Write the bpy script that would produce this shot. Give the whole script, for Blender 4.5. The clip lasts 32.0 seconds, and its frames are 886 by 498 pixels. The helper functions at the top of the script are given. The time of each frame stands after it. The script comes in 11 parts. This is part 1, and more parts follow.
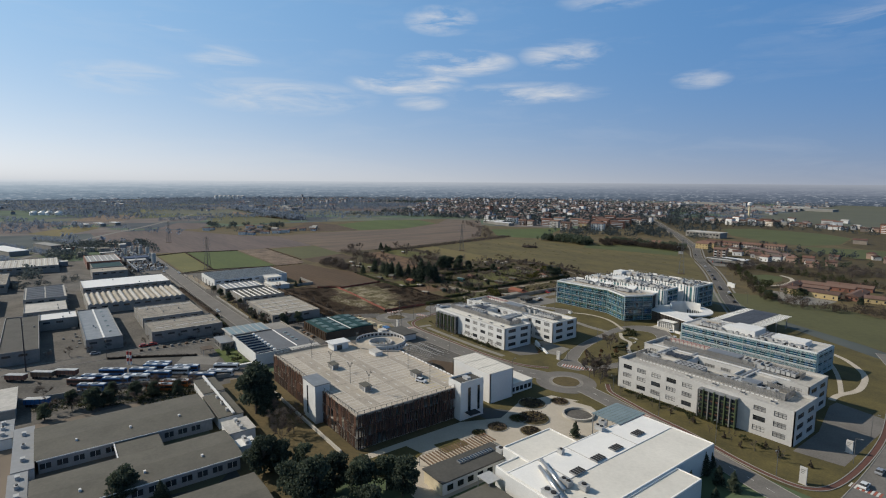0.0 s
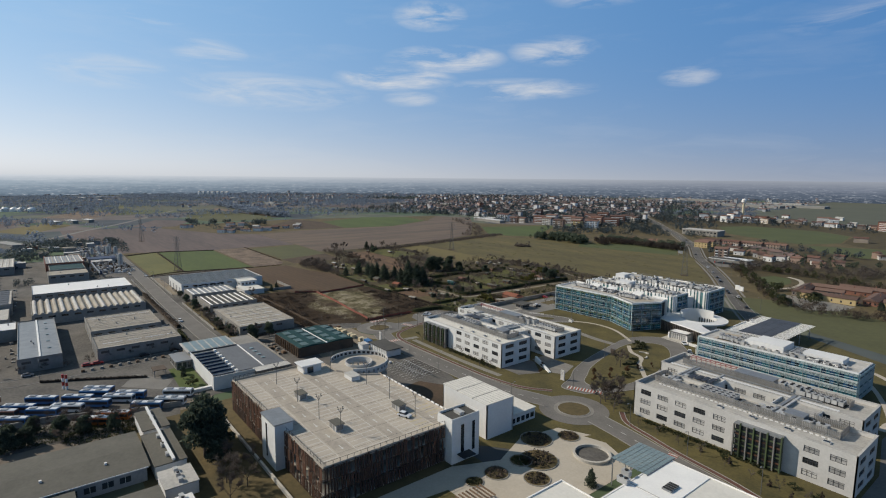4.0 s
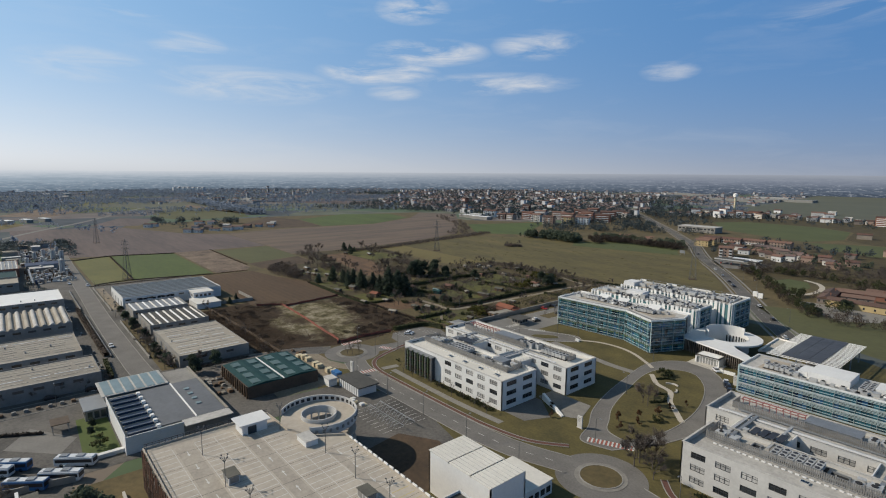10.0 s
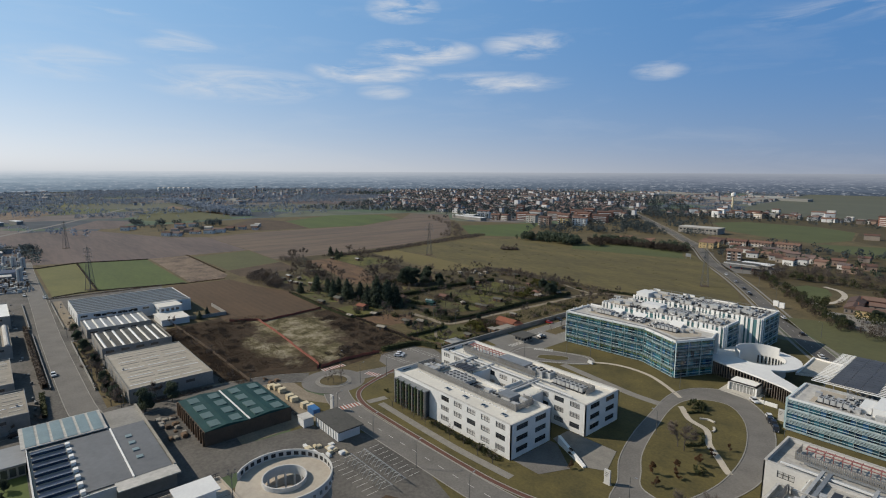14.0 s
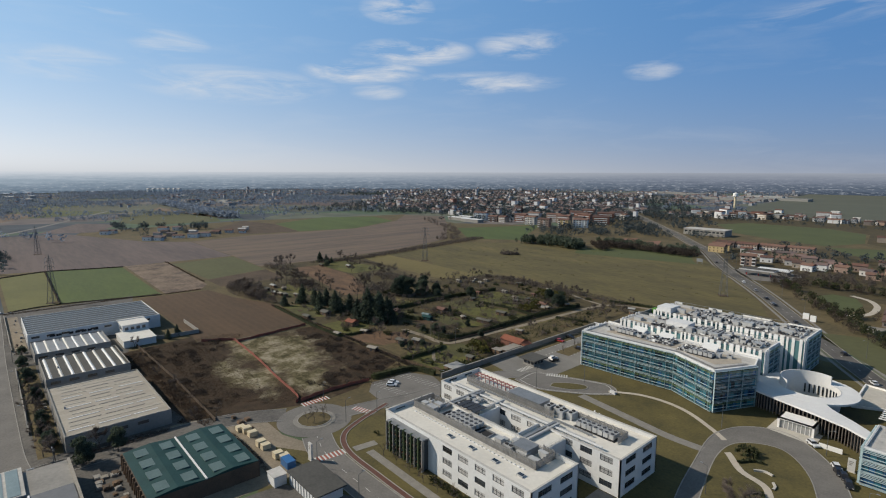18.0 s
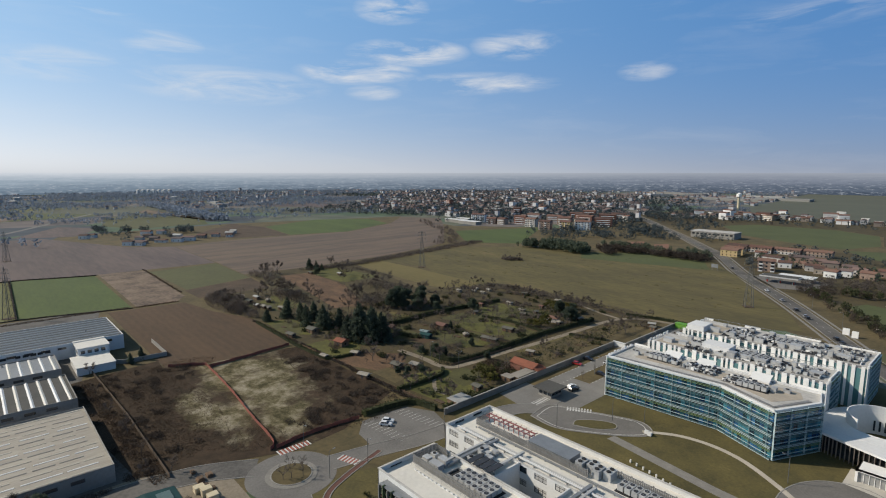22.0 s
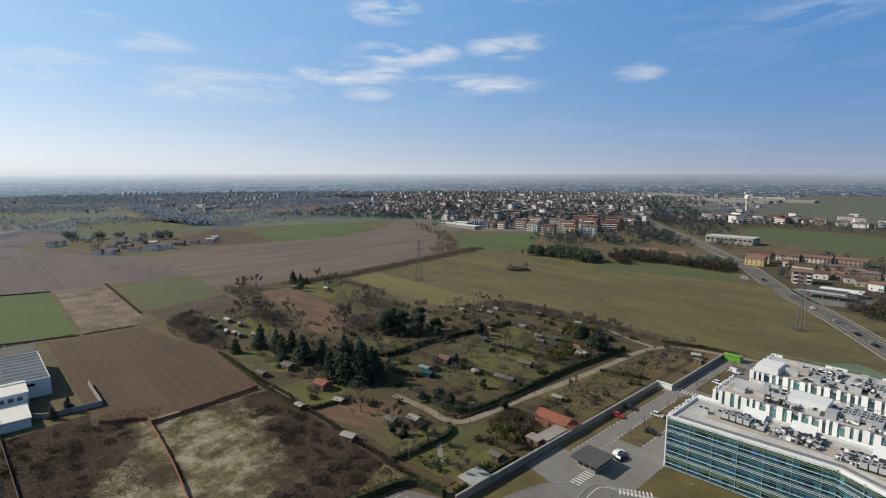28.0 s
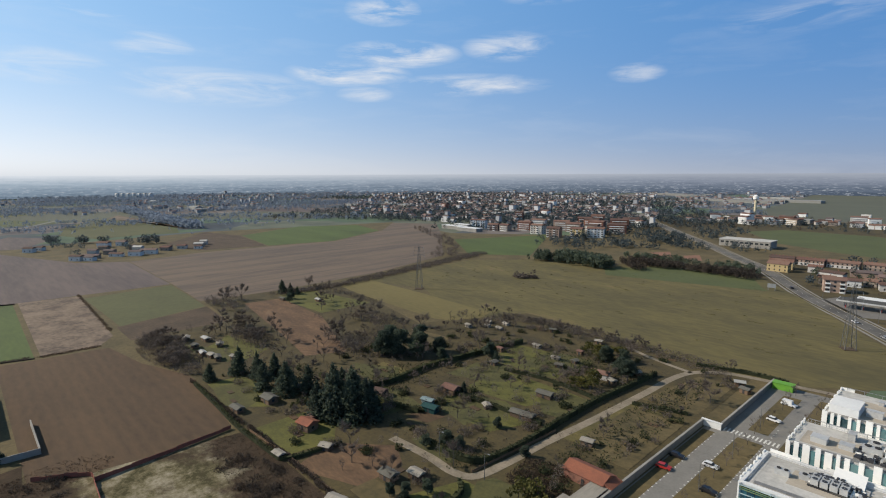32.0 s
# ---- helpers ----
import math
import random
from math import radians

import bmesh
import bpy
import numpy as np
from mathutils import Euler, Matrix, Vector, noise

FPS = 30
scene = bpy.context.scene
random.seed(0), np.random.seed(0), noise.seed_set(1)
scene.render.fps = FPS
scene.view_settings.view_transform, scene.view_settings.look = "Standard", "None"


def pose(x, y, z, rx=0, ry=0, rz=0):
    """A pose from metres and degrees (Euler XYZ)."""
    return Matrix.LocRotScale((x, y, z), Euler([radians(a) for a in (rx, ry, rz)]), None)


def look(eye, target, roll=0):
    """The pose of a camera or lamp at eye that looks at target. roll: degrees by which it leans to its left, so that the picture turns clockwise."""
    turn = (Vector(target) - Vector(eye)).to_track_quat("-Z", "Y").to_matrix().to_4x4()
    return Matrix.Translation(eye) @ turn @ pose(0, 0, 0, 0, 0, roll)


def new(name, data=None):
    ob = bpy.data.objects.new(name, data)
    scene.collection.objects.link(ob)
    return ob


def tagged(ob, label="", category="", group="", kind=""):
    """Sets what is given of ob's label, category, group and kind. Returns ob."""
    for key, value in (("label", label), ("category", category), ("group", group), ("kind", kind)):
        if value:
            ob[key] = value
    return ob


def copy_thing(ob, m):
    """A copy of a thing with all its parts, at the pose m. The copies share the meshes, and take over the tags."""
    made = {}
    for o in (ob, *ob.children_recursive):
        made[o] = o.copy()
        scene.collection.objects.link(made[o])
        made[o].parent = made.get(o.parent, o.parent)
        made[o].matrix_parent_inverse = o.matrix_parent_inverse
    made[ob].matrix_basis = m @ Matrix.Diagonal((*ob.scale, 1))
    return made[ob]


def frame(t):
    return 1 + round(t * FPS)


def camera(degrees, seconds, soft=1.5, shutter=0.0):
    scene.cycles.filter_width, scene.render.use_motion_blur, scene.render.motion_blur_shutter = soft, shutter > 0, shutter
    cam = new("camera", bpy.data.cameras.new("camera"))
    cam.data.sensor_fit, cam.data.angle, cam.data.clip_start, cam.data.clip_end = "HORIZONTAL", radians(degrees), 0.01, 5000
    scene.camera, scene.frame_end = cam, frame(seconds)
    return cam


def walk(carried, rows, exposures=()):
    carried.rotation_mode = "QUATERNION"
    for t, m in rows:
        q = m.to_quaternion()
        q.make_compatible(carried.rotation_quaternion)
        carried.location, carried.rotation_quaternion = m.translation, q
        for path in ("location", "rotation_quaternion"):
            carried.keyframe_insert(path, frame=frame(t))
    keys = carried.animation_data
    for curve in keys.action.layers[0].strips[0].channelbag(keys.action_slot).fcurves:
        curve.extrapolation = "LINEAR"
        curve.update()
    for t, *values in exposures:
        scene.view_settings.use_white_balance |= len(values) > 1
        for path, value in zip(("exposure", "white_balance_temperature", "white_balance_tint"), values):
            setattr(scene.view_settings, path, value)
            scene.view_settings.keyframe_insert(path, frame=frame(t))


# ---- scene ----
cam = camera(79.74, 32.0, soft=1.1)


def view(x, y, z, yaw, pitch, roll):
    a, b = radians(yaw), radians(pitch)
    ahead = Vector((-math.sin(a) * math.cos(b), math.cos(a) * math.cos(b), math.sin(b)))
    eye = Vector((x, y, z))
    return look(eye, eye + ahead * 100, roll)


walk(cam, [
    (0, view(0.00, 0.00, 83.55, 52.809, -7.201, 0.397)),
    (2, view(-12.86, 9.97, 83.32, 52.226, -7.395, 0.468)),
    (4, view(-25.54, 19.99, 83.19, 51.651, -7.611, 0.516)),
    (6, view(-38.00, 30.08, 83.23, 51.089, -7.851, 0.522)),
    (8, view(-50.63, 40.10, 83.32, 50.518, -8.058, 0.474)),
    (10, view(-63.74, 49.99, 83.37, 49.932, -8.175, 0.378)),
    (12, view(-76.89, 59.92, 83.49, 49.409, -8.228, 0.285)),
    (14, view(-89.62, 70.05, 83.77, 49.019, -8.255, 0.243)),
    (16, view(-102.21, 80.10, 84.09, 48.722, -8.263, 0.208)),
    (18, view(-115.03, 89.83, 84.27, 48.455, -8.250, 0.137)),
    (20, view(-128.08, 99.55, 84.30, 48.197, -8.225, 0.064)),
    (22, view(-141.26, 109.57, 84.25, 47.937, -8.198, 0.028)),
    (24, view(-154.44, 119.70, 84.29, 47.696, -8.165, 0.008)),
    (26, view(-167.52, 129.66, 84.55, 47.493, -8.123, -0.027)),
    (28, view(-180.56, 139.62, 84.84, 47.337, -8.086, -0.076)),
    (30, view(-193.65, 149.73, 84.94, 47.227, -8.064, -0.131)),
    (32, view(-206.78, 159.97, 84.92, 47.143, -8.051, -0.188)),
], exposures=[(0, -0.08), (8, -0.08), (20, -0.03), (32.0, 0.16)])

# ---- sky, sun ----
SUN_EL, SUN_AZ = radians(34.5), math.atan2(-0.79, -0.61)
world = bpy.data.worlds.new("sky")
scene.world = world
world.use_nodes = True
wt = world.node_tree
wt.nodes.clear()


def wn(kind, **kw):
    n = wt.nodes.new(kind)
    for k, v in kw.items():
        if k == "op":
            n.operation = v
        else:
            n.inputs[int(k[1:])].default_value = v
    return n


def wmath(op, a, b=None, c=None, clamp=False):
    n = wt.nodes.new("ShaderNodeMath")
    n.operation, n.use_clamp = op, clamp
    for i, v in enumerate((a, b, c)):
        if v is None:
            continue
        if isinstance(v, (int, float)):
            n.inputs[i].default_value = v
        else:
            wt.links.new(v, n.inputs[i])
    return n.outputs[0]


sky = wt.nodes.new("ShaderNodeTexSky")
sky.sky_type, sky.sun_disc = "NISHITA", False
sky.sun_elevation, sky.sun_rotation = SUN_EL, SUN_AZ
sky.altitude, sky.air_density, sky.dust_density, sky.ozone_density = 150, 1.0, 0.1, 3.0
tc = wt.nodes.new("ShaderNodeTexCoord")
sep = wt.nodes.new("ShaderNodeSeparateXYZ")
wt.links.new(tc.outputs["Generated"], sep.inputs[0])
sx, sy, sz = sep.outputs
# azimuth to the right of the flight line and elevation, in degrees
CA, SA = math.cos(radians(48.2)), math.sin(radians(48.2))
right = wmath("ADD", wmath("MULTIPLY", sx, CA), wmath("MULTIPLY", sy, SA))
ahead = wmath("ADD", wmath("MULTIPLY", sx, -SA), wmath("MULTIPLY", sy, CA))
az = wmath("MULTIPLY", wmath("ARCTAN2", right, ahead), 57.2958)
el = wmath("MULTIPLY", wmath("ARCSINE", sz), 57.2958)
comb = wt.nodes.new("ShaderNodeCombineXYZ")
wt.links.new(wmath("MULTIPLY", az, 0.038), comb.inputs[0])
wt.links.new(wmath("MULTIPLY", el, 0.20), comb.inputs[1])
nz = wt.nodes.new("ShaderNodeTexNoise")
nz.inputs["Scale"].default_value, nz.inputs["Detail"].default_value, nz.inputs["Roughness"].default_value = 3.2, 9, 0.62
nz.inputs["Distortion"].default_value = 0.5
wt.links.new(comb.outputs[0], nz.inputs["Vector"])
nb = wt.nodes.new("ShaderNodeTexNoise")
nb.inputs["Scale"].default_value, nb.inputs["Detail"].default_value = 1.1, 4
wt.links.new(comb.outputs[0], nb.inputs["Vector"])
wisp, puff = nz.outputs["Fac"], None
# clouds: azimuth, elevation, half width, half height, density
CLOUDS = [(-3.4, 12.6, 6.0, 1.3, 0.95), (-8.6, 10.6, 6.0, 1.2, 0.9), (7.8, 13.2, 4.4, 1.4, 0.7), (3.9, 9.6, 8.0, 1.1, 0.75), (-21, 8.8, 9.0, 1.7, 0.6),
          (-26.5, 12.0, 3.2, 1.2, 0.6), (-5.0, 16.6, 3.6, 1.4, 0.8), (-35.0, 9.6, 5.0, 1.4, 0.5), (20.5, 10.2, 2.6, 0.9, 0.55), (-7.0, 8.6, 2.8, 0.8, 0.6),
          (34, 13.8, 6.0, 1.2, 0.3), (-31, 14.6, 2.6, 0.6, 0.6), (12, 17.8, 5.0, 0.9, 0.5), (-60, 11, 9, 2, 0.6), (60, 12, 9, 2, 0.5)]
for a, e, w, h, d in CLOUDS:
    e -= 0.5
    u = wmath("POWER", wmath("ABSOLUTE", wmath("MULTIPLY", wmath("SUBTRACT", az, a), 1 / w)), 2)
    v = wmath("POWER", wmath("ABSOLUTE", wmath("MULTIPLY", wmath("SUBTRACT", el, e), 1 / h)), 2)
    g = wmath("MULTIPLY", wmath("SUBTRACT", 1.25, wmath("ADD", u, v), clamp=True), d)
    puff = g if puff is None else wmath("MAXIMUM", puff, g)
dense = wmath("MULTIPLY", wmath("MULTIPLY", puff, wmath("SUBTRACT", wisp, 0.40)), 4.6, clamp=True)
veil = wmath("MULTIPLY", wmath("SUBTRACT", wmath("ADD", wmath("MULTIPLY", nb.outputs["Fac"], 0.5), wmath("MULTIPLY", wisp, 0.5)), 0.50), 1.6, clamp=True)
cover = wmath("ADD", wmath("MULTIPLY", dense, 0.72), wmath("MULTIPLY", veil, 0.32), clamp=True)
# pale haze that thickens towards the horizon and towards the sun
sunward = wmath("POWER", wmath("ADD", 0.47, wmath("MULTIPLY", az, -0.0112), clamp=True), 1.3)
haze = wmath("MULTIPLY", wmath("POWER", 2.718, wmath("MULTIPLY", wmath("MAXIMUM", el, 0.0), wmath("MULTIPLY_ADD", sunward, 0.07, -0.232))), wmath("ADD", 0.78, wmath("MULTIPLY", sunward, 0.22)), clamp=True)
hcol = wt.nodes.new("ShaderNodeMix")
hcol.data_type = "RGBA"
wt.links.new(sunward, hcol.inputs[0])
hcol.inputs[6].default_value, hcol.inputs[7].default_value = (3.5, 3.75, 4.35, 1), (10.6, 10.5, 10.3, 1)
mixh = wt.nodes.new("ShaderNodeMix")
mixh.data_type = "RGBA"
wt.links.new(haze, mixh.inputs[0])
# clear blue of the upper sky, deeper away from the sun
deep = wt.nodes.new("ShaderNodeMix")
deep.data_type = "RGBA"
wt.links.new(sunward, deep.inputs[0])
deep.inputs[6].default_value, deep.inputs[7].default_value = (0.74, 2.45, 5.7, 1), (3.2, 6.0, 9.4, 1)
blue = wt.nodes.new("ShaderNodeMix")
blue.data_type = "RGBA"
blue.inputs[0].default_value = 0.86
wt.links.new(sky.outputs[0], blue.inputs[6])
wt.links.new(deep.outputs[2], blue.inputs[7])
# the zenith is darker than the sky above the horizon
fade = wt.nodes.new("ShaderNodeMix")
fade.data_type, fade.blend_type = "RGBA", "MULTIPLY"
wt.links.new(wmath("MULTIPLY", wmath("SUBTRACT", el, 17.0), 0.04, clamp=True), fade.inputs[0])
wt.links.new(blue.outputs[2], fade.inputs[6])
fade.inputs[7].default_value = (0.62, 0.46, 0.36, 1)
wt.links.new(fade.outputs[2], mixh.inputs[6])
wt.links.new(hcol.outputs[2], mixh.inputs[7])
# dull blue-grey layer low over the horizon
low = wt.nodes.new("ShaderNodeMix")
low.data_type = "RGBA"
wt.links.new(wmath("MULTIPLY", wmath("POWER", 2.718, wmath("MULTIPLY", wmath("MAXIMUM", el, 0.0), -0.9)), wmath("MULTIPLY", sunward, 0.6)), low.inputs[0])
wt.links.new(mixh.outputs[2], low.inputs[6])
low.inputs[7].default_value = (4.6, 5.2, 6.0, 1)
mixc = wt.nodes.new("ShaderNodeMix")
mixc.data_type = "RGBA"
wt.links.new(cover, mixc.inputs[0])
wt.links.new(low.outputs[2], mixc.inputs[6])
mixc.inputs[7].default_value = (8.2, 8.2, 8.2, 1)
bg = wt.nodes.new("ShaderNodeBackground")
bg.inputs["Strength"].default_value = 0.095
wt.links.new(mixc.outputs[2], bg.inputs["Color"])
wo = wt.nodes.new("ShaderNodeOutputWorld")
wt.links.new(bg.outputs[0], wo.inputs["Surface"])

sun = new("sun", bpy.data.lights.new("sun", "SUN"))
sun.data.energy, sun.data.angle, sun.data.color = 4.5, radians(0.55), (1.0, 0.90, 0.75)
sun.matrix_world = look((-0.79 * 300, -0.61 * 300, 300 * math.tan(SUN_EL)), (0, 0, 0))
scene.view_settings.exposure = 0.0

# ---- materials ----
def material(name, colour, other=None, rough=0.8, metal=0.0, scale=1.0, fine=12.0, bump=0.0, contrast=1.0, island=0.0, spec=0.4, third=None, stretch=None, furrow=None, sheen=0.0, thin=0.0):
    """Two noises, one broad and one fine, run the colour from the first tone to the others."""
    m = bpy.data.materials.new(name)
    m.use_nodes = True
    nt = m.node_tree
    b = nt.nodes["Principled BSDF"]
    geo = nt.nodes.new("ShaderNodeNewGeometry")
    vec = geo.outputs["Position"]
    if stretch:
        mp = nt.nodes.new("ShaderNodeMapping")
        mp.inputs["Scale"].default_value = stretch[:3]
        mp.inputs["Rotation"].default_value = (0, 0, radians(stretch[3]))
        nt.links.new(vec, mp.inputs["Vector"])
        vec = mp.outputs[0]
    other = other or [c * 0.78 for c in colour]
    broad, grain = nt.nodes.new("ShaderNodeTexNoise"), nt.nodes.new("ShaderNodeTexNoise")
    for n, s, d in ((broad, scale, 5), (grain, fine, 3)):
        n.inputs["Scale"].default_value, n.inputs["Detail"].default_value, n.inputs["Roughness"].default_value = s, d, 0.62
        nt.links.new(vec, n.inputs["Vector"])
    mix = nt.nodes.new("ShaderNodeMix")
    mix.data_type = "FLOAT"
    mix.inputs[0].default_value = 0.4
    nt.links.new(broad.outputs["Fac"], mix.inputs[2])
    nt.links.new(grain.outputs["Fac"], mix.inputs[3])
    fac = mix.outputs[0]
    if island:
        info = nt.nodes.new("ShaderNodeObjectInfo")
        add = nt.nodes.new("ShaderNodeMath")
        add.operation = "MULTIPLY_ADD"
        nt.links.new(geo.outputs["Random Per Island"], add.inputs[0])
        add.inputs[1].default_value = island
        both = nt.nodes.new("ShaderNodeMath")
        both.operation = "MULTIPLY_ADD"
        nt.links.new(info.outputs["Random"], both.inputs[0])
        both.inputs[1].default_value = island
        nt.links.new(fac, both.inputs[2])
        nt.links.new(both.outputs[0], add.inputs[2])
        sub = nt.nodes.new("ShaderNodeMath")
        sub.operation = "SUBTRACT"
        nt.links.new(add.outputs[0], sub.inputs[0])
        sub.inputs[1].default_value = island
        fac = sub.outputs[0]
    if furrow:
        rot = nt.nodes.new("ShaderNodeMapping")
        rot.inputs["Rotation"].default_value = (0, 0, radians(furrow[1]))
        nt.links.new(geo.outputs["Position"], rot.inputs["Vector"])
        wv = nt.nodes.new("ShaderNodeTexWave")
        wv.bands_direction = "Y"
        wv.inputs["Scale"].default_value, wv.inputs["Distortion"].default_value = 0.314 / furrow[0], 0.0
        nt.links.new(rot.outputs[0], wv.inputs["Vector"])
        fa = nt.nodes.new("ShaderNodeMath")
        fa.operation = "MULTIPLY_ADD"
        nt.links.new(wv.outputs["Fac"], fa.inputs[0])
        fa.inputs[1].default_value = furrow[2]
        nt.links.new(fac, fa.inputs[2])
        fb = nt.nodes.new("ShaderNodeMath")
        fb.operation = "SUBTRACT"
        nt.links.new(fa.outputs[0], fb.inputs[0])
        fb.inputs[1].default_value = furrow[2] / 2
        fac = fb.outputs[0]
    ramp = nt.nodes.new("ShaderNodeValToRGB")
    half = 0.145 / contrast
    ramp.color_ramp.elements[0].position, ramp.color_ramp.elements[1].position = 0.5 - half, 0.5 + half
    ramp.color_ramp.elements[0].color, ramp.color_ramp.elements[1].color = (*other, 1), (*colour, 1)
    if third:
        e = ramp.color_ramp.elements.new(0.5 + half * 1.7)
        e.color = (*third, 1)
    nt.links.new(fac, ramp.inputs[0])
    nt.links.new(ramp.outputs[0], b.inputs["Base Color"])
    b.inputs["Roughness"].default_value, b.inputs["Metallic"].default_value = rough, metal
    b.inputs["Specular IOR Level"].default_value = spec
    # blue-tinted sheen lightens grazing surfaces in place of distance haze
    if sheen:
        b.inputs["Sheen Weight"].default_value, b.inputs["Sheen Roughness"].default_value, b.inputs["Sheen Tint"].default_value = sheen, 0.5, (0.75, 0.85, 1.0, 1)
    if thin:
        # thin leaves let some light through
        tr = nt.nodes.new("ShaderNodeBsdfTranslucent")
        nt.links.new(ramp.outputs[0], tr.inputs["Color"])
        ms = nt.nodes.new("ShaderNodeMixShader")
        ms.inputs[0].default_value = thin
        nt.links.new(b.outputs[0], ms.inputs[1])
        nt.links.new(tr.outputs[0], ms.inputs[2])
        nt.links.new(ms.outputs[0], nt.nodes["Material Output"].inputs["Surface"])
    if bump:
        bm_ = nt.nodes.new("ShaderNodeBump")
        bm_.inputs["Strength"].default_value, bm_.inputs["Distance"].default_value = min(1, bump), 0.3
        nt.links.new(fac, bm_.inputs["Height"])
        nt.links.new(bm_.outputs[0], b.inputs["Normal"])
    return m


def tint_glass(name, colour, other, rough=0.08):
    """Dark coated office glass that mirrors the sky."""
    m = material(name, colour, other, rough, 0.0, 0.08, 0.6, island=0.5, spec=0.9)
    return m


M_WHITE = material("white_render", (0.66, 0.66, 0.65), (0.55, 0.55, 0.54), 0.85, scale=0.15, fine=2.0)
M_WHITE2 = material("greyish_render", (0.53, 0.52, 0.50), (0.43, 0.42, 0.405), 0.88, scale=0.15, fine=1.6)
M_CLAD = material("pale_cladding", (0.70, 0.70, 0.69), (0.60, 0.60, 0.60), 0.7, scale=0.1, fine=1.5)
M_ROOFGREY = material("light_roof_membrane", (0.52, 0.50, 0.47), (0.34, 0.33, 0.31), 0.85, scale=0.10, fine=0.8)
M_ROOFPALE = material("pale_roof_membrane", (0.68, 0.655, 0.60), (0.55, 0.53, 0.485), 0.8, scale=0.06, fine=0.9)
M_ROOFTAN = material("tan_roof_paving", (0.42, 0.365, 0.295), (0.31, 0.275, 0.23), 0.9, scale=0.2, fine=2)
M_DARKROOF = material("dark_roof_felt", (0.085, 0.082, 0.075), (0.055, 0.054, 0.05), 0.9, scale=0.15, fine=1.2)
M_OLIVEROOF = material("weathered_bitumen", (0.125, 0.118, 0.10), (0.085, 0.082, 0.07), 0.9, scale=0.12, fine=1.0)
M_GREYMETAL = material("galvanised_steel", (0.30, 0.31, 0.32), (0.20, 0.21, 0.22), 0.5, 0.4, scale=0.3, fine=3)
M_LOUVRE = material("grey_louvre", (0.285, 0.275, 0.26), (0.185, 0.18, 0.172), 0.55, 0.3, scale=0.4, fine=4)
M_UNIT = material("unit_casing", (0.50, 0.50, 0.49), (0.36, 0.36, 0.36), 0.5, 0.2, scale=0.8, fine=5, island=0.25)
# near-black: paints unlit interiors and openings; also colours fans, joints and lettering
M_DARK = material("unlit_void_and_trim", (0.03, 0.03, 0.032), (0.018, 0.018, 0.02), 0.8, scale=0.6, fine=6)
M_FRAME = material("dark_window_frame", (0.06, 0.06, 0.065), (0.04, 0.04, 0.045), 0.5, 0.3, scale=0.5, fine=4)
M_PANE = tint_glass("office_pane", (0.035, 0.042, 0.05), (0.012, 0.016, 0.02))
M_TEAL = tint_glass("teal_pane", (0.042, 0.172, 0.225), (0.005, 0.026, 0.046), 0.12)
M_GREENPANE = tint_glass("blue_pane", (0.035, 0.13, 0.26), (0.006, 0.025, 0.07), 0.12)
M_FIN = material("glass_louvre_blade", (0.47, 0.57, 0.59), (0.33, 0.44, 0.47), 0.3, 0.0, scale=0.2, fine=2)
M_FINDARK = material("teal_blade", (0.11, 0.22, 0.235), (0.06, 0.14, 0.155), 0.3, 0.0, scale=0.2, fine=2)
M_FINY = material("yellow_green_blade", (0.22, 0.29, 0.11), (0.12, 0.20, 0.11), 0.3, 0.0, scale=0.08, fine=1)
M_GREENFIN = material("olive_blade", (0.09, 0.12, 0.06), (0.04, 0.055, 0.03), 0.5, 0.2, scale=0.5, fine=3, island=0.5)
M_WHITEFIN = material("white_blade", (0.83, 0.815, 0.785), (0.74, 0.73, 0.705), 0.5, scale=0.2, fine=2)
M_CONC = material("pale_concrete", (0.50, 0.47, 0.42), (0.38, 0.36, 0.32), 0.9, scale=0.2, fine=1.5)
M_DECK = material("parking_deck", (0.465, 0.415, 0.35), (0.345, 0.307, 0.26), 0.92, scale=0.09, fine=0.8)
M_DECKLANE = material("worn_deck_lane", (0.405, 0.362, 0.305), (0.295, 0.264, 0.225), 0.92, scale=0.13, fine=1.1, contrast=1.3)
M_SLAT = material("rust_slat", (0.112, 0.054, 0.034), (0.042, 0.024, 0.018), 0.75, 0.1, scale=0.5, fine=2, island=0.7)
M_ASPHALT = material("asphalt", (0.182, 0.171, 0.158), (0.118, 0.111, 0.103), 0.92, scale=0.1, fine=1.6)
M_ASPHOLD = material("old_asphalt", (0.140, 0.130, 0.118), (0.066, 0.062, 0.058), 0.95, scale=0.06, fine=0.9, contrast=1.3)
M_PAINT = material("road_paint", (0.62, 0.61, 0.58), (0.48, 0.47, 0.45), 0.8, scale=0.7, fine=5)
M_YPAINT = material("yellow_paint", (0.52, 0.42, 0.14), (0.42, 0.34, 0.14), 0.8, scale=0.7, fine=5)
M_REDPAVE = material("red_cycle_paving", (0.135, 0.060, 0.045), (0.095, 0.046, 0.037), 0.9, scale=0.3, fine=3)
M_REDZEBRA = material("red_crossing_paint", (0.36, 0.10, 0.07), (0.27, 0.09, 0.065), 0.85, scale=0.6, fine=4)
M_KERB = material("kerb_stone", (0.31, 0.295, 0.27), (0.22, 0.21, 0.195), 0.9, scale=0.4, fine=3)
M_PATH = material("pale_path", (0.48, 0.43, 0.36), (0.37, 0.33, 0.275), 0.95, scale=0.2, fine=1.5)
M_PLAZA = material("plaza_paving", (0.47, 0.42, 0.35), (0.38, 0.34, 0.28), 0.9, scale=0.12, fine=1.4)
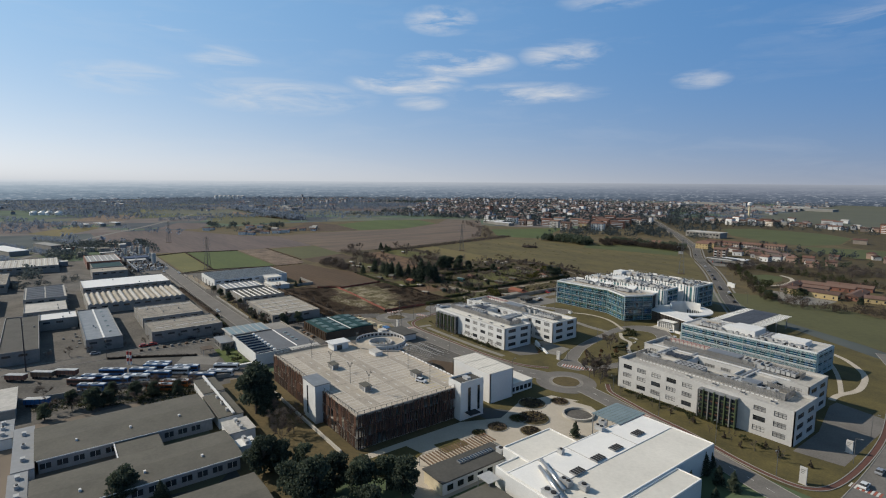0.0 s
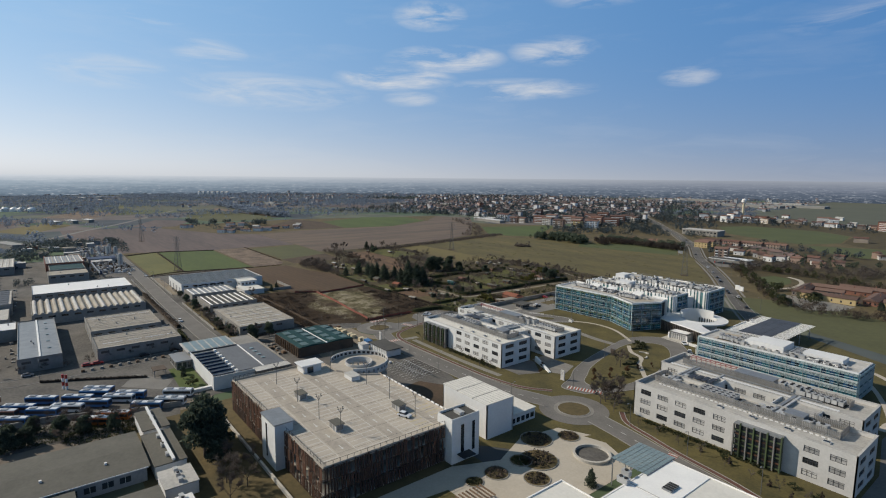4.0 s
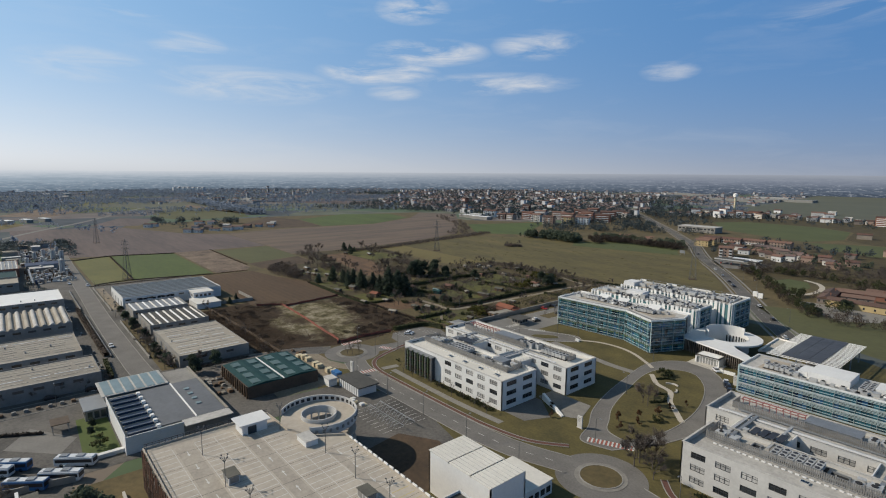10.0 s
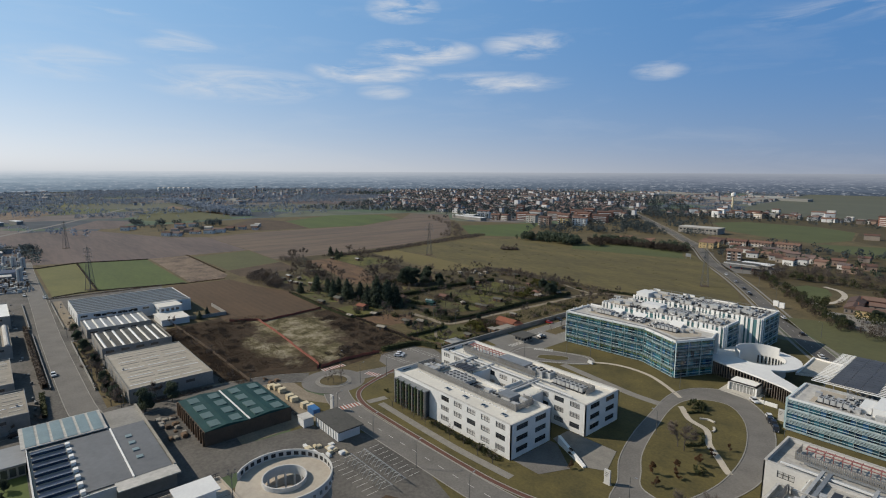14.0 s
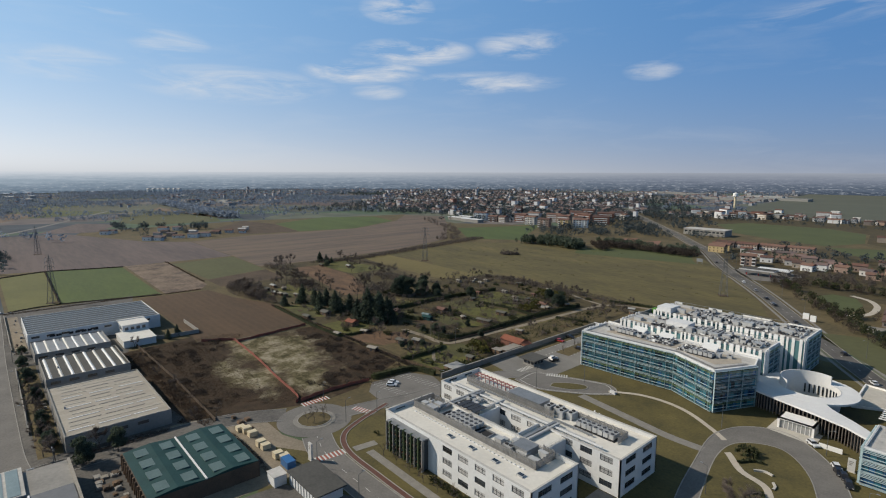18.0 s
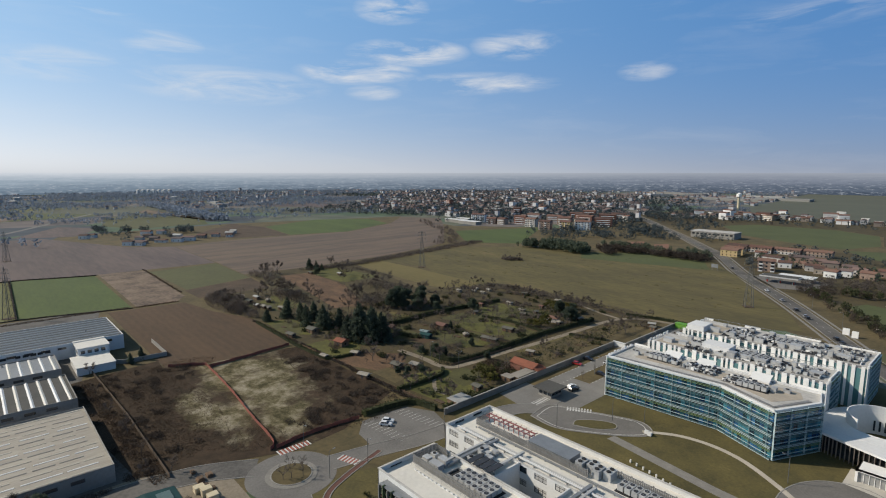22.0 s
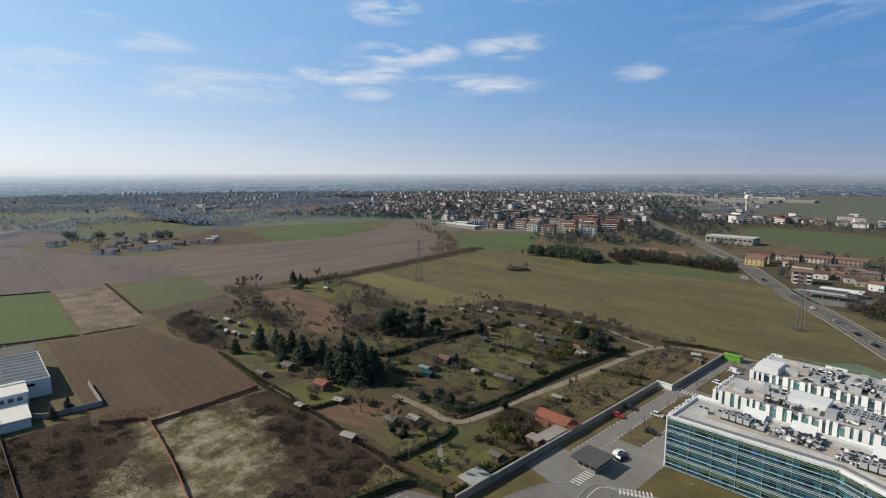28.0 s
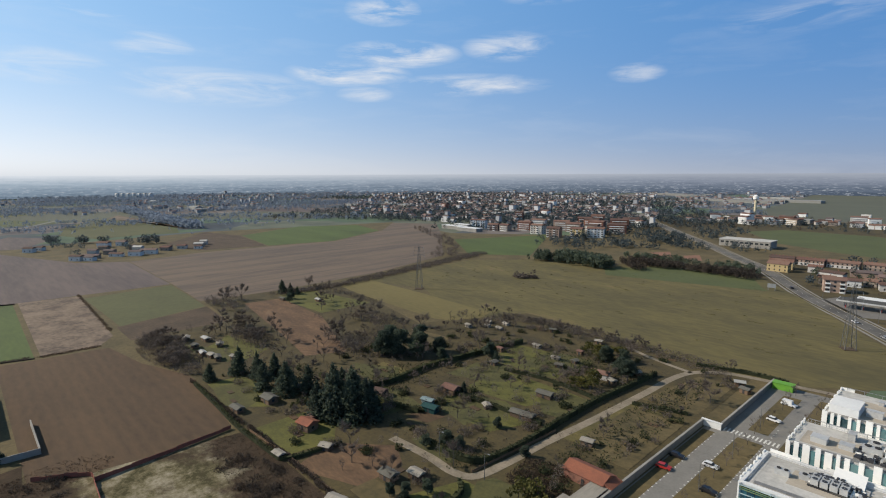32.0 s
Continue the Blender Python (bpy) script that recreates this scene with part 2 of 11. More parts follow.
M_LAWN = material("winter_lawn", (0.118, 0.096, 0.032), (0.060, 0.052, 0.020), 0.95, scale=0.09, fine=1.2, bump=0.3, contrast=1.2, third=(0.165, 0.125, 0.052))
M_ROUGH = material("rough_grass", (0.135, 0.100, 0.045), (0.060, 0.050, 0.023), 0.97, scale=0.05, fine=0.6, bump=0.6)
M_SCRUB = material("scrub_soil", (0.100, 0.066, 0.040), (0.042, 0.030, 0.020), 0.97, scale=0.06, fine=0.7, bump=0.7)
M_PLOUGH = material("ploughed_soil", (0.098, 0.060, 0.032), (0.060, 0.038, 0.022), 0.97, scale=0.035, fine=0.55, bump=0.5, stretch=(0.3, 1.0, 1, 0), furrow=(4.2, 0, 0.07))
M_STALK = material("cleared_ground_with_stalks", (0.150, 0.088, 0.048), (0.082, 0.050, 0.030), 0.97, scale=0.12, fine=0.9, bump=0.5, contrast=1.4, third=(0.185, 0.120, 0.070), stretch=(0.4, 1.0, 1, 30))
M_GARDENLAWN = material("garden_lawn", (0.096, 0.090, 0.030), (0.048, 0.047, 0.018), 0.96, scale=0.14, fine=1.1, bump=0.3, third=(0.135, 0.108, 0.045))
M_WEED = material("dry_weeds", (0.112, 0.078, 0.054), (0.060, 0.042, 0.031), 0.96, scale=0.06, fine=0.6, island=0.5, thin=0.3)
M_OFFROOF = material("grey_office_roof", (0.455, 0.435, 0.405), (0.285, 0.275, 0.258), 0.88, scale=0.16, fine=1.1, contrast=1.2)
M_LOTGREY = material("pale_worn_asphalt", (0.205, 0.195, 0.18), (0.145, 0.138, 0.128), 0.93, scale=0.12, fine=1.4)
M_PALE = material("pale_stubble", (0.146, 0.102, 0.068), (0.082, 0.060, 0.044), 0.97, contrast=1.5, scale=0.045, fine=0.3, stretch=(1.2, 0.12, 1, 8), sheen=0.03)
M_MAUVE = material("mauve_fallow", (0.122, 0.089, 0.077), (0.077, 0.058, 0.053), 0.97, contrast=1.5, scale=0.035, fine=0.25, stretch=(0.12, 1.0, 1, 20), sheen=0.03)
M_DRY = material("dry_stubble", (0.205, 0.150, 0.108), (0.085, 0.062, 0.046), 0.97, contrast=1.5, scale=0.06, fine=0.4)
M_GREEN = material("young_wheat", (0.082, 0.112, 0.028), (0.050, 0.070, 0.022), 0.95, scale=0.03, fine=0.5, stretch=(0.25, 1.0, 1, 4))
M_OLIVE = material("olive_meadow", (0.124, 0.101, 0.037), (0.075, 0.064, 0.027), 0.96, scale=0.035, fine=0.35, contrast=1.5, third=(0.155, 0.112, 0.052), stretch=(0.35, 1.0, 1, 25))
M_OLIVE2 = material("light_meadow", (0.158, 0.127, 0.046), (0.108, 0.088, 0.033), 0.96, scale=0.03, fine=0.5, stretch=(0.3, 1.0, 1, 15))
M_YGREEN = material("yellow_green_meadow", (0.140, 0.134, 0.046), (0.096, 0.100, 0.036), 0.96, scale=0.03, fine=0.4, third=(0.155, 0.128, 0.062))
M_GREEN2 = material("dull_green_field", (0.098, 0.098, 0.040), (0.068, 0.070, 0.031), 0.96, scale=0.02, fine=0.3, third=(0.112, 0.098, 0.052))
M_GARDEN = material("garden_soil", (0.092, 0.070, 0.027), (0.036, 0.029, 0.015), 0.97, scale=0.09, fine=0.8, bump=0.5, third=(0.135, 0.092, 0.05))
M_BARK = material("bark", (0.125, 0.105, 0.090), (0.075, 0.063, 0.055), 0.95, scale=0.6, fine=5)
M_TWIG = material("bare_twigs", (0.162, 0.132, 0.112), (0.092, 0.077, 0.068), 0.95, scale=0.05, fine=0.8, island=0.4, thin=0.3)
M_MOSS = material("mossy_garden_grass", (0.122, 0.116, 0.027), (0.055, 0.055, 0.017), 0.96, scale=0.1, fine=1.0, bump=0.4, third=(0.135, 0.108, 0.04))
M_TRACK = material("gravel_track", (0.27, 0.225, 0.17), (0.15, 0.125, 0.09), 0.95, scale=0.12, fine=1.2)
M_SLOT = tint_glass("slot_pane", (0.10, 0.21, 0.22), (0.02, 0.05, 0.06), 0.12)
M_PINK = material("pink_steel_frame", (0.30, 0.12, 0.11), (0.22, 0.085, 0.08), 0.6, scale=0.4, fine=3)
M_STREAK = material("pale_roof_strip", (0.50, 0.46, 0.39), (0.36, 0.33, 0.28), 0.7, scale=0.1, fine=1.0)
M_PANELBLUE = material("blue_solar_row", (0.040, 0.060, 0.105), (0.02, 0.03, 0.06), 0.3, 0.0, scale=0.2, fine=2, spec=0.5)
M_APRON = material("apron_setts", (0.25, 0.235, 0.21), (0.17, 0.16, 0.145), 0.92, scale=0.4, fine=3)
# blue-grey of walls turned from the sun, put into the base colour
M_WALLSHADE = material("shade_grey_render", (0.34, 0.345, 0.35), (0.24, 0.245, 0.25), 0.9, scale=0.2, fine=1.5)
# pale colour stands for blinds and for sky mirrored in sunlit panes
M_BLIND = tint_glass("blind_and_sky_pane", (0.50, 0.49, 0.47), (0.26, 0.26, 0.255), 0.2)
M_PINKST = material("pink_stucco", (0.33, 0.235, 0.185), (0.24, 0.175, 0.145), 0.9, scale=0.03, fine=0.5, island=0.4)
M_PLAIN = material("far_pasture", (0.100, 0.106, 0.074), (0.080, 0.086, 0.064), 0.96, scale=0.006, fine=0.05, third=(0.104, 0.086, 0.062))
M_ZINCDARK = material("dark_zinc_roof", (0.150, 0.155, 0.165), (0.105, 0.108, 0.115), 0.6, scale=0.06, fine=0.7)
M_ZINC = material("weathered_zinc_roof", (0.25, 0.26, 0.275), (0.19, 0.20, 0.215), 0.6, scale=0.05, fine=0.6)
M_GREEN3 = material("winter_pasture", (0.085, 0.098, 0.034), (0.060, 0.072, 0.027), 0.96, scale=0.02, fine=0.3, third=(0.105, 0.098, 0.045))
M_DRYTWIG = material("dry_brush", (0.092, 0.070, 0.055), (0.048, 0.038, 0.031), 0.95, scale=0.08, fine=0.8, island=0.5, thin=0.25)
M_LEAF = material("evergreen_needles", (0.104, 0.128, 0.086), (0.050, 0.067, 0.050), 0.9, scale=0.2, fine=2, island=0.5, thin=0.45)
M_BUSH = material("hedge_leaves", (0.072, 0.080, 0.034), (0.036, 0.043, 0.021), 0.9, scale=0.2, fine=2, island=0.5, thin=0.4)
M_RUSSET = material("russet_leaves", (0.150, 0.082, 0.042), (0.085, 0.048, 0.028), 0.9, scale=0.3, fine=2, island=0.5, thin=0.4)
M_BAMBOO = material("yellow_green_leaves", (0.125, 0.115, 0.030), (0.07, 0.07, 0.02), 0.9, scale=0.3, fine=2, island=0.5, thin=0.4)
M_TILE = material("clay_roof_tiles", (0.150, 0.078, 0.060), (0.080, 0.050, 0.042), 0.9, scale=0.12, fine=1.5, island=0.5, third=(0.175, 0.105, 0.080))
M_OLDTILE = material("old_brown_tiles", (0.128, 0.078, 0.062), (0.078, 0.051, 0.043), 0.92, scale=0.12, fine=1.2, island=0.5, third=(0.155, 0.098, 0.078))
M_ORANGE = material("orange_roof_tiles", (0.25, 0.088, 0.050), (0.16, 0.062, 0.040), 0.9, scale=0.4, fine=3)
M_STUCCO = material("house_stucco", (0.34, 0.285, 0.23), (0.20, 0.17, 0.15), 0.9, scale=0.02, fine=0.3, island=0.8, third=(0.46, 0.44, 0.42))
M_YELLOW = material("yellow_stucco", (0.50, 0.385, 0.20), (0.40, 0.305, 0.16), 0.9, scale=0.1, fine=1)
M_BRICKRED = material("red_brick_wall", (0.25, 0.115, 0.08), (0.19, 0.09, 0.065), 0.9, scale=0.3, fine=3, island=0.3)
M_BLUE = material("blue_paint", (0.035, 0.14, 0.34), (0.022, 0.095, 0.25), 0.35, scale=0.4, fine=3, spec=0.6)
M_BUSWHITE = material("white_paint", (0.66, 0.67, 0.68), (0.55, 0.56, 0.58), 0.4, scale=0.4, fine=3, spec=0.6)
M_ORNGPAINT = material("orange_paint", (0.50, 0.15, 0.03), (0.40, 0.12, 0.03), 0.4, scale=0.5, fine=3)
M_RED = material("red_paint", (0.40, 0.03, 0.025), (0.3, 0.025, 0.02), 0.3, scale=0.5, fine=3, spec=0.6)
M_BLUEROOF = material("dull_blue_sheet", (0.060, 0.085, 0.150), (0.040, 0.058, 0.105), 0.6, scale=0.1, fine=1.2, island=0.3)
M_BLACK = material("black_paint", (0.02, 0.02, 0.023), (0.012, 0.012, 0.015), 0.3, scale=0.5, fine=3, spec=0.6)
M_SILVER = material("silver_paint", (0.42, 0.43, 0.45), (0.34, 0.35, 0.37), 0.3, 0.4, scale=0.5, fine=3)
M_TYRE = material("tyre_rubber", (0.02, 0.02, 0.02), (0.014, 0.014, 0.014), 0.9)
M_SOLAR = material("solar_cells", (0.088, 0.094, 0.108), (0.052, 0.056, 0.066), 0.55, 0.0, scale=0.2, fine=2, spec=0.2)
M_TEALROOF = material("teal_roof_sheet", (0.018, 0.060, 0.060), (0.010, 0.038, 0.039), 0.65, scale=0.2, fine=2, spec=0.2)
M_TIMBERWALL = material("dark_timber_wall", (0.115, 0.082, 0.058), (0.065, 0.048, 0.036), 0.85, scale=0.3, fine=2.5)
M_TEALSKY = material("dull_skylight", (0.105, 0.155, 0.15), (0.07, 0.11, 0.107), 0.5, scale=0.3, fine=2)
M_SKYLIGHT = material("skylight_sheet", (0.22, 0.28, 0.29), (0.15, 0.2, 0.21), 0.4, scale=0.2, fine=2)
M_FIBRE = material("fibre_cement_roof", (0.325, 0.295, 0.25), (0.19, 0.172, 0.148), 0.9, scale=0.08, fine=1.2, stretch=(1.6, 0.25, 1, 0))
M_FIBRE2 = material("beige_roof_sheet", (0.41, 0.372, 0.31), (0.26, 0.232, 0.195), 0.85, scale=0.08, fine=1.2, stretch=(1.8, 0.22, 1, 0))
M_PRECAST = material("precast_wall", (0.30, 0.285, 0.26), (0.21, 0.20, 0.185), 0.9, scale=0.1, fine=1.0)
M_CLAY = material("clay_court", (0.235, 0.120, 0.078), (0.17, 0.09, 0.06), 0.95, scale=0.1, fine=1)
M_WOOD = material("weathered_timber", (0.17, 0.11, 0.07), (0.09, 0.06, 0.04), 0.9, scale=0.5, fine=4, island=0.5)
M_GREYWOOD = material("silvered_timber", (0.20, 0.17, 0.145), (0.12, 0.10, 0.085), 0.9, scale=0.5, fine=4)
M_NETTING = material("orange_netting", (0.27, 0.085, 0.058), (0.17, 0.06, 0.045), 0.8, scale=0.5, fine=4)
M_BINGREEN = material("green_container", (0.14, 0.34, 0.04), (0.10, 0.26, 0.03), 0.6, scale=0.4, fine=3)
M_CREAM = material("cream_blocks", (0.62, 0.54, 0.38), (0.5, 0.43, 0.3), 0.85, scale=0.5, fine=3)
M_STEEL = material("lattice_steel", (0.17, 0.17, 0.165), (0.12, 0.12, 0.12), 0.6, 0.4, scale=0.5, fine=3)
# pale blue-grey base colour and strong sheen paint distance haze onto the trees
M_HAZEWOOD = material("haze_blue_woods", (0.215, 0.255, 0.315), (0.160, 0.196, 0.250), 0.95, scale=0.01, fine=0.1, island=0.3, thin=0.5, sheen=0.5)
# dark leaf colour shifted towards blue for the haze over the town
M_TOWNTREE = material("haze_tinted_town_trees", (0.098, 0.120, 0.122), (0.052, 0.067, 0.072), 0.95, scale=0.05, fine=0.6, island=0.6, thin=0.4)
# roof and wall tones dulled and cooled to put haze into the colour
M_FARROOF = material("far_roofs", (0.172, 0.118, 0.106), (0.108, 0.084, 0.082), 0.9, scale=0.01, fine=0.2, island=0.6)
M_FARWALL = material("far_walls", (0.42, 0.425, 0.44), (0.27, 0.28, 0.30), 0.9, scale=0.01, fine=0.2, island=0.9, third=(0.52, 0.52, 0.53))
M_SHEETWHITE = material("dull_white_sheet", (0.36, 0.355, 0.34), (0.24, 0.235, 0.22), 0.7, scale=0.5, fine=3, island=0.5)
M_DUCT = material("bright_duct", (0.62, 0.62, 0.62), (0.5, 0.5, 0.5), 0.3, 0.8, scale=0.5, fine=3)

# ---- mesh helpers ----
ORIGIN = {}


class Shape:
    """Collects corners and faces in world metres."""

    def __init__(self):
        self.v, self.f = [], []

    def face(self, *pts):
        n = len(self.v)
        self.v += [tuple(p) for p in pts]
        self.f.append(tuple(range(n, n + len(pts))))
        return self

    def box(self, x0, x1, y0, y1, z0, z1):
        n = len(self.v)
        self.v += [(x, y, z) for z in (z0, z1) for x, y in ((x0, y0), (x1, y0), (x1, y1), (x0, y1))]
        self.f += [tuple(n + i for i in q) for q in ((3, 2, 1, 0), (4, 5, 6, 7), (0, 1, 5, 4), (1, 2, 6, 5), (2, 3, 7, 6), (3, 0, 4, 7))]
        return self

    def prism(self, poly, z0, z1):
        if sum(a[0] * b[1] - b[0] * a[1] for a, b in zip(poly, poly[1:] + poly[:1])) < 0:
            poly = poly[::-1]
        n, k = len(self.v), len(poly)
        self.v += [(x, y, z0) for x, y in poly] + [(x, y, z1) for x, y in poly]
        self.f += [tuple(range(n + k - 1, n - 1, -1)), tuple(range(n + k, n + 2 * k))]
        self.f += [(n + i, n + (i + 1) % k, n + k + (i + 1) % k, n + k + i) for i in range(k)]
        return self

    def ring(self, cx, cy, r0, r1, z0, z1, a0=0.0, a1=360.0, n=48):
        """A flat ring, or a part of one, with thickness."""
        full, k = a1 - a0 >= 359.9, len(self.v)
        steps = n if full else n + 1
        for i in range(steps):
            a = radians(a0 + (a1 - a0) * i / n)
            for r, z in ((r0, z0), (r1, z0), (r1, z1), (r0, z1)):
                self.v.append((cx + r * math.cos(a), cy + r * math.sin(a), z))
        for i in range(n):
            p, q = k + 4 * i, k + 4 * ((i + 1) % steps)
            self.f += [(p + j, q + j, q + (j + 1) % 4, p + (j + 1) % 4) for j in range(4)]
        if not full:
            self.f += [(k, k + 1, k + 2, k + 3), (k + 4 * n + 3, k + 4 * n + 2, k + 4 * n + 1, k + 4 * n)]
        return self

    def tube(self, a, b, r0, r1=None, n=6):
        a, b = Vector(a), Vector(b)
        r1 = r0 if r1 is None else r1
        d = (b - a).normalized()
        s = d.orthogonal().normalized()
        t, k = d.cross(s), len(self.v)
        for p, r in ((a, r0), (b, r1)):
            self.v += [tuple(p + (s * math.cos(math.tau * i / n) + t * math.sin(math.tau * i / n)) * r) for i in range(n)]
        self.f += [(k + i, k + (i + 1) % n, k + n + (i + 1) % n, k + n + i) for i in range(n)]
        self.f += [tuple(range(k + n - 1, k - 1, -1)), tuple(range(k + n, k + 2 * n))]
        return self

    def gable(self, x0, x1, y0, y1, z, rise, over=0.4, along="x", thick=0.18):
        """A pitched roof of two slabs with gable ends."""
        x0, x1, y0, y1 = x0 - over, x1 + over, y0 - over, y1 + over
        if along == "x":
            m = (y0 + y1) / 2
            prof = [(y0, z), (y1, z), (y1, z + thick), (m, z + rise + thick), (y0, z + thick)]
            a = [(x0, p, q) for p, q in prof]
            b = [(x1, p, q) for p, q in prof]
        else:
            m = (x0 + x1) / 2
            prof = [(x0, z), (x1, z), (x1, z + thick), (m, z + rise + thick), (x0, z + thick)]
            a = [(p, y1, q) for p, q in prof]
            b = [(p, y0, q) for p, q in prof]
        n = len(self.v)
        self.v += a + b
        self.f += [tuple(n + i for i in (0, 1, 2, 3, 4)), tuple(n + i for i in (9, 8, 7, 6, 5))]
        self.f += [tuple(n + i for i in (j, j + 5, (j + 1) % 5 + 5, (j + 1) % 5)) for j in range(5)]
        return self

    def lattice(self, us, zs, solid, y0, y1):
        """A flat plate on a grid, with openings where solid(i, j) is false; corners are shared."""
        n, k, m = len(self.v), len(us), len(zs)
        self.v += [(u, y, z) for y in (y0, y1) for z in zs for u in us]

        def at(side, j, i):
            return n + side * k * m + j * k + i

        for j in range(m - 1):
            for i in range(k - 1):
                if not solid(i, j):
                    continue
                self.f.append((at(0, j, i), at(0, j, i + 1), at(0, j + 1, i + 1), at(0, j + 1, i)))
                self.f.append((at(1, j, i + 1), at(1, j, i), at(1, j + 1, i), at(1, j + 1, i + 1)))
                for di, dj, a, b in ((0, -1, (j, i), (j, i + 1)), (0, 1, (j + 1, i + 1), (j + 1, i)), (-1, 0, (j + 1, i), (j, i)), (1, 0, (j, i + 1), (j + 1, i + 1))):
                    p, q = i + di, j + dj
                    if not (0 <= p < k - 1 and 0 <= q < m - 1 and solid(p, q)):
                        self.f.append((at(0, *b), at(0, *a), at(1, *a), at(1, *b)))
        return self

    def mesh(self, name, mat, org=(0, 0, 0), smooth=False):
        me = bpy.data.meshes.new(name)
        o = org
        me.from_pydata([(x - o[0], y - o[1], z - o[2]) for x, y, z in self.v], [], self.f)
        if mat:
            me.materials.append(mat)
        if smooth:
            me.polygons.foreach_set("use_smooth", [True] * len(me.polygons))
        return me


def thing(name, x, y, z, label, category, group="", kind=""):
    ob = new(name)
    ob.location = (x, y, z)
    ob.empty_display_size = 0.5
    ORIGIN[ob.name] = (x, y, z)
    return tagged(ob, label, category, group, kind)


def part(name, shape, mat, parent, label="", kind="", smooth=False):
    org = ORIGIN[parent.name]
    ob = new(name, shape.mesh(name, mat, org, smooth))
    ob.parent = parent
    ORIGIN[ob.name] = org
    return tagged(ob, label, kind=kind)


def piece(name, me, parent, x, y, z, turn=0.0, label=""):
    """One of many alike parts on one mesh, at a world place."""
    ob = new(name, me)
    ob.parent = parent
    o = ORIGIN[parent.name]
    ob.location, ob.rotation_euler = (x - o[0], y - o[1], z - o[2]), (0, 0, turn)
    return tagged(ob, label)


def single(name, shape, mat, label, category, group="", kind="", smooth=False):
    """A thing that is one mesh."""
    xs = [v[0] for v in shape.v]
    ys = [v[1] for v in shape.v]
    org = ((min(xs) + max(xs)) / 2, (min(ys) + max(ys)) / 2, min(v[2] for v in shape.v))
    ob = new(name, shape.mesh(name, mat, org, smooth))
    ob.location = org
    ORIGIN[ob.name] = org
    return tagged(ob, label, category, group, kind)


WINDOWS = {}


def window_mesh(w, h, bars, deep=0.12):
    key = (round(w, 2), round(h, 2), bars)
    if key not in WINDOWS:
        s, t, us = Shape(), 0.13, [0.0]
        for b in range(bars):
            us += [t + (w - t) * b / bars, (w - t) * (b + 1) / bars]
        us.append(w)
        zs = [0, t, h * 0.56, h * 0.56 + 0.1, h - t, h]
        s.lattice(us, zs, lambda i, j: i % 2 == 0 or j % 2 == 0, -deep, 0)
        p = Shape().box(t, w - t, -deep * 0.5, -deep * 0.5 + 0.03, t, h - t)
        WINDOWS[key] = s.mesh("window", M_FRAME), p.mesh("pane", M_PANE), p.mesh("pane", M_BLIND)
    return WINDOWS[key]


def facade(parent, x0, y0, x1, y1, z0, z1, holes, mat, thick=0.35, pale_share=0, bars=3):
    """A wall with real openings, its outer face to the right of the way from the first end to the second, and a window in each.
    holes: start, end, bottom, top along the wall."""
    L = math.hypot(x1 - x0, y1 - y0)
    dx, dy = (x1 - x0) / L, (y1 - y0) / L
    nx, ny = dy, -dx
    us = sorted({0.0, L, *[h[0] for h in holes], *[h[1] for h in holes]})
    zs = sorted({z0, z1, *[h[2] for h in holes], *[h[3] for h in holes]})
    s = Shape()

    def at(u, d, z):
        return (x0 + dx * u - nx * d, y0 + dy * u - ny * d, z)

    for i in range(len(zs) - 1):
        run = None
        for j in range(len(us) - 1):
            um, zm = (us[j] + us[j + 1]) / 2, (zs[i] + zs[i + 1]) / 2
            solid = not any(h[0] < um < h[1] and h[2] < zm < h[3] for h in holes)
            if solid and run is None:
                run = us[j]
            end = us[j] if not solid else (us[j + 1] if j == len(us) - 2 else None)
            if run is not None and end is not None and end > run:
                s.face(at(run, 0, zs[i]), at(end, 0, zs[i]), at(end, 0, zs[i + 1]), at(run, 0, zs[i + 1]))
                s.face(at(end, thick, zs[i]), at(run, thick, zs[i]), at(run, thick, zs[i + 1]), at(end, thick, zs[i + 1]))
                run = None
    for a, b, c, d in holes:
        s.face(at(a, 0, c), at(b, 0, c), at(b, thick, c), at(a, thick, c))
        s.face(at(a, 0, d), at(a, thick, d), at(b, thick, d), at(b, 0, d))
        s.face(at(a, 0, c), at(a, thick, c), at(a, thick, d), at(a, 0, d))
        s.face(at(b, 0, c), at(b, 0, d), at(b, thick, d), at(b, thick, c))
    s.face(at(0, 0, z1), at(L, 0, z1), at(L, thick, z1), at(0, thick, z1))
    for e in (0, L):
        s.face(at(e, 0, z0), at(e, thick, z0), at(e, thick, z1), at(e, 0, z1))
    wall = part("wall", s, mat, parent)
    turn = math.atan2(dy, dx)
    for a, b, c, d in holes:
        fr, dark, pale = window_mesh(b - a, d - c, bars)
        pn = pale if (int(a * 7 + c * 13) * 37 % 100) < pale_share else dark
        px, py, pz = at(a, 0.26, c)
        w = piece("window", fr, parent, px, py, pz, turn)
        g = new("pane", pn)
        g.parent = w
    return wall

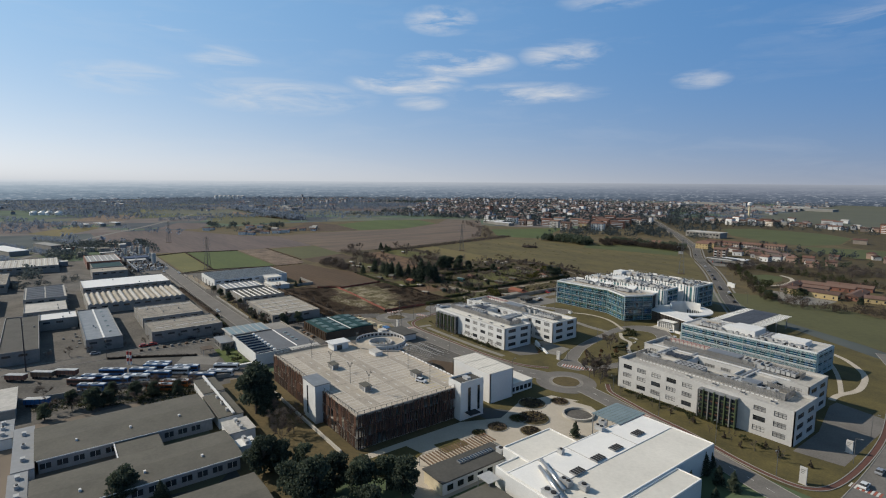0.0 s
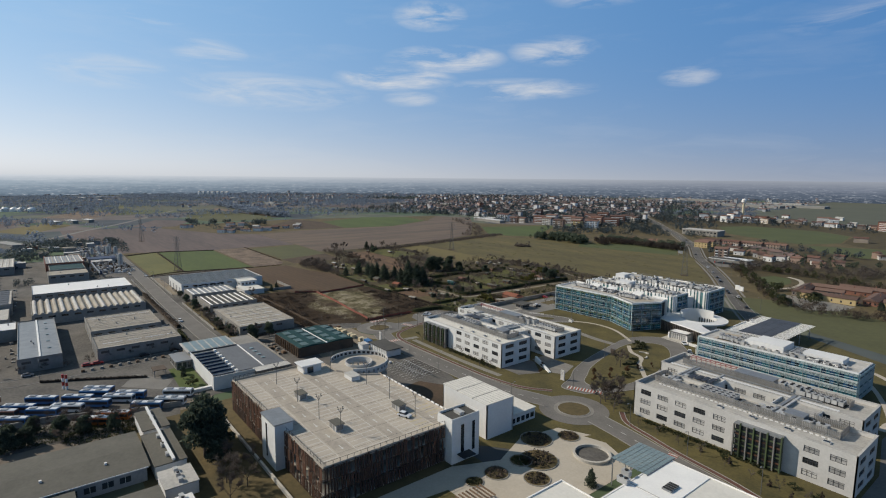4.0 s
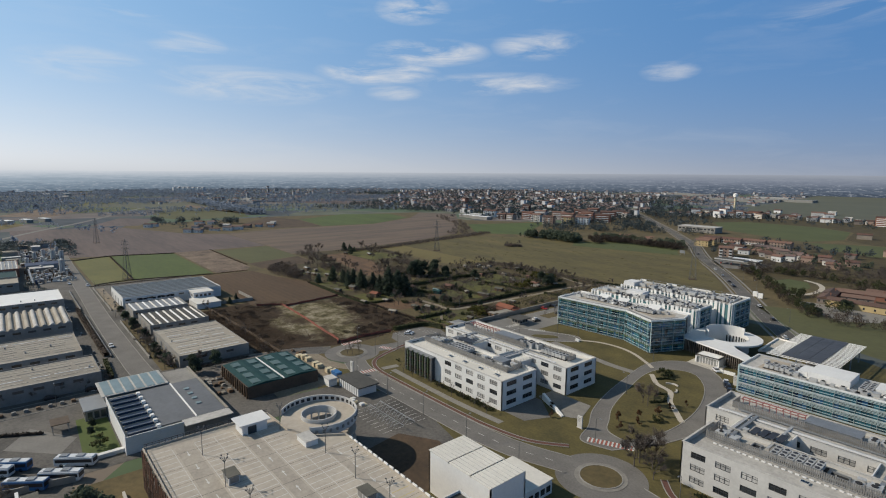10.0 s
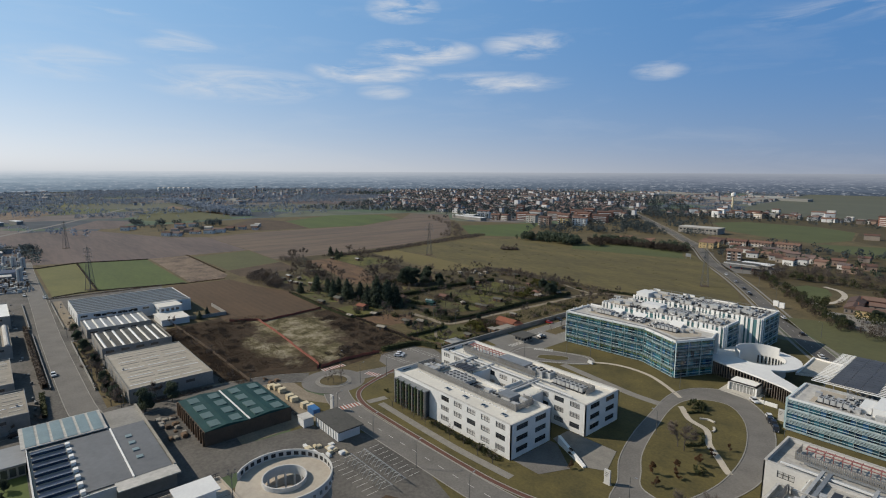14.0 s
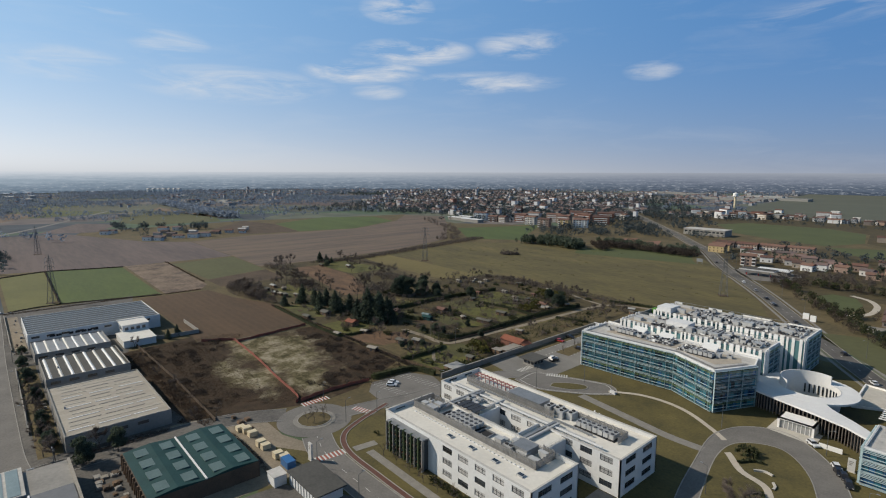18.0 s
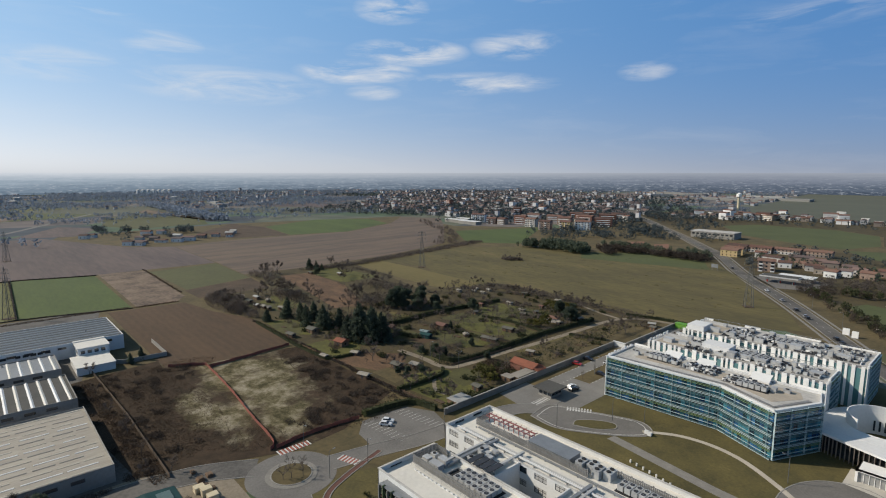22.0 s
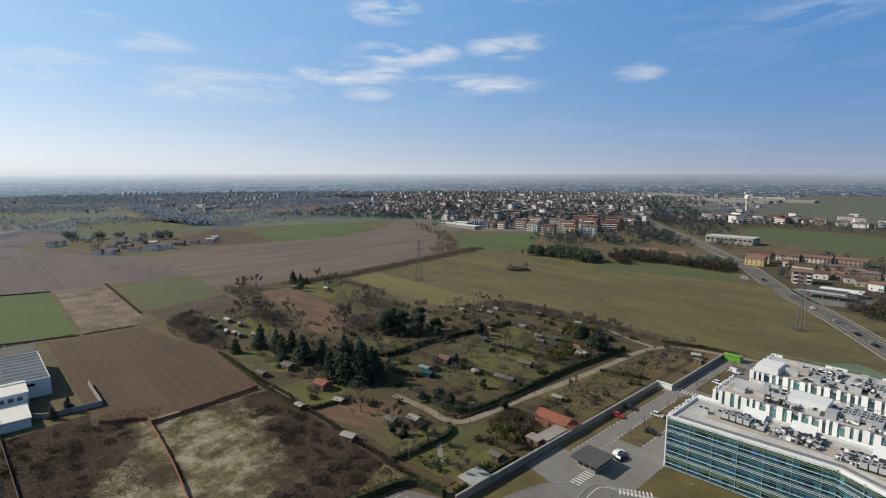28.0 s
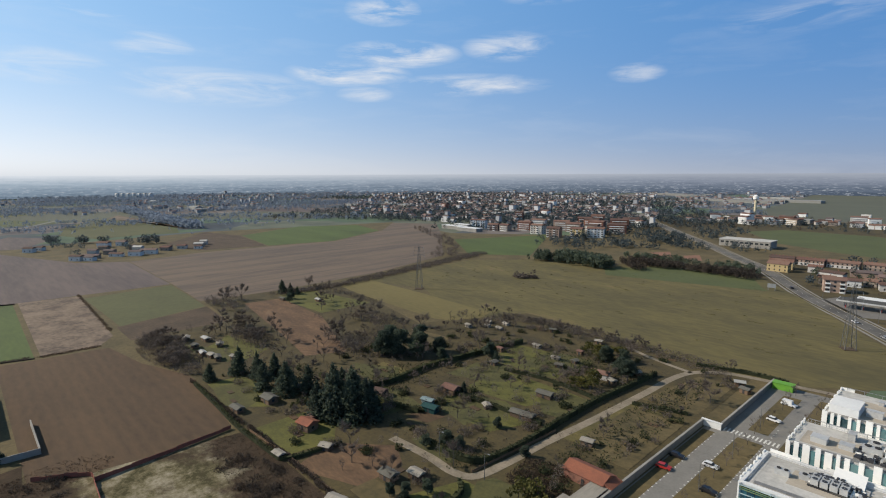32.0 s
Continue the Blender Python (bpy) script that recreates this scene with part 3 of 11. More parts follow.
# ---- ground, fields, roads ----
def far_ground_material():
    """Farmland and woods as a patchwork of plots, each with its own tone."""
    m = bpy.data.materials.new("farmland")
    m.use_nodes = True
    nt = m.node_tree
    b = nt.nodes["Principled BSDF"]
    b.inputs["Roughness"].default_value = 0.97
    b.inputs["Specular IOR Level"].default_value = 0.1
    # bluish sheen over the plots stands in for haze above the plain
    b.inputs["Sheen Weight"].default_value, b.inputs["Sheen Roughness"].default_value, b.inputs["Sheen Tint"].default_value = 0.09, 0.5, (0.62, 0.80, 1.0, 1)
    geo = nt.nodes.new("ShaderNodeNewGeometry")
    mp = nt.nodes.new("ShaderNodeMapping")
    mp.inputs["Scale"].default_value = (0.0105, 0.0052, 1)
    mp.inputs["Rotation"].default_value = (0, 0, radians(24))
    nt.links.new(geo.outputs["Position"], mp.inputs[0])
    vo = nt.nodes.new("ShaderNodeTexVoronoi")
    vo.distance = "CHEBYCHEV"
    vo.inputs["Scale"].default_value = 1.0
    nt.links.new(mp.outputs[0], vo.inputs["Vector"])
    sp = nt.nodes.new("ShaderNodeSeparateColor")
    nt.links.new(vo.outputs["Color"], sp.inputs[0])
    ramp = nt.nodes.new("ShaderNodeValToRGB")
    tones = [(0.0, (0.062, 0.064, 0.064)), (0.22, (0.080, 0.108, 0.052)), (0.42, (0.140, 0.112, 0.092)), (0.58, (0.068, 0.074, 0.064)), (0.72, (0.108, 0.110, 0.066)), (0.88, (0.165, 0.134, 0.104))]
    el_ = ramp.color_ramp.elements
    el_[0].position, el_[0].color = tones[0][0], (*tones[0][1], 1)
    el_[1].position, el_[1].color = tones[-1][0], (*tones[-1][1], 1)
    for p, c in tones[1:-1]:
        el_.new(p).color = (*c, 1)
    ramp.color_ramp.interpolation = "CONSTANT"
    nt.links.new(sp.outputs[0], ramp.inputs[0])
    n1 = nt.nodes.new("ShaderNodeTexNoise")
    n1.inputs["Scale"].default_value, n1.inputs["Detail"].default_value = 0.02, 8
    nt.links.new(geo.outputs["Position"], n1.inputs["Vector"])
    mix = nt.nodes.new("ShaderNodeMix")
    mix.data_type, mix.blend_type = "RGBA", "OVERLAY"
    mix.inputs[0].default_value = 0.7
    nt.links.new(ramp.outputs[0], mix.inputs[6])
    nt.links.new(n1.outputs["Fac"], mix.inputs[7])
    nt.links.new(mix.outputs[2], b.inputs["Base Color"])
    return m


M_FARM = far_ground_material()
g = Shape()
EDGES = [-4850, -3000, -1800, -1000, -500, -200, 0, 200, 600, 1500, 3000, 4850]
for x0, x1 in zip(EDGES, EDGES[1:]):
    for y0, y1 in zip(EDGES, EDGES[1:]):
        g.face((x0, y0, 0), (x1, y0, 0), (x1, y1, 0), (x0, y1, 0))
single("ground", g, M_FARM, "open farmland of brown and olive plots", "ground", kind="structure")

# glowing ring with the hazy plain painted on it, closing the view at the horizon
def backdrop_material():
    m = bpy.data.materials.new("hazy_distance")
    m.use_nodes = True
    nt = m.node_tree
    nt.nodes.clear()
    geo = nt.nodes.new("ShaderNodeNewGeometry")
    sp = nt.nodes.new("ShaderNodeSeparateXYZ")
    nt.links.new(geo.outputs["Position"], sp.inputs[0])

    def streaks(scale, flat, detail):
        mp = nt.nodes.new("ShaderNodeMapping")
        mp.inputs["Scale"].default_value = (1, 1, flat)
        nt.links.new(geo.outputs["Position"], mp.inputs["Vector"])
        n = nt.nodes.new("ShaderNodeTexNoise")
        n.inputs["Scale"].default_value, n.inputs["Detail"].default_value, n.inputs["Roughness"].default_value = scale, detail, 0.68
        nt.links.new(mp.outputs[0], n.inputs["Vector"])
        return n.outputs["Fac"]

    def calc(op, x, y, z=None, clamp=False):
        n = nt.nodes.new("ShaderNodeMath")
        n.operation, n.use_clamp = op, clamp
        for i, v in enumerate((x, y, z)):
            if v is None:
                continue
            if isinstance(v, (int, float)):
                n.inputs[i].default_value = v
            else:
                nt.links.new(v, n.inputs[i])
        return n.outputs[0]

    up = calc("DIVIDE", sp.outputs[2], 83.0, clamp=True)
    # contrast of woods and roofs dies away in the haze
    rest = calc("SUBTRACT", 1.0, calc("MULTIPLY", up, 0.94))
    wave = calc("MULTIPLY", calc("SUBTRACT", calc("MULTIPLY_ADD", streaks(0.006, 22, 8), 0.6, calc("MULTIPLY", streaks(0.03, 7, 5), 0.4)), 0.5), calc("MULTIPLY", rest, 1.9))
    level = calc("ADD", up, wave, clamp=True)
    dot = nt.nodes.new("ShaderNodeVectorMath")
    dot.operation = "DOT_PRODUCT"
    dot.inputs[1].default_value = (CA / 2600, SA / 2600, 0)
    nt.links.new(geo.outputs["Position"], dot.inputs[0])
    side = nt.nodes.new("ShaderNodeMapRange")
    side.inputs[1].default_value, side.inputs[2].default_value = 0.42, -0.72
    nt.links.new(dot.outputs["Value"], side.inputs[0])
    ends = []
    # tones run paler upward: haze painted into the glow
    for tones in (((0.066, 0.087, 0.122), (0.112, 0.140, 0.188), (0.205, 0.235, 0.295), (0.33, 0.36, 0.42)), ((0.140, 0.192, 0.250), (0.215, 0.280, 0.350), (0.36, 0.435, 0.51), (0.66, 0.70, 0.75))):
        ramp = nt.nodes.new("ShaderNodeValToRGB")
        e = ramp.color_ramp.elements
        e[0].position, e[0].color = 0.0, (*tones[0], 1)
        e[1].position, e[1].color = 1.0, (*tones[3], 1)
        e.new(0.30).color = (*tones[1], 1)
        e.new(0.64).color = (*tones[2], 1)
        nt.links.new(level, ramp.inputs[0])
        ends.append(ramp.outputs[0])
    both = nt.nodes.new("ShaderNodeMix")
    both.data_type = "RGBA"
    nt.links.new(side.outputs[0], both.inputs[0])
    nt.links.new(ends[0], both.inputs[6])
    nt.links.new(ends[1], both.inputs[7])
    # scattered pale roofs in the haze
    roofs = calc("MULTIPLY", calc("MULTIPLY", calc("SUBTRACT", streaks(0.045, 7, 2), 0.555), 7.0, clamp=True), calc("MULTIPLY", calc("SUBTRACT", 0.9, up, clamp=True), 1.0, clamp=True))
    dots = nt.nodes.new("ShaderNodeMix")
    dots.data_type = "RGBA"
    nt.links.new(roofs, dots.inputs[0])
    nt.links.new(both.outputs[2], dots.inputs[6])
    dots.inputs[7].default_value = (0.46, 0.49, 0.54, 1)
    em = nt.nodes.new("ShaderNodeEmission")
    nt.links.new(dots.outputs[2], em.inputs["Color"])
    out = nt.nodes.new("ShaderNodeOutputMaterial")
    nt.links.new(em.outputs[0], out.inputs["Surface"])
    return m


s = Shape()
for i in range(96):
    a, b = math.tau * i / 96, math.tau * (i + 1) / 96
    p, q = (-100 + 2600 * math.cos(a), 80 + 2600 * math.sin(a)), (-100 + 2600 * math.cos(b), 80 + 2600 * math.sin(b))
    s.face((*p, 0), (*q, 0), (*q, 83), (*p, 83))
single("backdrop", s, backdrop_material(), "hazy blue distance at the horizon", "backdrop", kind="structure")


def sheet(name, poly, z, mat, label, category="field", thick=0.0):
    """A flat plot. Its faces lie just above the sheets under it."""
    s = Shape()
    s.prism(poly, z - max(thick, 0.01), z)
    return single(name, s, mat, label, category, kind="structure")


def ribbon(points, width, z, thick=0.02, close=False):
    """A road of constant width along points."""
    s, pts = Shape(), [Vector(p) for p in points]
    sides = []
    for i, p in enumerate(pts):
        a = pts[i - 1] if i or close else p
        b = pts[(i + 1) % len(pts)] if i < len(pts) - 1 or close else p
        d = (b - a).normalized()
        n = Vector((-d.y, d.x)) * (width / 2)
        sides.append((p + n, p - n))
    k = len(sides) if close else len(sides) - 1
    for i in range(k):
        (l0, r0), (l1, r1) = sides[i], sides[(i + 1) % len(sides)]
        s.face((*r0, z), (*r1, z), (*l1, z), (*l0, z))
        s.face((*l0, z - thick), (*l0, z), (*l1, z), (*l1, z - thick))
        s.face((*r1, z - thick), (*r1, z), (*r0, z), (*r0, z - thick))
    return s


def smooth_line(points, steps=6):
    """A rounded line through points."""
    p = [points[0], *points, points[-1]]
    out = []
    for i in range(1, len(p) - 2):
        a, b, c, d = (np.array(q, float) for q in p[i - 1 : i + 3])
        for k in range(steps):
            t = k / steps
            out.append(tuple(0.5 * ((2 * b) + (c - a) * t + (2 * a - 5 * b + 4 * c - d) * t**2 + (3 * b - a - 3 * c + d) * t**3)))
    return out + [tuple(map(float, points[-1]))]


def road(name, points, width, mat, label, z=0.06, kerb=True, category="road", steps=6):
    line = smooth_line(points, steps)
    ob = single(name, ribbon(line, width, z), mat, label, category, kind="structure")
    if kerb:
        for side in (-1, 1):
            pts = []
            for i, p in enumerate(line):
                a, b = Vector(line[max(i - 1, 0)]), Vector(line[min(i + 1, len(line) - 1)])
                d = (b - a).normalized()
                pts.append(tuple(Vector(p) + Vector((-d.y, d.x)) * (side * (width / 2 + 0.12))))
            part("kerb", ribbon(pts, 0.25, z + 0.10, 0.14), M_KERB, ob)
    return ob


sheet("meadow_ground", [(-1000, 200), (-690, 98), (-515, 98), (-400, 130), (-300, 130), (-262, 170), (-236, 440), (-60, 326), (60, 600), (60, 1200), (-60, 1296), (-330, 1262), (-560, 1335), (-680, 1310), (-620, 790), (-760, 690), (-960, 735), (-1030, 440)], 0.008, M_ROUGH, "rough grass edges between the fields", "grass")
STRIP = [(-549, 297), (-546, 322), (-484, 318), (-420, 294), (-428, 276), (-469, 284)]
F = [
    ("field", [(-510, 168), (-506, 211), (-470, 217), (-440, 228), (-422, 228), (-381, 223), (-374, 182), (-385, 168)], M_PLOUGH, "brown ploughed field with fine furrows"),
    ("field", [(-667, 130.5), (-651, 184), (-511, 182), (-524, 126)], M_GREEN, "bright green field of young wheat"),
    ("field", [(-656, 100), (-667, 130), (-524, 125.5), (-519, 100)], M_YGREEN, "yellow-green meadow plot"),
    ("field", [(-655, 187), (-651, 221.5), (-527, 217), (-512, 208), (-513, 184.5)], M_DRY, "pale dry stubble plot"),
    ("field", [(-640, 222), (-647, 280), (-560, 276), (-545, 224)], M_GREEN2, "olive green meadow plot"),
    ("field", [(-544, 222), (-558, 276), (-514, 273), (-512, 222)], M_SCRUB, "dark brown tilled strip"),
    ("field", [(-690, 60), (-1000, 60), (-985, 180), (-824, 245), (-797, 284), (-652, 281), (-655, 186.5)], M_MAUVE, "wide mauve-brown fallow field"),
    ("field", [(-797, 285), (-812, 356), (-808, 432), (-797, 518), (-860, 640), (-950, 729), (-880, 770), (-747, 659), (-612, 536), (-580, 430), (-572, 332), (-576, 278), (-648, 282)], M_PALE, "wide pale brown stubble field"),
    ("field", [(-923, 353), (-832, 360), (-816, 435), (-943, 455), (-1027, 436)], M_SCRUB, "dark tilled field"),
    ("field", [(-943, 457), (-1006, 578), (-959, 660), (-864, 636), (-800, 518), (-816, 437)], M_GREEN, "distant green field"),
    ("field", [(-557, 403), (-500, 414), (-419, 367), (-404, 414), (-372, 412), (-318, 405), (-290, 399), (-262, 399), (-216, 437), (-232, 472), (-258, 512), (-300, 580), (-340, 636), (-416, 640), (-463, 604), (-531, 580), (-571, 534)],
     M_OLIVE, "large olive-brown winter meadow"),
    ("field", [(-565, 371), (-436, 364), (-412, 372), (-421, 398), (-490, 403), (-556, 404)], M_OLIVE2, "light yellowish meadow strip"),
    ("field", [(-702, 640), (-646, 770), (-547, 600), (-600, 562)], M_GREEN, "green field before the apartment blocks"),
    ("field", [(-470, 1010), (-440, 1070), (-330, 1062), (-272, 1010), (-252, 890), (-278, 826), (-330, 850), (-400, 893)], M_GREEN3, "green field behind the terraced houses"),
    ("field", [(-391, 127), (-398, 168), (-386, 167), (-380, 183), (-374, 226), (-349, 226), (-300, 226), (-286, 196), (-284, 178), (-296, 150), (-300, 138)], M_SCRUB, "brown scrubby waste ground"),
    ("field", [(-512, 236), (-514, 274), (-574, 280), (-570, 356), (-557, 374), (-500, 366), (-433, 351), (-404, 413), (-372, 411), (-318, 404), (-274, 396), (-273, 258), (-280, 226), (-345, 226), (-426, 226), (-450, 234)], M_GARDEN, "allotment ground of soil and winter grass"),
    ("field", [(-342, 226), (-349, 241), (-332, 256), (-323, 251), (-321, 235)], M_STALK, "brown tilled garden plot"),
    ("field", STRIP, M_STALK, "orange-brown cleared strip with dry stalks"),
    ("field", [(-569, 329), (-549, 351), (-493, 359), (-492, 322), (-540, 321)], M_MOSS, "green garden plots beside the cleared strip"),
]
WASTE_NAME = ""
for n, (name, poly, mat, label) in enumerate(F):
    made_field = sheet(name, poly, 0.02 + 0.004 * n, mat, label)
    if "waste ground" in label:
        WASTE_NAME = made_field.name
sheet("gardens", [(-352, 640), (-300, 556), (-200, 520), (-60, 560), (-60, 760), (-240, 800), (-345, 790), (-372, 740)], 0.045, M_GARDEN, "yards and gardens between village houses", "gardens")
sheet("field", [(-640, 690), (-520, 640), (-420, 720), (-520, 900), (-600, 880)], 0.044, M_ROUGH, "rough brown ground before the apartment blocks", "field")
sheet("field", [(-272, 818), (-210, 846), (-120, 860), (-110, 760), (-193, 737), (-240, 764)], 0.05, M_GREEN3, "green field beside the village", "field")
sheet("gardens", [(-580, 900), (-470, 1012), (-440, 1072), (-326, 1064), (-268, 1010), (-250, 892), (-215, 850), (-90, 870), (40, 1100), (-60, 1290), (-330, 1260), (-560, 1330), (-660, 1300), (-700, 1050)], 0.03, M_GARDEN, "gardens and yards at the far edge of the village", "gardens")
PLAIN = [(-585, 1430), (-520, 1330), (-330, 1265), (-60, 1295), (260, 1400), (260, 2300), (-520, 2600), (-740, 2600), (-660, 2000)]
sheet("field", PLAIN, 0.04, M_PLAIN, "wide dull green plain beyond the houses", "field")
sheet("field", [(-455, 590), (-416, 636), (-345, 630), (-330, 600), (-322, 588), (-436, 560)], 0.10, M_GREEN3, "green strip along the wood")
# plots of the plain towards the motorway
sheet("field", [(-1290, 300), (-1420, 380), (-1180, 432), (-1060, 400), (-1040, 300), (-1120, 268)], 0.16, M_GREEN2, "olive pasture beside the motorway", "field")
sheet("field", [(-1420, 384), (-1500, 420), (-1090, 432), (-1180, 436)], 0.164, M_DRY, "tan strip beside the bare woods", "field")
sheet("field", [(-1220, 280), (-1384, 402), (-1180, 440), (-1042, 404), (-1069, 301)], 0.03, M_GREEN3, "green pasture beyond the farmstead", "field")
for i, (poly, mat, label) in enumerate((([(-1010, 150), (-1150, 215), (-1090, 262), (-985, 215)], M_MAUVE, "mauve-brown plot beside the motorway"), ([(-1240, 120), (-1420, 200), (-1500, 120), (-1300, 40)], M_DRY, "tan plot beyond the motorway"), ([(-1040, -40), (-1200, 40), (-1300, -40), (-1130, -120)], M_MAUVE, "brown plot beyond the motorway"), ([(-1520, 240), (-1700, 320), (-1800, 230), (-1600, 150)], M_YGREEN, "yellow-green plot beyond the motorway"), ([(-960, 20), (-1090, 80), (-1180, 60), (-1030, -20)], M_OLIVE2, "olive plot beyond the motorway"))):
    sheet("field", poly, 0.05 + 0.004 * i, mat, label, "field")
rp = random.Random(19)
for i in range(26):
    a, r = radians(rp.uniform(138, 176)), rp.uniform(1180, 2700)
    x, y, w, d, e = -100 + r * math.cos(a), 80 + r * math.sin(a), rp.uniform(60, 150), rp.uniform(60, 130), rp.uniform(0.2, 0.7)
    if -1420 < x < -1000 and 240 < y < 480:
        continue
    corners = [(x + u * w * math.cos(e) - v * d * math.sin(e), y + u * w * math.sin(e) + v * d * math.cos(e)) for u, v in ((-1, -1), (1, -0.9), (0.9, 1), (-1, 0.8))]
    sheet("field", corners, 0.012 + 0.004 * i, rp.choice((M_GREEN3, M_GREEN3, M_PLAIN, M_PLAIN, M_MAUVE)), "distant plot on the plain", "field")
# sandy clearing that fades into the scrub around it
def waste_material():
    m = bpy.data.materials.new("waste_ground")
    m.use_nodes = True
    nt = m.node_tree
    b = nt.nodes["Principled BSDF"]
    b.inputs["Roughness"].default_value, b.inputs["Specular IOR Level"].default_value = 0.97, 0.1
    geo = nt.nodes.new("ShaderNodeNewGeometry")

    def noise(scale, detail, rough=0.62):
        n = nt.nodes.new("ShaderNodeTexNoise")
        n.inputs["Scale"].default_value, n.inputs["Detail"].default_value, n.inputs["Roughness"].default_value = scale, detail, rough
        nt.links.new(geo.outputs["Position"], n.inputs["Vector"])
        return n.outputs["Fac"]

    def calc(op, a, c, clamp=False):
        n = nt.nodes.new("ShaderNodeMath")
        n.operation, n.use_clamp = op, clamp
        for i, v in enumerate((a, c)):
            if isinstance(v, (int, float)):
                n.inputs[i].default_value = v
            else:
                nt.links.new(v, n.inputs[i])
        return n.outputs[0]

    reach = None
    for cx, cy, rx, ry, turn in ((-345, 192, 42, 22, -8), (-306, 184, 26, 9, -8), (-366, 190, 18, 18, 0), (-326, 168, 26, 9, 6)):
        mp = nt.nodes.new("ShaderNodeMapping")
        mp.vector_type = "TEXTURE"
        mp.inputs["Location"].default_value, mp.inputs["Rotation"].default_value, mp.inputs["Scale"].default_value = (cx, cy, 0), (0, 0, radians(turn)), (rx, ry, 1000)
        nt.links.new(geo.outputs["Position"], mp.inputs["Vector"])
        ln = nt.nodes.new("ShaderNodeVectorMath")
        ln.operation = "LENGTH"
        nt.links.new(mp.outputs[0], ln.inputs[0])
        g = calc("SUBTRACT", 1.0, ln.outputs["Value"])
        reach = g if reach is None else calc("MAXIMUM", reach, g)
    mask = calc("MULTIPLY", calc("ADD", calc("ADD", reach, 0.0), calc("MULTIPLY", calc("SUBTRACT", noise(0.07, 6, 0.7), 0.5), 3.0)), 1.9, True)
    speck = nt.nodes.new("ShaderNodeValToRGB")
    speck.color_ramp.elements[0].position, speck.color_ramp.elements[0].color = 0.38, (0.036, 0.028, 0.020, 1)
    speck.color_ramp.elements[1].position, speck.color_ramp.elements[1].color = 0.62, (0.072, 0.050, 0.034, 1)
    nt.links.new(noise(0.16, 9, 0.78), speck.inputs[0])
    sandy = nt.nodes.new("ShaderNodeValToRGB")
    sandy.color_ramp.elements[0].position, sandy.color_ramp.elements[0].color = 0.40, (0.060, 0.053, 0.027, 1)
    sandy.color_ramp.elements[1].position, sandy.color_ramp.elements[1].color = 0.62, (0.295, 0.258, 0.188, 1)
    sandy.color_ramp.elements.new(0.48).color = (0.135, 0.115, 0.066, 1)
    nt.links.new(noise(0.11, 9, 0.74), sandy.inputs[0])
    mx = nt.nodes.new("ShaderNodeMix")
    mx.data_type = "RGBA"
    nt.links.new(mask, mx.inputs[0])
    nt.links.new(speck.outputs[0], mx.inputs[6])
    nt.links.new(sandy.outputs[0], mx.inputs[7])
    nt.links.new(mx.outputs[2], b.inputs["Base Color"])
    return m


M_WASTE = waste_material()
bpy.data.objects[WASTE_NAME].data.materials[0] = M_WASTE
for poly, mat, label in [
    ([(-304, 258), (-280, 260), (-276, 234), (-300, 232), (-310, 240)], M_MOSS, "mossy garden lawn between hedges"),
    ([(-300, 298), (-278, 300), (-277, 338), (-299, 340)], M_LAWN, "dry grass garden plot"),
    ([(-296, 345), (-276, 345), (-276, 384), (-290, 384)], M_ROUGH, "rough garden plot behind the wall"),
    ([(-374, 228), (-350, 229), (-348, 243), (-358, 250), (-374, 246)], M_MOSS, "garden lawn beside a cottage"),
    ([(-345, 284), (-318, 284), (-312, 300), (-330, 306), (-350, 296)], M_MOSS, "garden lawn between hedges"),
    ([(-350, 304), (-322, 308), (-312, 330), (-352, 330)], M_MOSS, "orchard grass among fruit trees"),
    ([(-380, 262), (-362, 266), (-362, 282), (-384, 282)], M_MOSS, "green allotment plot behind conifers"),
    ([(-365, 335), (-330, 338), (-332, 366), (-370, 362)], M_MOSS, "rough allotment plot with grass"),
    ([(-424, 230), (-396, 229), (-386, 240), (-408, 246), (-424, 244)], M_MOSS, "grassy allotment plot beside the field"),
    ([(-346, 271), (-337, 273), (-336, 281), (-346, 280)], M_PLOUGH, "dug garden bed beside a greenhouse"),
    ([(-420, 320), (-396, 322), (-400, 345), (-424, 342)], M_ROUGH, "rough meadow between thickets"),
    ([(-394, 284), (-378, 288), (-380, 300), (-396, 298)], M_OLIVE2, "dry lawn beside dark pines"),
    ([(-322, 232), (-306, 232), (-308, 242), (-322, 240)], M_ROUGH, "worn plot beside huts"),
    ([(-470, 244), (-440, 250), (-450, 268), (-486, 262)], M_MOSS, "small lawn among garden frames"),
]:
    sheet("garden_plot", poly, 0.12, mat, label, "garden")
LAWNS = [
    [(-344, 283), (-344, 303), (-320, 305), (-322, 296), (-327, 289), (-327, 281), (-335, 283)],
    [(-366, 309), (-366, 329), (-351, 336), (-342, 320), (-352, 313), (-357, 312)],
    [(-332, 262), (-331, 266), (-313, 264), (-313, 261), (-322, 259)],
    [(-367, 269), (-369, 284), (-349, 281), (-352, 265)],
    [(-419, 230), (-417, 243), (-395, 240), (-391, 232), (-399, 227)],
    [(-405, 287), (-385, 299), (-378, 292), (-386, 280)],
    [(-301, 260), (-299, 265), (-289, 266), (-283, 260), (-285, 250), (-297, 253)],
    [(-329, 326), (-309, 330), (-307, 322), (-308, 309), (-315, 308)],
    [(-486, 240), (-465, 251), (-450, 253), (-444, 246), (-463, 239)],
    [(-352, 340), (-352, 366), (-330, 368), (-328, 346)],
]
for i, poly in enumerate(LAWNS):
    sheet("garden_plot", poly, 0.124 + 0.003 * i, M_GARDENLAWN, "mown olive garden lawn of an allotment", "garden")
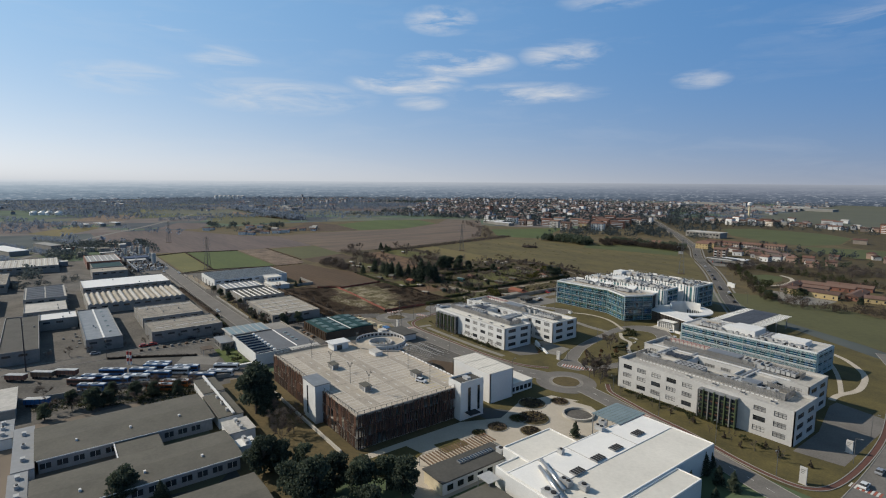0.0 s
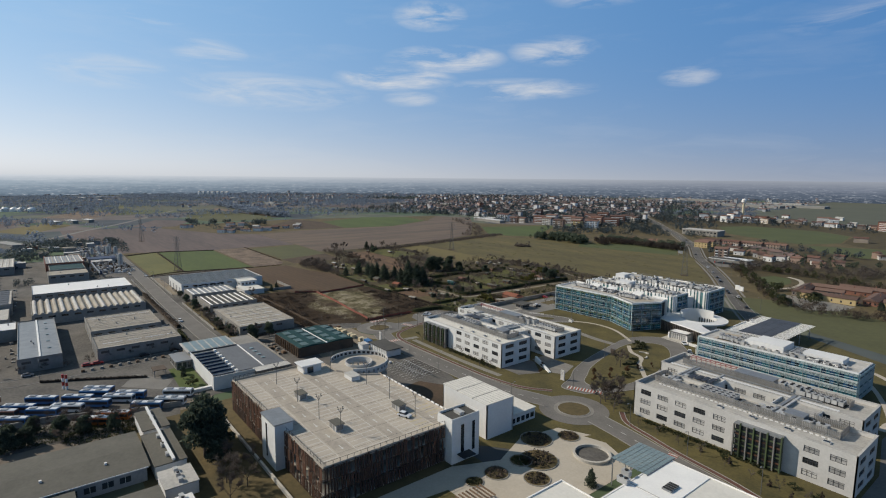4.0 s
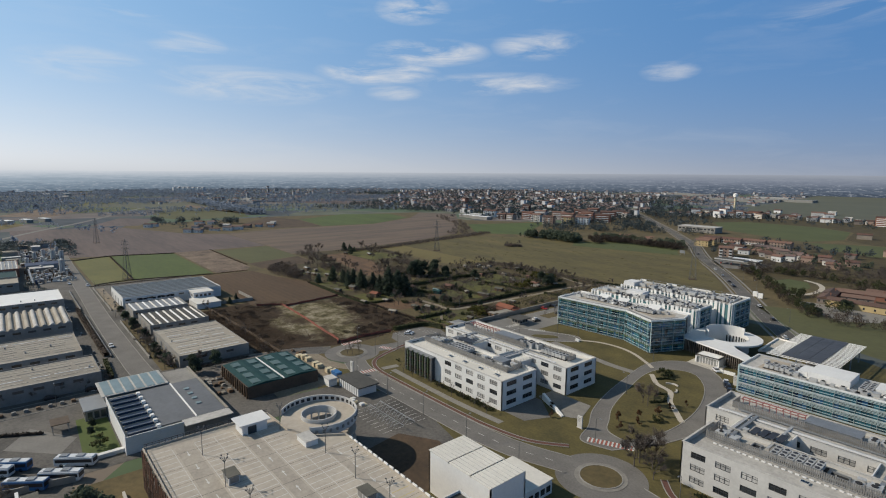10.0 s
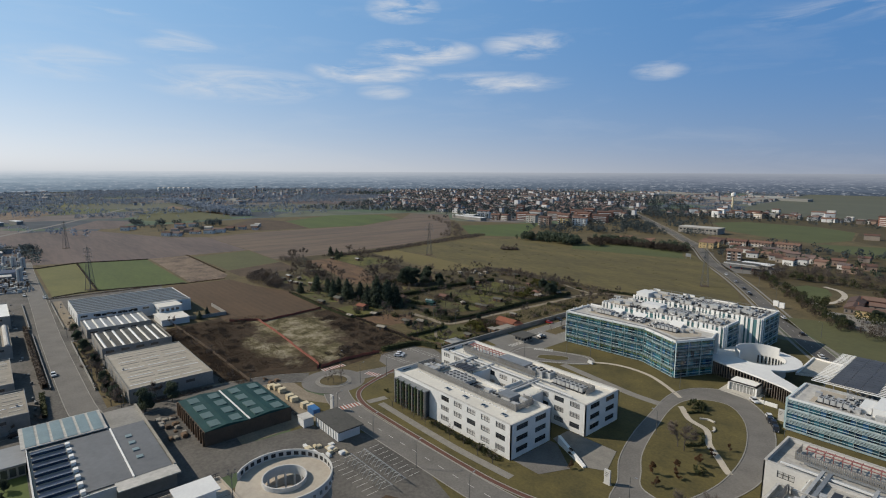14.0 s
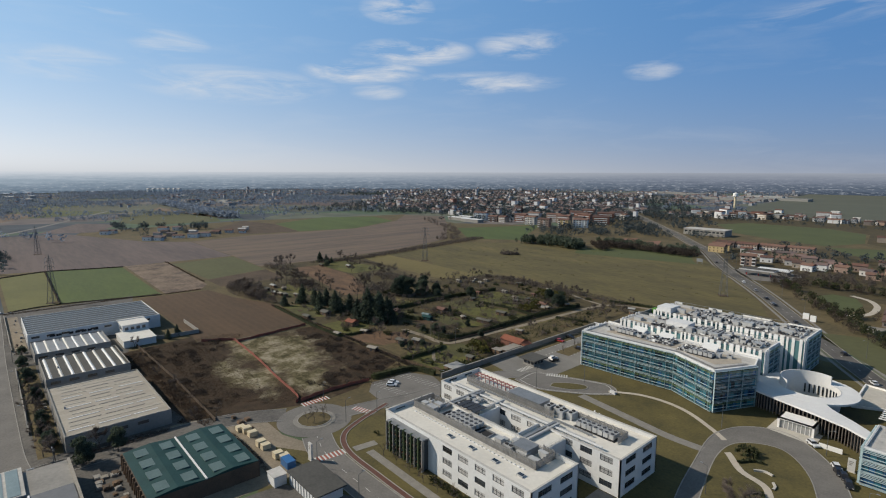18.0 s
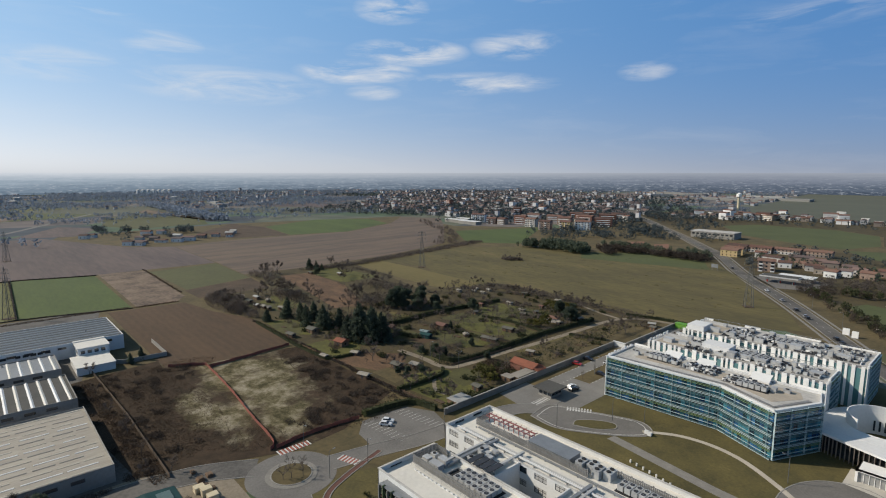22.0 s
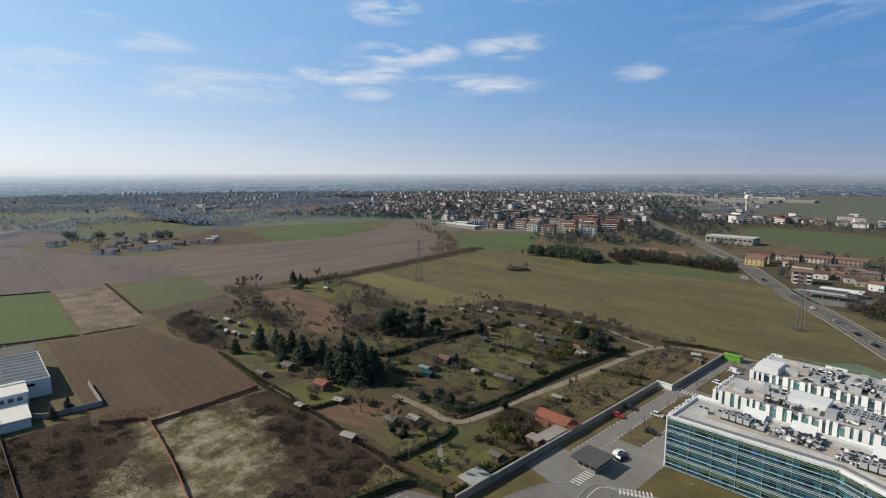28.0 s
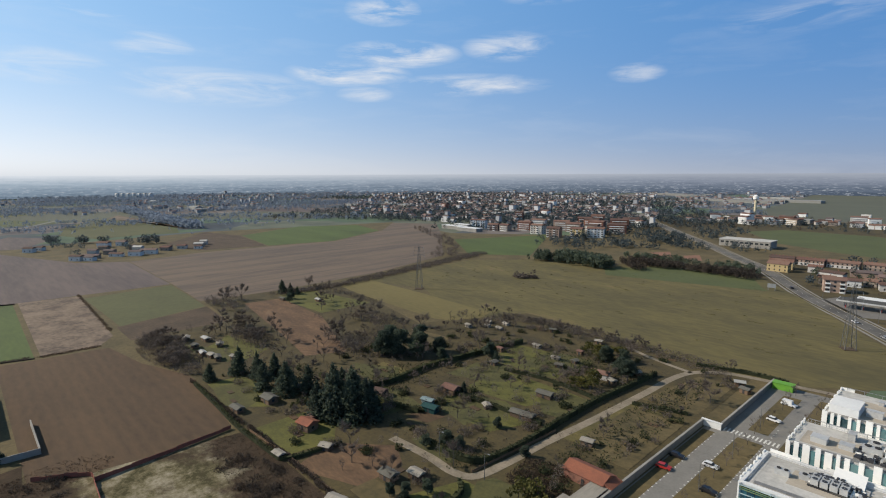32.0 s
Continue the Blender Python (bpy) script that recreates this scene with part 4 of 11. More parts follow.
sheet("garden_plot", [(-295, 306), (-295, 336), (-276, 336), (-275, 296), (-286, 296)], 0.17, M_ROUGH, "dry yellowish grass plot beside the wall", "garden")


def within(x, y, poly):
    odd = False
    for (a, b), (c, d) in zip(poly, poly[1:] + poly[:1]):
        if (b > y) != (d > y) and x < (c - a) * (y - b) / (d - b) + a:
            odd = not odd
    return odd


def on_lawn(x, y):
    return any(within(x, y, poly) for poly in LAWNS)


# campus ground and industrial yards
sheet("lawn", [(-262, 160), (-263, 184), (-258, 200), (-262, 216), (-272, 226), (-266, 256), (-243, 262), (-243, 372), (-170, 372), (-90, 330), (-20, 290), (-20, 165), (-46, 160), (-100, 160), (-150, 120), (-150, 110), (-214, 121), (-246, 140)],
      0.03, M_LAWN, "yellowish winter lawn round the offices", "lawn")
sheet("lawn", [(-225, 60), (-225, 121), (-150, 121), (-130, 121), (-130, 72), (-120, 40), (-225, 40)], 0.034, M_ROUGH, "worn brown ground under trees", "ground")
sheet("yard", [(-300, -40), (-300, 128), (-232, 128), (-232, 60), (-222, 58), (-222, -40)], 0.038, M_ASPHOLD, "worn asphalt depot yard", "yard")
sheet("yard", [(-520, -60), (-520, 166), (-391, 138), (-330, 140), (-300, 140), (-300, -60)], 0.036, M_ASPHOLD, "worn concrete yards between warehouses", "yard")
sheet("yard", [(-660, -60), (-660, 92), (-520, 92), (-520, -60)], 0.034, M_ASPHOLD, "grey factory yards", "yard")
sheet("yard", [(-246, 124), (-244, 146), (-226, 158), (-196, 158), (-180, 154), (-166, 145), (-166, 120), (-214, 121)], 0.05, M_ASPHOLD, "parking yard beside the ramp", "yard")
sheet("bare_patch", [(-300, 140), (-288, 158), (-270, 158), (-262, 161), (-246, 157), (-246, 124), (-300, 128)], 0.045, M_TRACK, "trodden earth yard beside the teal workshop", "bare ground")
sheet("verge", [(-264, 153), (-256, 150), (-247, 157), (-254, 160)], 0.09, M_LAWN, "small grass verge beside the roundabout", "verge")
sheet("bare_patch", [(-192, 121), (-178, 121), (-165.5, 122), (-165.5, 145), (-184, 150), (-196, 143)], 0.06, M_SCRUB, "bare brown soil bed", "bare ground")

DASH = Shape().box(-1.2, 1.2, -0.07, 0.07, 0, 0.006).mesh("road_marking", M_PAINT)


def dashes(parent, points, step=6.0, z=0.066):
    """Broken centre line."""
    line, left = smooth_line(points), 0.0
    for a, b in zip(line, line[1:]):
        L = math.dist(a, b)
        while left < L:
            t = left / L
            piece("road_marking", DASH, parent, a[0] + (b[0] - a[0]) * t, a[1] + (b[1] - a[1]) * t, z, math.atan2(b[1] - a[1], b[0] - a[0]))
            left += step
        left -= L


R_MAIN = [(-262, 166), (-252, 163), (-240, 162), (-222, 162), (-200, 162.5), (-180, 163), (-165, 165), (-150, 170)]
r = road("road", R_MAIN, 9.0, M_ASPHALT, "grey asphalt avenue between roundabouts")
dashes(r, R_MAIN)
R_EAST = [(-130, 172), (-118, 170), (-100, 166), (-84, 163), (-66, 158), (-48, 153), (-30, 149), (60, 130)]
r = road("road", R_EAST, 8.0, M_ASPHALT, "grey asphalt avenue past the offices")
dashes(r, R_EAST)
r = road("road", [(-38, 130), (-37, 158), (-37, 180), (-38, 205), (-40, 235), (-44, 270), (-70, 330)], 8.0, M_ASPHALT, "asphalt side road past the offices", z=0.066)
R_HWY = [(-120, 310), (-170, 386), (-213, 458), (-236, 496), (-262, 536), (-300, 592), (-352, 684), (-395, 742), (-455, 826), (-516, 904), (-605, 1022), (-700, 1142), (-790, 1260)]
r = road("road", R_HWY, 9.0, M_ASPHOLD, "straight main road with grass verges")
dashes(r, R_HWY, 9.0)
for off in (-7.2, 7.2):
    road("verge_path", [(x + off * 0.85, y + off * 0.5) for x, y in R_HWY], 1.5, M_APRON, "grey roadside path", z=0.055, kerb=False, category="path")
R_STREET = [(-283, 165), (-291, 150), (-294, 130), (-294, 95), (-292, 60), (-291, 0), (-292, -60)]
r = road("road", R_STREET, 9.0, M_ASPHOLD, "worn street beside warehouses")
R_IND = [(-298, 91), (-320, 90), (-408, 90), (-470, 91), (-546, 92), (-620, 93), (-700, 95)]
r = road("road", R_IND, 8.4, M_ASPHALT, "worn factory street with parked cars", z=0.066)
r = road("road", [(-271, 182), (-268, 196), (-264, 212), (-262, 232), (-258, 250), (-250, 258)], 7.5, M_ASPHALT, "asphalt road to the car park")
R_FAR = [(-640, -46), (-733, -12), (-848, 30), (-976, 88), (-1112, 161), (-1389, 285), (-1893, 525), (-2345, 770), (-2540, 880)]
road("road", R_FAR, 7.0, M_LOTGREY, "grey distant motorway", kerb=False)


def roundabout(x, y, r_out, r_apron, r_in, label):
    s = Shape().ring(x, y, 0.01, r_out, 0.03, 0.075, n=56)
    ob = single("roundabout", s, M_ASPHALT, label, "roundabout", kind="structure")
    part("apron", Shape().ring(x, y, r_in, r_apron, 0.05, 0.14, n=48), M_APRON, ob)
    part("island", Shape().ring(x, y, 0.01, r_in, 0.05, 0.22, n=40), M_ROUGH, ob)
    part("kerb", Shape().ring(x, y, r_in - 0.15, r_in + 0.15, 0.05, 0.27, n=48), M_KERB, ob)
    return ob


roundabout(-273, 171, 12.5, 7.2, 5.6, "asphalt roundabout with a planted island")
roundabout(-140, 172, 12.5, 7.2, 5.8, "asphalt roundabout with a grassed island")

# cycle track edged with pale kerbs
for pts in ([(-267, 197), (-262, 182), (-257, 173), (-247, 168.6), (-230, 168), (-210, 168), (-194, 168.2), (-180, 169), (-166, 172), (-156, 179)],
            [(-128, 184), (-122, 178), (-112, 175), (-100, 171.8), (-84, 169), (-68, 164.5), (-56, 162.5), (-48, 164), (-44, 172), (-43, 193), (-45, 222), (-52, 260)]):
    road("cycle_track", pts, 1.5, M_REDPAVE, "red cycle track with pale kerbs", z=0.09, category="path")

# loop road with its island
OUT = [(-146, 187), (-156, 185), (-160, 195), (-166, 206), (-171, 222), (-175, 242), (-178, 263), (-173, 277), (-162, 282), (-150, 273), (-141, 258), (-136, 240), (-134, 222), (-138, 203)]
INN = [(-147, 195), (-154, 197), (-158, 204), (-163, 214), (-168, 232), (-172, 252), (-170, 264), (-160, 269), (-150, 258), (-143, 238), (-141, 218), (-143, 203)]
s = Shape().prism(smooth_line(OUT + OUT[:1], 5)[:-1], 0.03, 0.068)
loop = single("road", s, M_ASPHALT, "asphalt loop road before the entrance", "road", kind="structure")
part("island", Shape().prism(smooth_line(INN + INN[:1], 5)[:-1], 0.05, 0.17), M_LAWN, loop, "grassed island with young trees")
part("kerb", ribbon(smooth_line(INN + INN[:1], 5)[:-1], 0.3, 0.19, 0.15, close=True), M_KERB, loop)
part("kerb", ribbon(smooth_line(OUT + OUT[:1], 5)[:-1], 0.3, 0.16, 0.12, close=True), M_KERB, loop)
road("path", [(-170.5, 254.5), (-169.3, 253.4), (-163.7, 246.7), (-156.4, 243.1), (-152.1, 234.6), (-146.5, 227.9), (-142.6, 223.1), (-141, 221.5)], 2.0, M_PATH, "winding pale path across the island", z=0.185, kerb=False, category="path")
# court before the glass offices
TD = [(-251, 250), (-240, 249), (-229, 255), (-219, 263), (-216, 269), (-222, 274), (-232, 271), (-243, 266), (-252, 262)]
s = Shape().prism(smooth_line(TD + TD[:1], 5)[:-1], 0.03, 0.07)
court = single("road", s, M_ASPHALT, "turning loop before the glass offices", "road", kind="structure")
TI = [(-237, 255), (-230, 258), (-226, 263), (-228, 266), (-233, 264), (-238, 259)]
part("island", Shape().prism(smooth_line(TI + TI[:1], 5)[:-1], 0.05, 0.2), M_LAWN, court)
part("kerb", ribbon(smooth_line(TI + TI[:1], 5)[:-1], 0.3, 0.24, 0.16, close=True), M_KERB, court)
TC = (sum(p[0] for p in TD) / len(TD), sum(p[1] for p in TD) / len(TD))
part("edge_line", ribbon([(TC[0] + (x - TC[0]) * 0.9, TC[1] + (y - TC[1]) * 0.9) for x, y in smooth_line(TD + TD[:1], 5)[:-1]], 0.22, 0.078, 0.005, close=True), M_PAINT, court)
part("kerb", ribbon(smooth_line(TD + TD[:1], 5)[:-1], 0.3, 0.16, 0.12, close=True), M_KERB, court)
for pts, w in (([(-219, 268), (-210, 274), (-200, 275.5), (-190, 273), (-179, 266), (-174, 262)], 1.7), ([(-224, 257), (-212, 255), (-200, 253), (-187, 251), (-176, 251)], 3.6)):
    road("path", pts, w, M_PATH if w < 3 else M_APRON, "paved path across the lawn", z=0.10, kerb=False, category="path")
for pts, w in (([(-247, 170.5), (-246, 178)], 3.0), ([(-243, 173.5), (-217, 173), (-199, 173), (-180, 174)], 2.6)):
    road("path", pts, w, M_APRON, "grey paved path along the offices", z=0.11, kerb=False, category="path")
for i, (pts, w) in enumerate((([(-66, 241), (-66, 249), (-63, 263), (-67, 285), (-78, 302), (-88, 310)], 2.4), ([(-66, 252), (-72, 270), (-80, 288), (-88, 300)], 1.8))):
    road("path", pts, w, M_PATH, "pale path across the lawn", z=0.10 + 0.012 * i, kerb=False, category="path")
# east car park
sheet("yard", [(-59, 184), (-46, 186), (-46, 236), (-64, 240), (-64.5, 234), (-59, 206)], 0.056, M_ASPHALT, "asphalt yard beside the long office", "yard")
sheet("verge", [(-300, 226.5), (-272, 232), (-262, 226), (-258, 196), (-266, 176), (-286, 176), (-290, 198)], 0.046, M_ROUGH, "rough grass round the small car park", "verge")
sheet("verge", [(-516, 162), (-392, 162), (-372, 176), (-372, 230), (-450, 238), (-520, 236), (-520, 205)], 0.016, M_ROUGH, "rough edge of the ploughed field", "verge")
small_lot = sheet("car_park", [(-287, 204), (-286, 222), (-276, 227), (-266, 224), (-264, 207), (-266, 196), (-280, 198)], 0.052, M_ASPHALT, "small grey car park behind a hedge", "car park")
for i in range(10):
    part("stall_line", Shape().box(-284.5 + 1.9 * i, -284.38 + 1.9 * i, 216 + 0.35 * i, 220.4 + 0.35 * i, 0.052, 0.06), M_PAINT, small_lot)
    part("stall_line", Shape().box(-284.5 + 1.9 * i, -284.38 + 1.9 * i, 203 + 0.2 * i, 207 + 0.2 * i, 0.052, 0.06), M_PAINT, small_lot)
sheet("car_park", [(-271, 256), (-271, 342), (-266, 342), (-266, 398), (-243, 398), (-243, 262), (-251, 252)], 0.066, M_LOTGREY, "pale asphalt car park beside a wall", "car park")
for x0, x1, y0, y1 in ((-270.6, -266.8, 272, 338), (-260.6, -253, 290, 340), (-260, -254, 348, 388), (-249, -244, 300, 392)):
    sheet("parking_strip", [(x0, y0), (x1, y0), (x1, y1), (x0, y1)], 0.072, M_ROUGH, "grass-paved parking strip", "car park")
STALL = Shape().box(-2.2, 2.2, -0.06, 0.06, 0, 0.006).mesh("stall_line", M_PAINT)
BLOB = Shape().box(-0.22, 0.22, -0.2, 0.2, 0, 0.006).mesh("stall_mark", M_PAINT)
lot = bpy.data.objects["car_park.001"]
for x in (-266.6, -260.9, -252.8):
    for i in range(27):
        piece("stall_mark", BLOB, lot, x, 274 + 2.4 * i if x != -252.8 else 292 + 2.4 * i, 0.07)
STRIPE = Shape().box(-1.5, 1.5, -0.25, 0.25, 0, 0.006)
ZEB_W, ZEB_R = STRIPE.mesh("crossing_stripe", M_PAINT), STRIPE.mesh("crossing_stripe", M_REDZEBRA)


def crossing(parent, x0, y0, x1, y1, z=0.082, red=True, wide=0.62):
    L = math.dist((x0, y0), (x1, y1))
    turn = math.atan2(y1 - y0, x1 - x0) + math.pi / 2
    for i in range(int(L / wide)):
        t = (i + 0.5) * wide / L
        piece("crossing_stripe", ZEB_R if red and i % 2 else ZEB_W, parent, x0 + (x1 - x0) * t, y0 + (y1 - y0) * t, z, turn)


crossing(loop, -155, 187, -142, 193)
crossing(loop, -42, 176, -34, 176, red=True)
main = bpy.data.objects["road"]
crossing(main, -286, 173, -286, 184)
crossing(main, -272, 186, -263, 189)
crossing(main, -249, 158.5, -248, 168)
crossing(lot, -266, 343, -249, 343, red=False, wide=1.2)
crossing(court, -246, 264, -238, 269, red=False, wide=1.0)
crossing(lot, -256, 258, -256, 268, red=False, wide=1.2)
crossing(main, -100, 161, -101, 171)

# gravel tracks through the allotments
for pts, w in (([(-337, 258), (-320, 259), (-309, 258.5), (-303, 262), (-301.5, 275), (-301, 291), (-299, 318), (-297.5, 353), (-297, 372), (-294, 386), (-284, 396), (-266, 400), (-240, 404)], 3.2),
               ([(-294, 386), (-313, 391), (-330, 398)], 2.2), ([(-299, 247), (-290, 240), (-284, 240)], 1.6)):
    road("track", pts, w, M_TRACK, "pale gravel track between gardens", z=0.14, kerb=False, category="path")
# plaza
sheet("plaza", [(-137, 74), (-137, 112), (-131, 126), (-137, 141), (-134, 156), (-121, 162), (-104, 158), (-104, 74)], 0.07, M_PLAZA, "pale paved plaza with planted circles", "plaza")

# ---- office campus ----
def roof_unit(parent, x, y, z, w, d, h, kind=0):
    """Rooftop air unit on a low frame, with fan drums."""
    s = Shape().box(x - w / 2, x + w / 2, y - d / 2, y + d / 2, z, z + h)
    s.box(x - w / 2 - 0.08, x + w / 2 + 0.08, y - d / 2 - 0.08, y + d / 2 + 0.08, z + h, z + h + 0.1)
    u = part("roof_unit", s, M_UNIT, parent)
    if kind:
        n = max(1, min(3, int(max(w, d) / 1.4)))
        for i in range(n):
            t = (i + 0.5) / n - 0.5
            c = (x + t * w, y) if w > d else (x, y + t * d)
            part("fan", Shape().tube((*c, z + h + 0.1), (*c, z + h + 0.32), min(w / n if w > d else w, d if w > d else d / n) * 0.36, n=10), M_DARK, u)
    return u


def screen(parent, x0, y0, x1, y1, z, h, pitch=0.45):
    """Louvred roof screen: posts, rails and upright slats."""
    L = math.hypot(x1 - x0, y1 - y0)
    dx, dy = (x1 - x0) / L, (y1 - y0) / L
    s = Shape()
    n = int(L / pitch)
    for i in range(n):
        u = (i + 0.5) * L / n
        a, b, w = x0 + dx * u, y0 + dy * u, pitch * 0.36
        top = z + h * (1 if i % 6 else 1.14)
        s.box(a - abs(dx) * w - abs(dy) * 0.05, a + abs(dx) * w + abs(dy) * 0.05, b - abs(dy) * w - abs(dx) * 0.05, b + abs(dy) * w + abs(dx) * 0.05, z + 0.1, top)
    ob = part("louvre_screen", s, M_LOUVRE, parent)
    r = Shape()
    for zz in (z + 0.2, z + h * 0.55, z + h - 0.1):
        r.box(min(x0, x1) - 0.07, max(x0, x1) + 0.07, min(y0, y1) - 0.07, max(y0, y1) + 0.07, zz, zz + 0.1)
    part("rail", r, M_GREYMETAL, ob)
    return ob


def wing(parent, x0, x1, y0, y1, h, s=(), e=(), n=(), w=(), mat=None, roof=None, coping=True):
    """Four walls with their openings, a roof slab and a parapet's coping."""
    mat, roof = mat or M_WHITE, roof or M_OFFROOF
    # sunlit south front: mostly pale panes, reflection painted in; other sides stay dark
    facade(parent, x0, y0, x1, y0, 0, h, s, mat, pale_share=78)
    facade(parent, x1, y0, x1, y1, 0, h, e, mat)
    facade(parent, x1, y1, x0, y1, 0, h, n, mat)
    facade(parent, x0, y1, x0, y0, 0, h, w, mat)
    part("roof", Shape().box(x0 + 0.35, x1 - 0.35, y0 + 0.35, y1 - 0.35, h - 1.5, h - 1.2), roof, parent)
    for z in (0.05, h * 0.34, h * 0.67):
        part("floor_slab", Shape().box(x0 + 0.4, x1 - 0.4, y0 + 0.4, y1 - 0.4, z, z + 0.25), M_CONC, parent)
    # near-black block inside the walls paints the unlit rooms
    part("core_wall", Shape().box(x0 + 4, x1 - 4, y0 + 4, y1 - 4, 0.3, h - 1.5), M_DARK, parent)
    if coping:
        c = Shape()
        for a, b, p, q in ((x0 - 0.05, x1 + 0.05, y0 - 0.05, y0 + 0.5), (x0 - 0.05, x1 + 0.05, y1 - 0.5, y1 + 0.05), (x0 - 0.05, x0 + 0.5, y0 + 0.5, y1 - 0.5), (x1 - 0.5, x1 + 0.05, y0 + 0.5, y1 - 0.5)):
            c.box(a, b, p, q, h, h + 0.12)
        part("coping", c, M_ROOFGREY, parent)


def rows(centres, w, floors, hh=1.75):
    return [(c - w / 2, c + w / 2, z, z + hh) for c in centres for z in floors]


def green_stair(parent, x0, x1, y, z0, z1, out=2.4):
    """Glazed stair bay behind upright olive and grey blades with shelves."""
    bay = part("stair_bay", Shape().box(x0 + 0.3, x1 - 0.3, y - out + 0.5, y, z0, z1 - 0.4), M_PANE, parent, "glazed stair bay")
    part("canopy", Shape().box(x0, x1, y - out, y + 0.2, z1 - 0.35, z1), M_GREYMETAL, bay)
    n = max(3, int((x1 - x0) / 1.7))
    for i in range(n + 1):
        x = x0 + (x1 - x0) * i / n
        part("blade", Shape().box(x - 0.17, x + 0.17, y - out - 0.3, y - out + 0.55, z0, z1 - 0.35 + 0.5 * (i % 2)), (M_LOUVRE, M_GREENFIN)[i % 2], bay)
    for k in range(6):
        z = z0 + 0.8 + (z1 - z0 - 1.2) * k / 6
        s = Shape()
        for i in range(n):
            a, b = x0 + (x1 - x0) * i / n + 0.2, x0 + (x1 - x0) * (i + 1) / n - 0.2
            drop = 0.5 * ((i * 7 + k * 3) % 4) / 4
            s.box(a, b, y - out + 0.1, y - out + 0.42, z - drop, z - drop + 0.36)
        part("planting_shelf", s, (M_GREENFIN, M_SLAT, M_GREENFIN)[k % 3], bay)


FL = (1.5, 4.95, 8.4)
rnd = random.Random(7)


def railing(parent, pts, z, h=1.0):
    """Thin steel guard rail on posts."""
    s = Shape()
    for (x0, y0), (x1, y1) in zip(pts, pts[1:]):
        n = max(1, int(math.dist((x0, y0), (x1, y1)) / 1.6))
        for zz in (z + h * 0.5, z + h):
            s.tube((x0, y0, zz), (x1, y1, zz), 0.035, n=3)
        for i in range(n + 1):
            u = i / n
            s.tube((x0 + (x1 - x0) * u, y0 + (y1 - y0) * u, z), (x0 + (x1 - x0) * u, y0 + (y1 - y0) * u, z + h), 0.035, n=3)
    part("railing", s, M_UNIT, parent)


def roof_pit(parent, x0, x1, y0, y1, z):
    """Frame on a roof round a near-black sheet that paints an opening's shade."""
    f = part("pit_frame", ribbon([(x0, y0), (x1, y0), (x1, y1), (x0, y1)], 0.3, z + 0.5, 0.5, close=True), M_GREYMETAL, parent)
    part("pit_floor", Shape().box(x0 + 0.15, x1 - 0.15, y0 + 0.15, y1 - 0.15, z, z + 0.04), M_DARK, f)


def fan_bank(parent, x, y, z, nx, ny, w=1.9):
    """Block of condenser units, each with a fan on top, on a dark grating."""
    g = part("grating", Shape().box(x - 0.5, x + nx * w + 0.3, y - 0.5, y + ny * w + 0.3, z, z + 0.12), M_DARK, parent)
    for i in range(nx):
        for j in range(ny):
            a, b = x + i * w, y + j * w
            u = part("condenser", Shape().box(a, a + w * 0.82, b, b + w * 0.82, z + 0.3, z + 1.6).box(a - 0.04, a + w * 0.82 + 0.04, b - 0.04, b + w * 0.82 + 0.04, z + 1.6, z + 1.68), M_UNIT, g)
            part("fan", Shape().ring(a + w * 0.41, b + w * 0.41, 0.14, w * 0.3, z + 1.68, z + 1.76, n=12), M_FRAME, u)


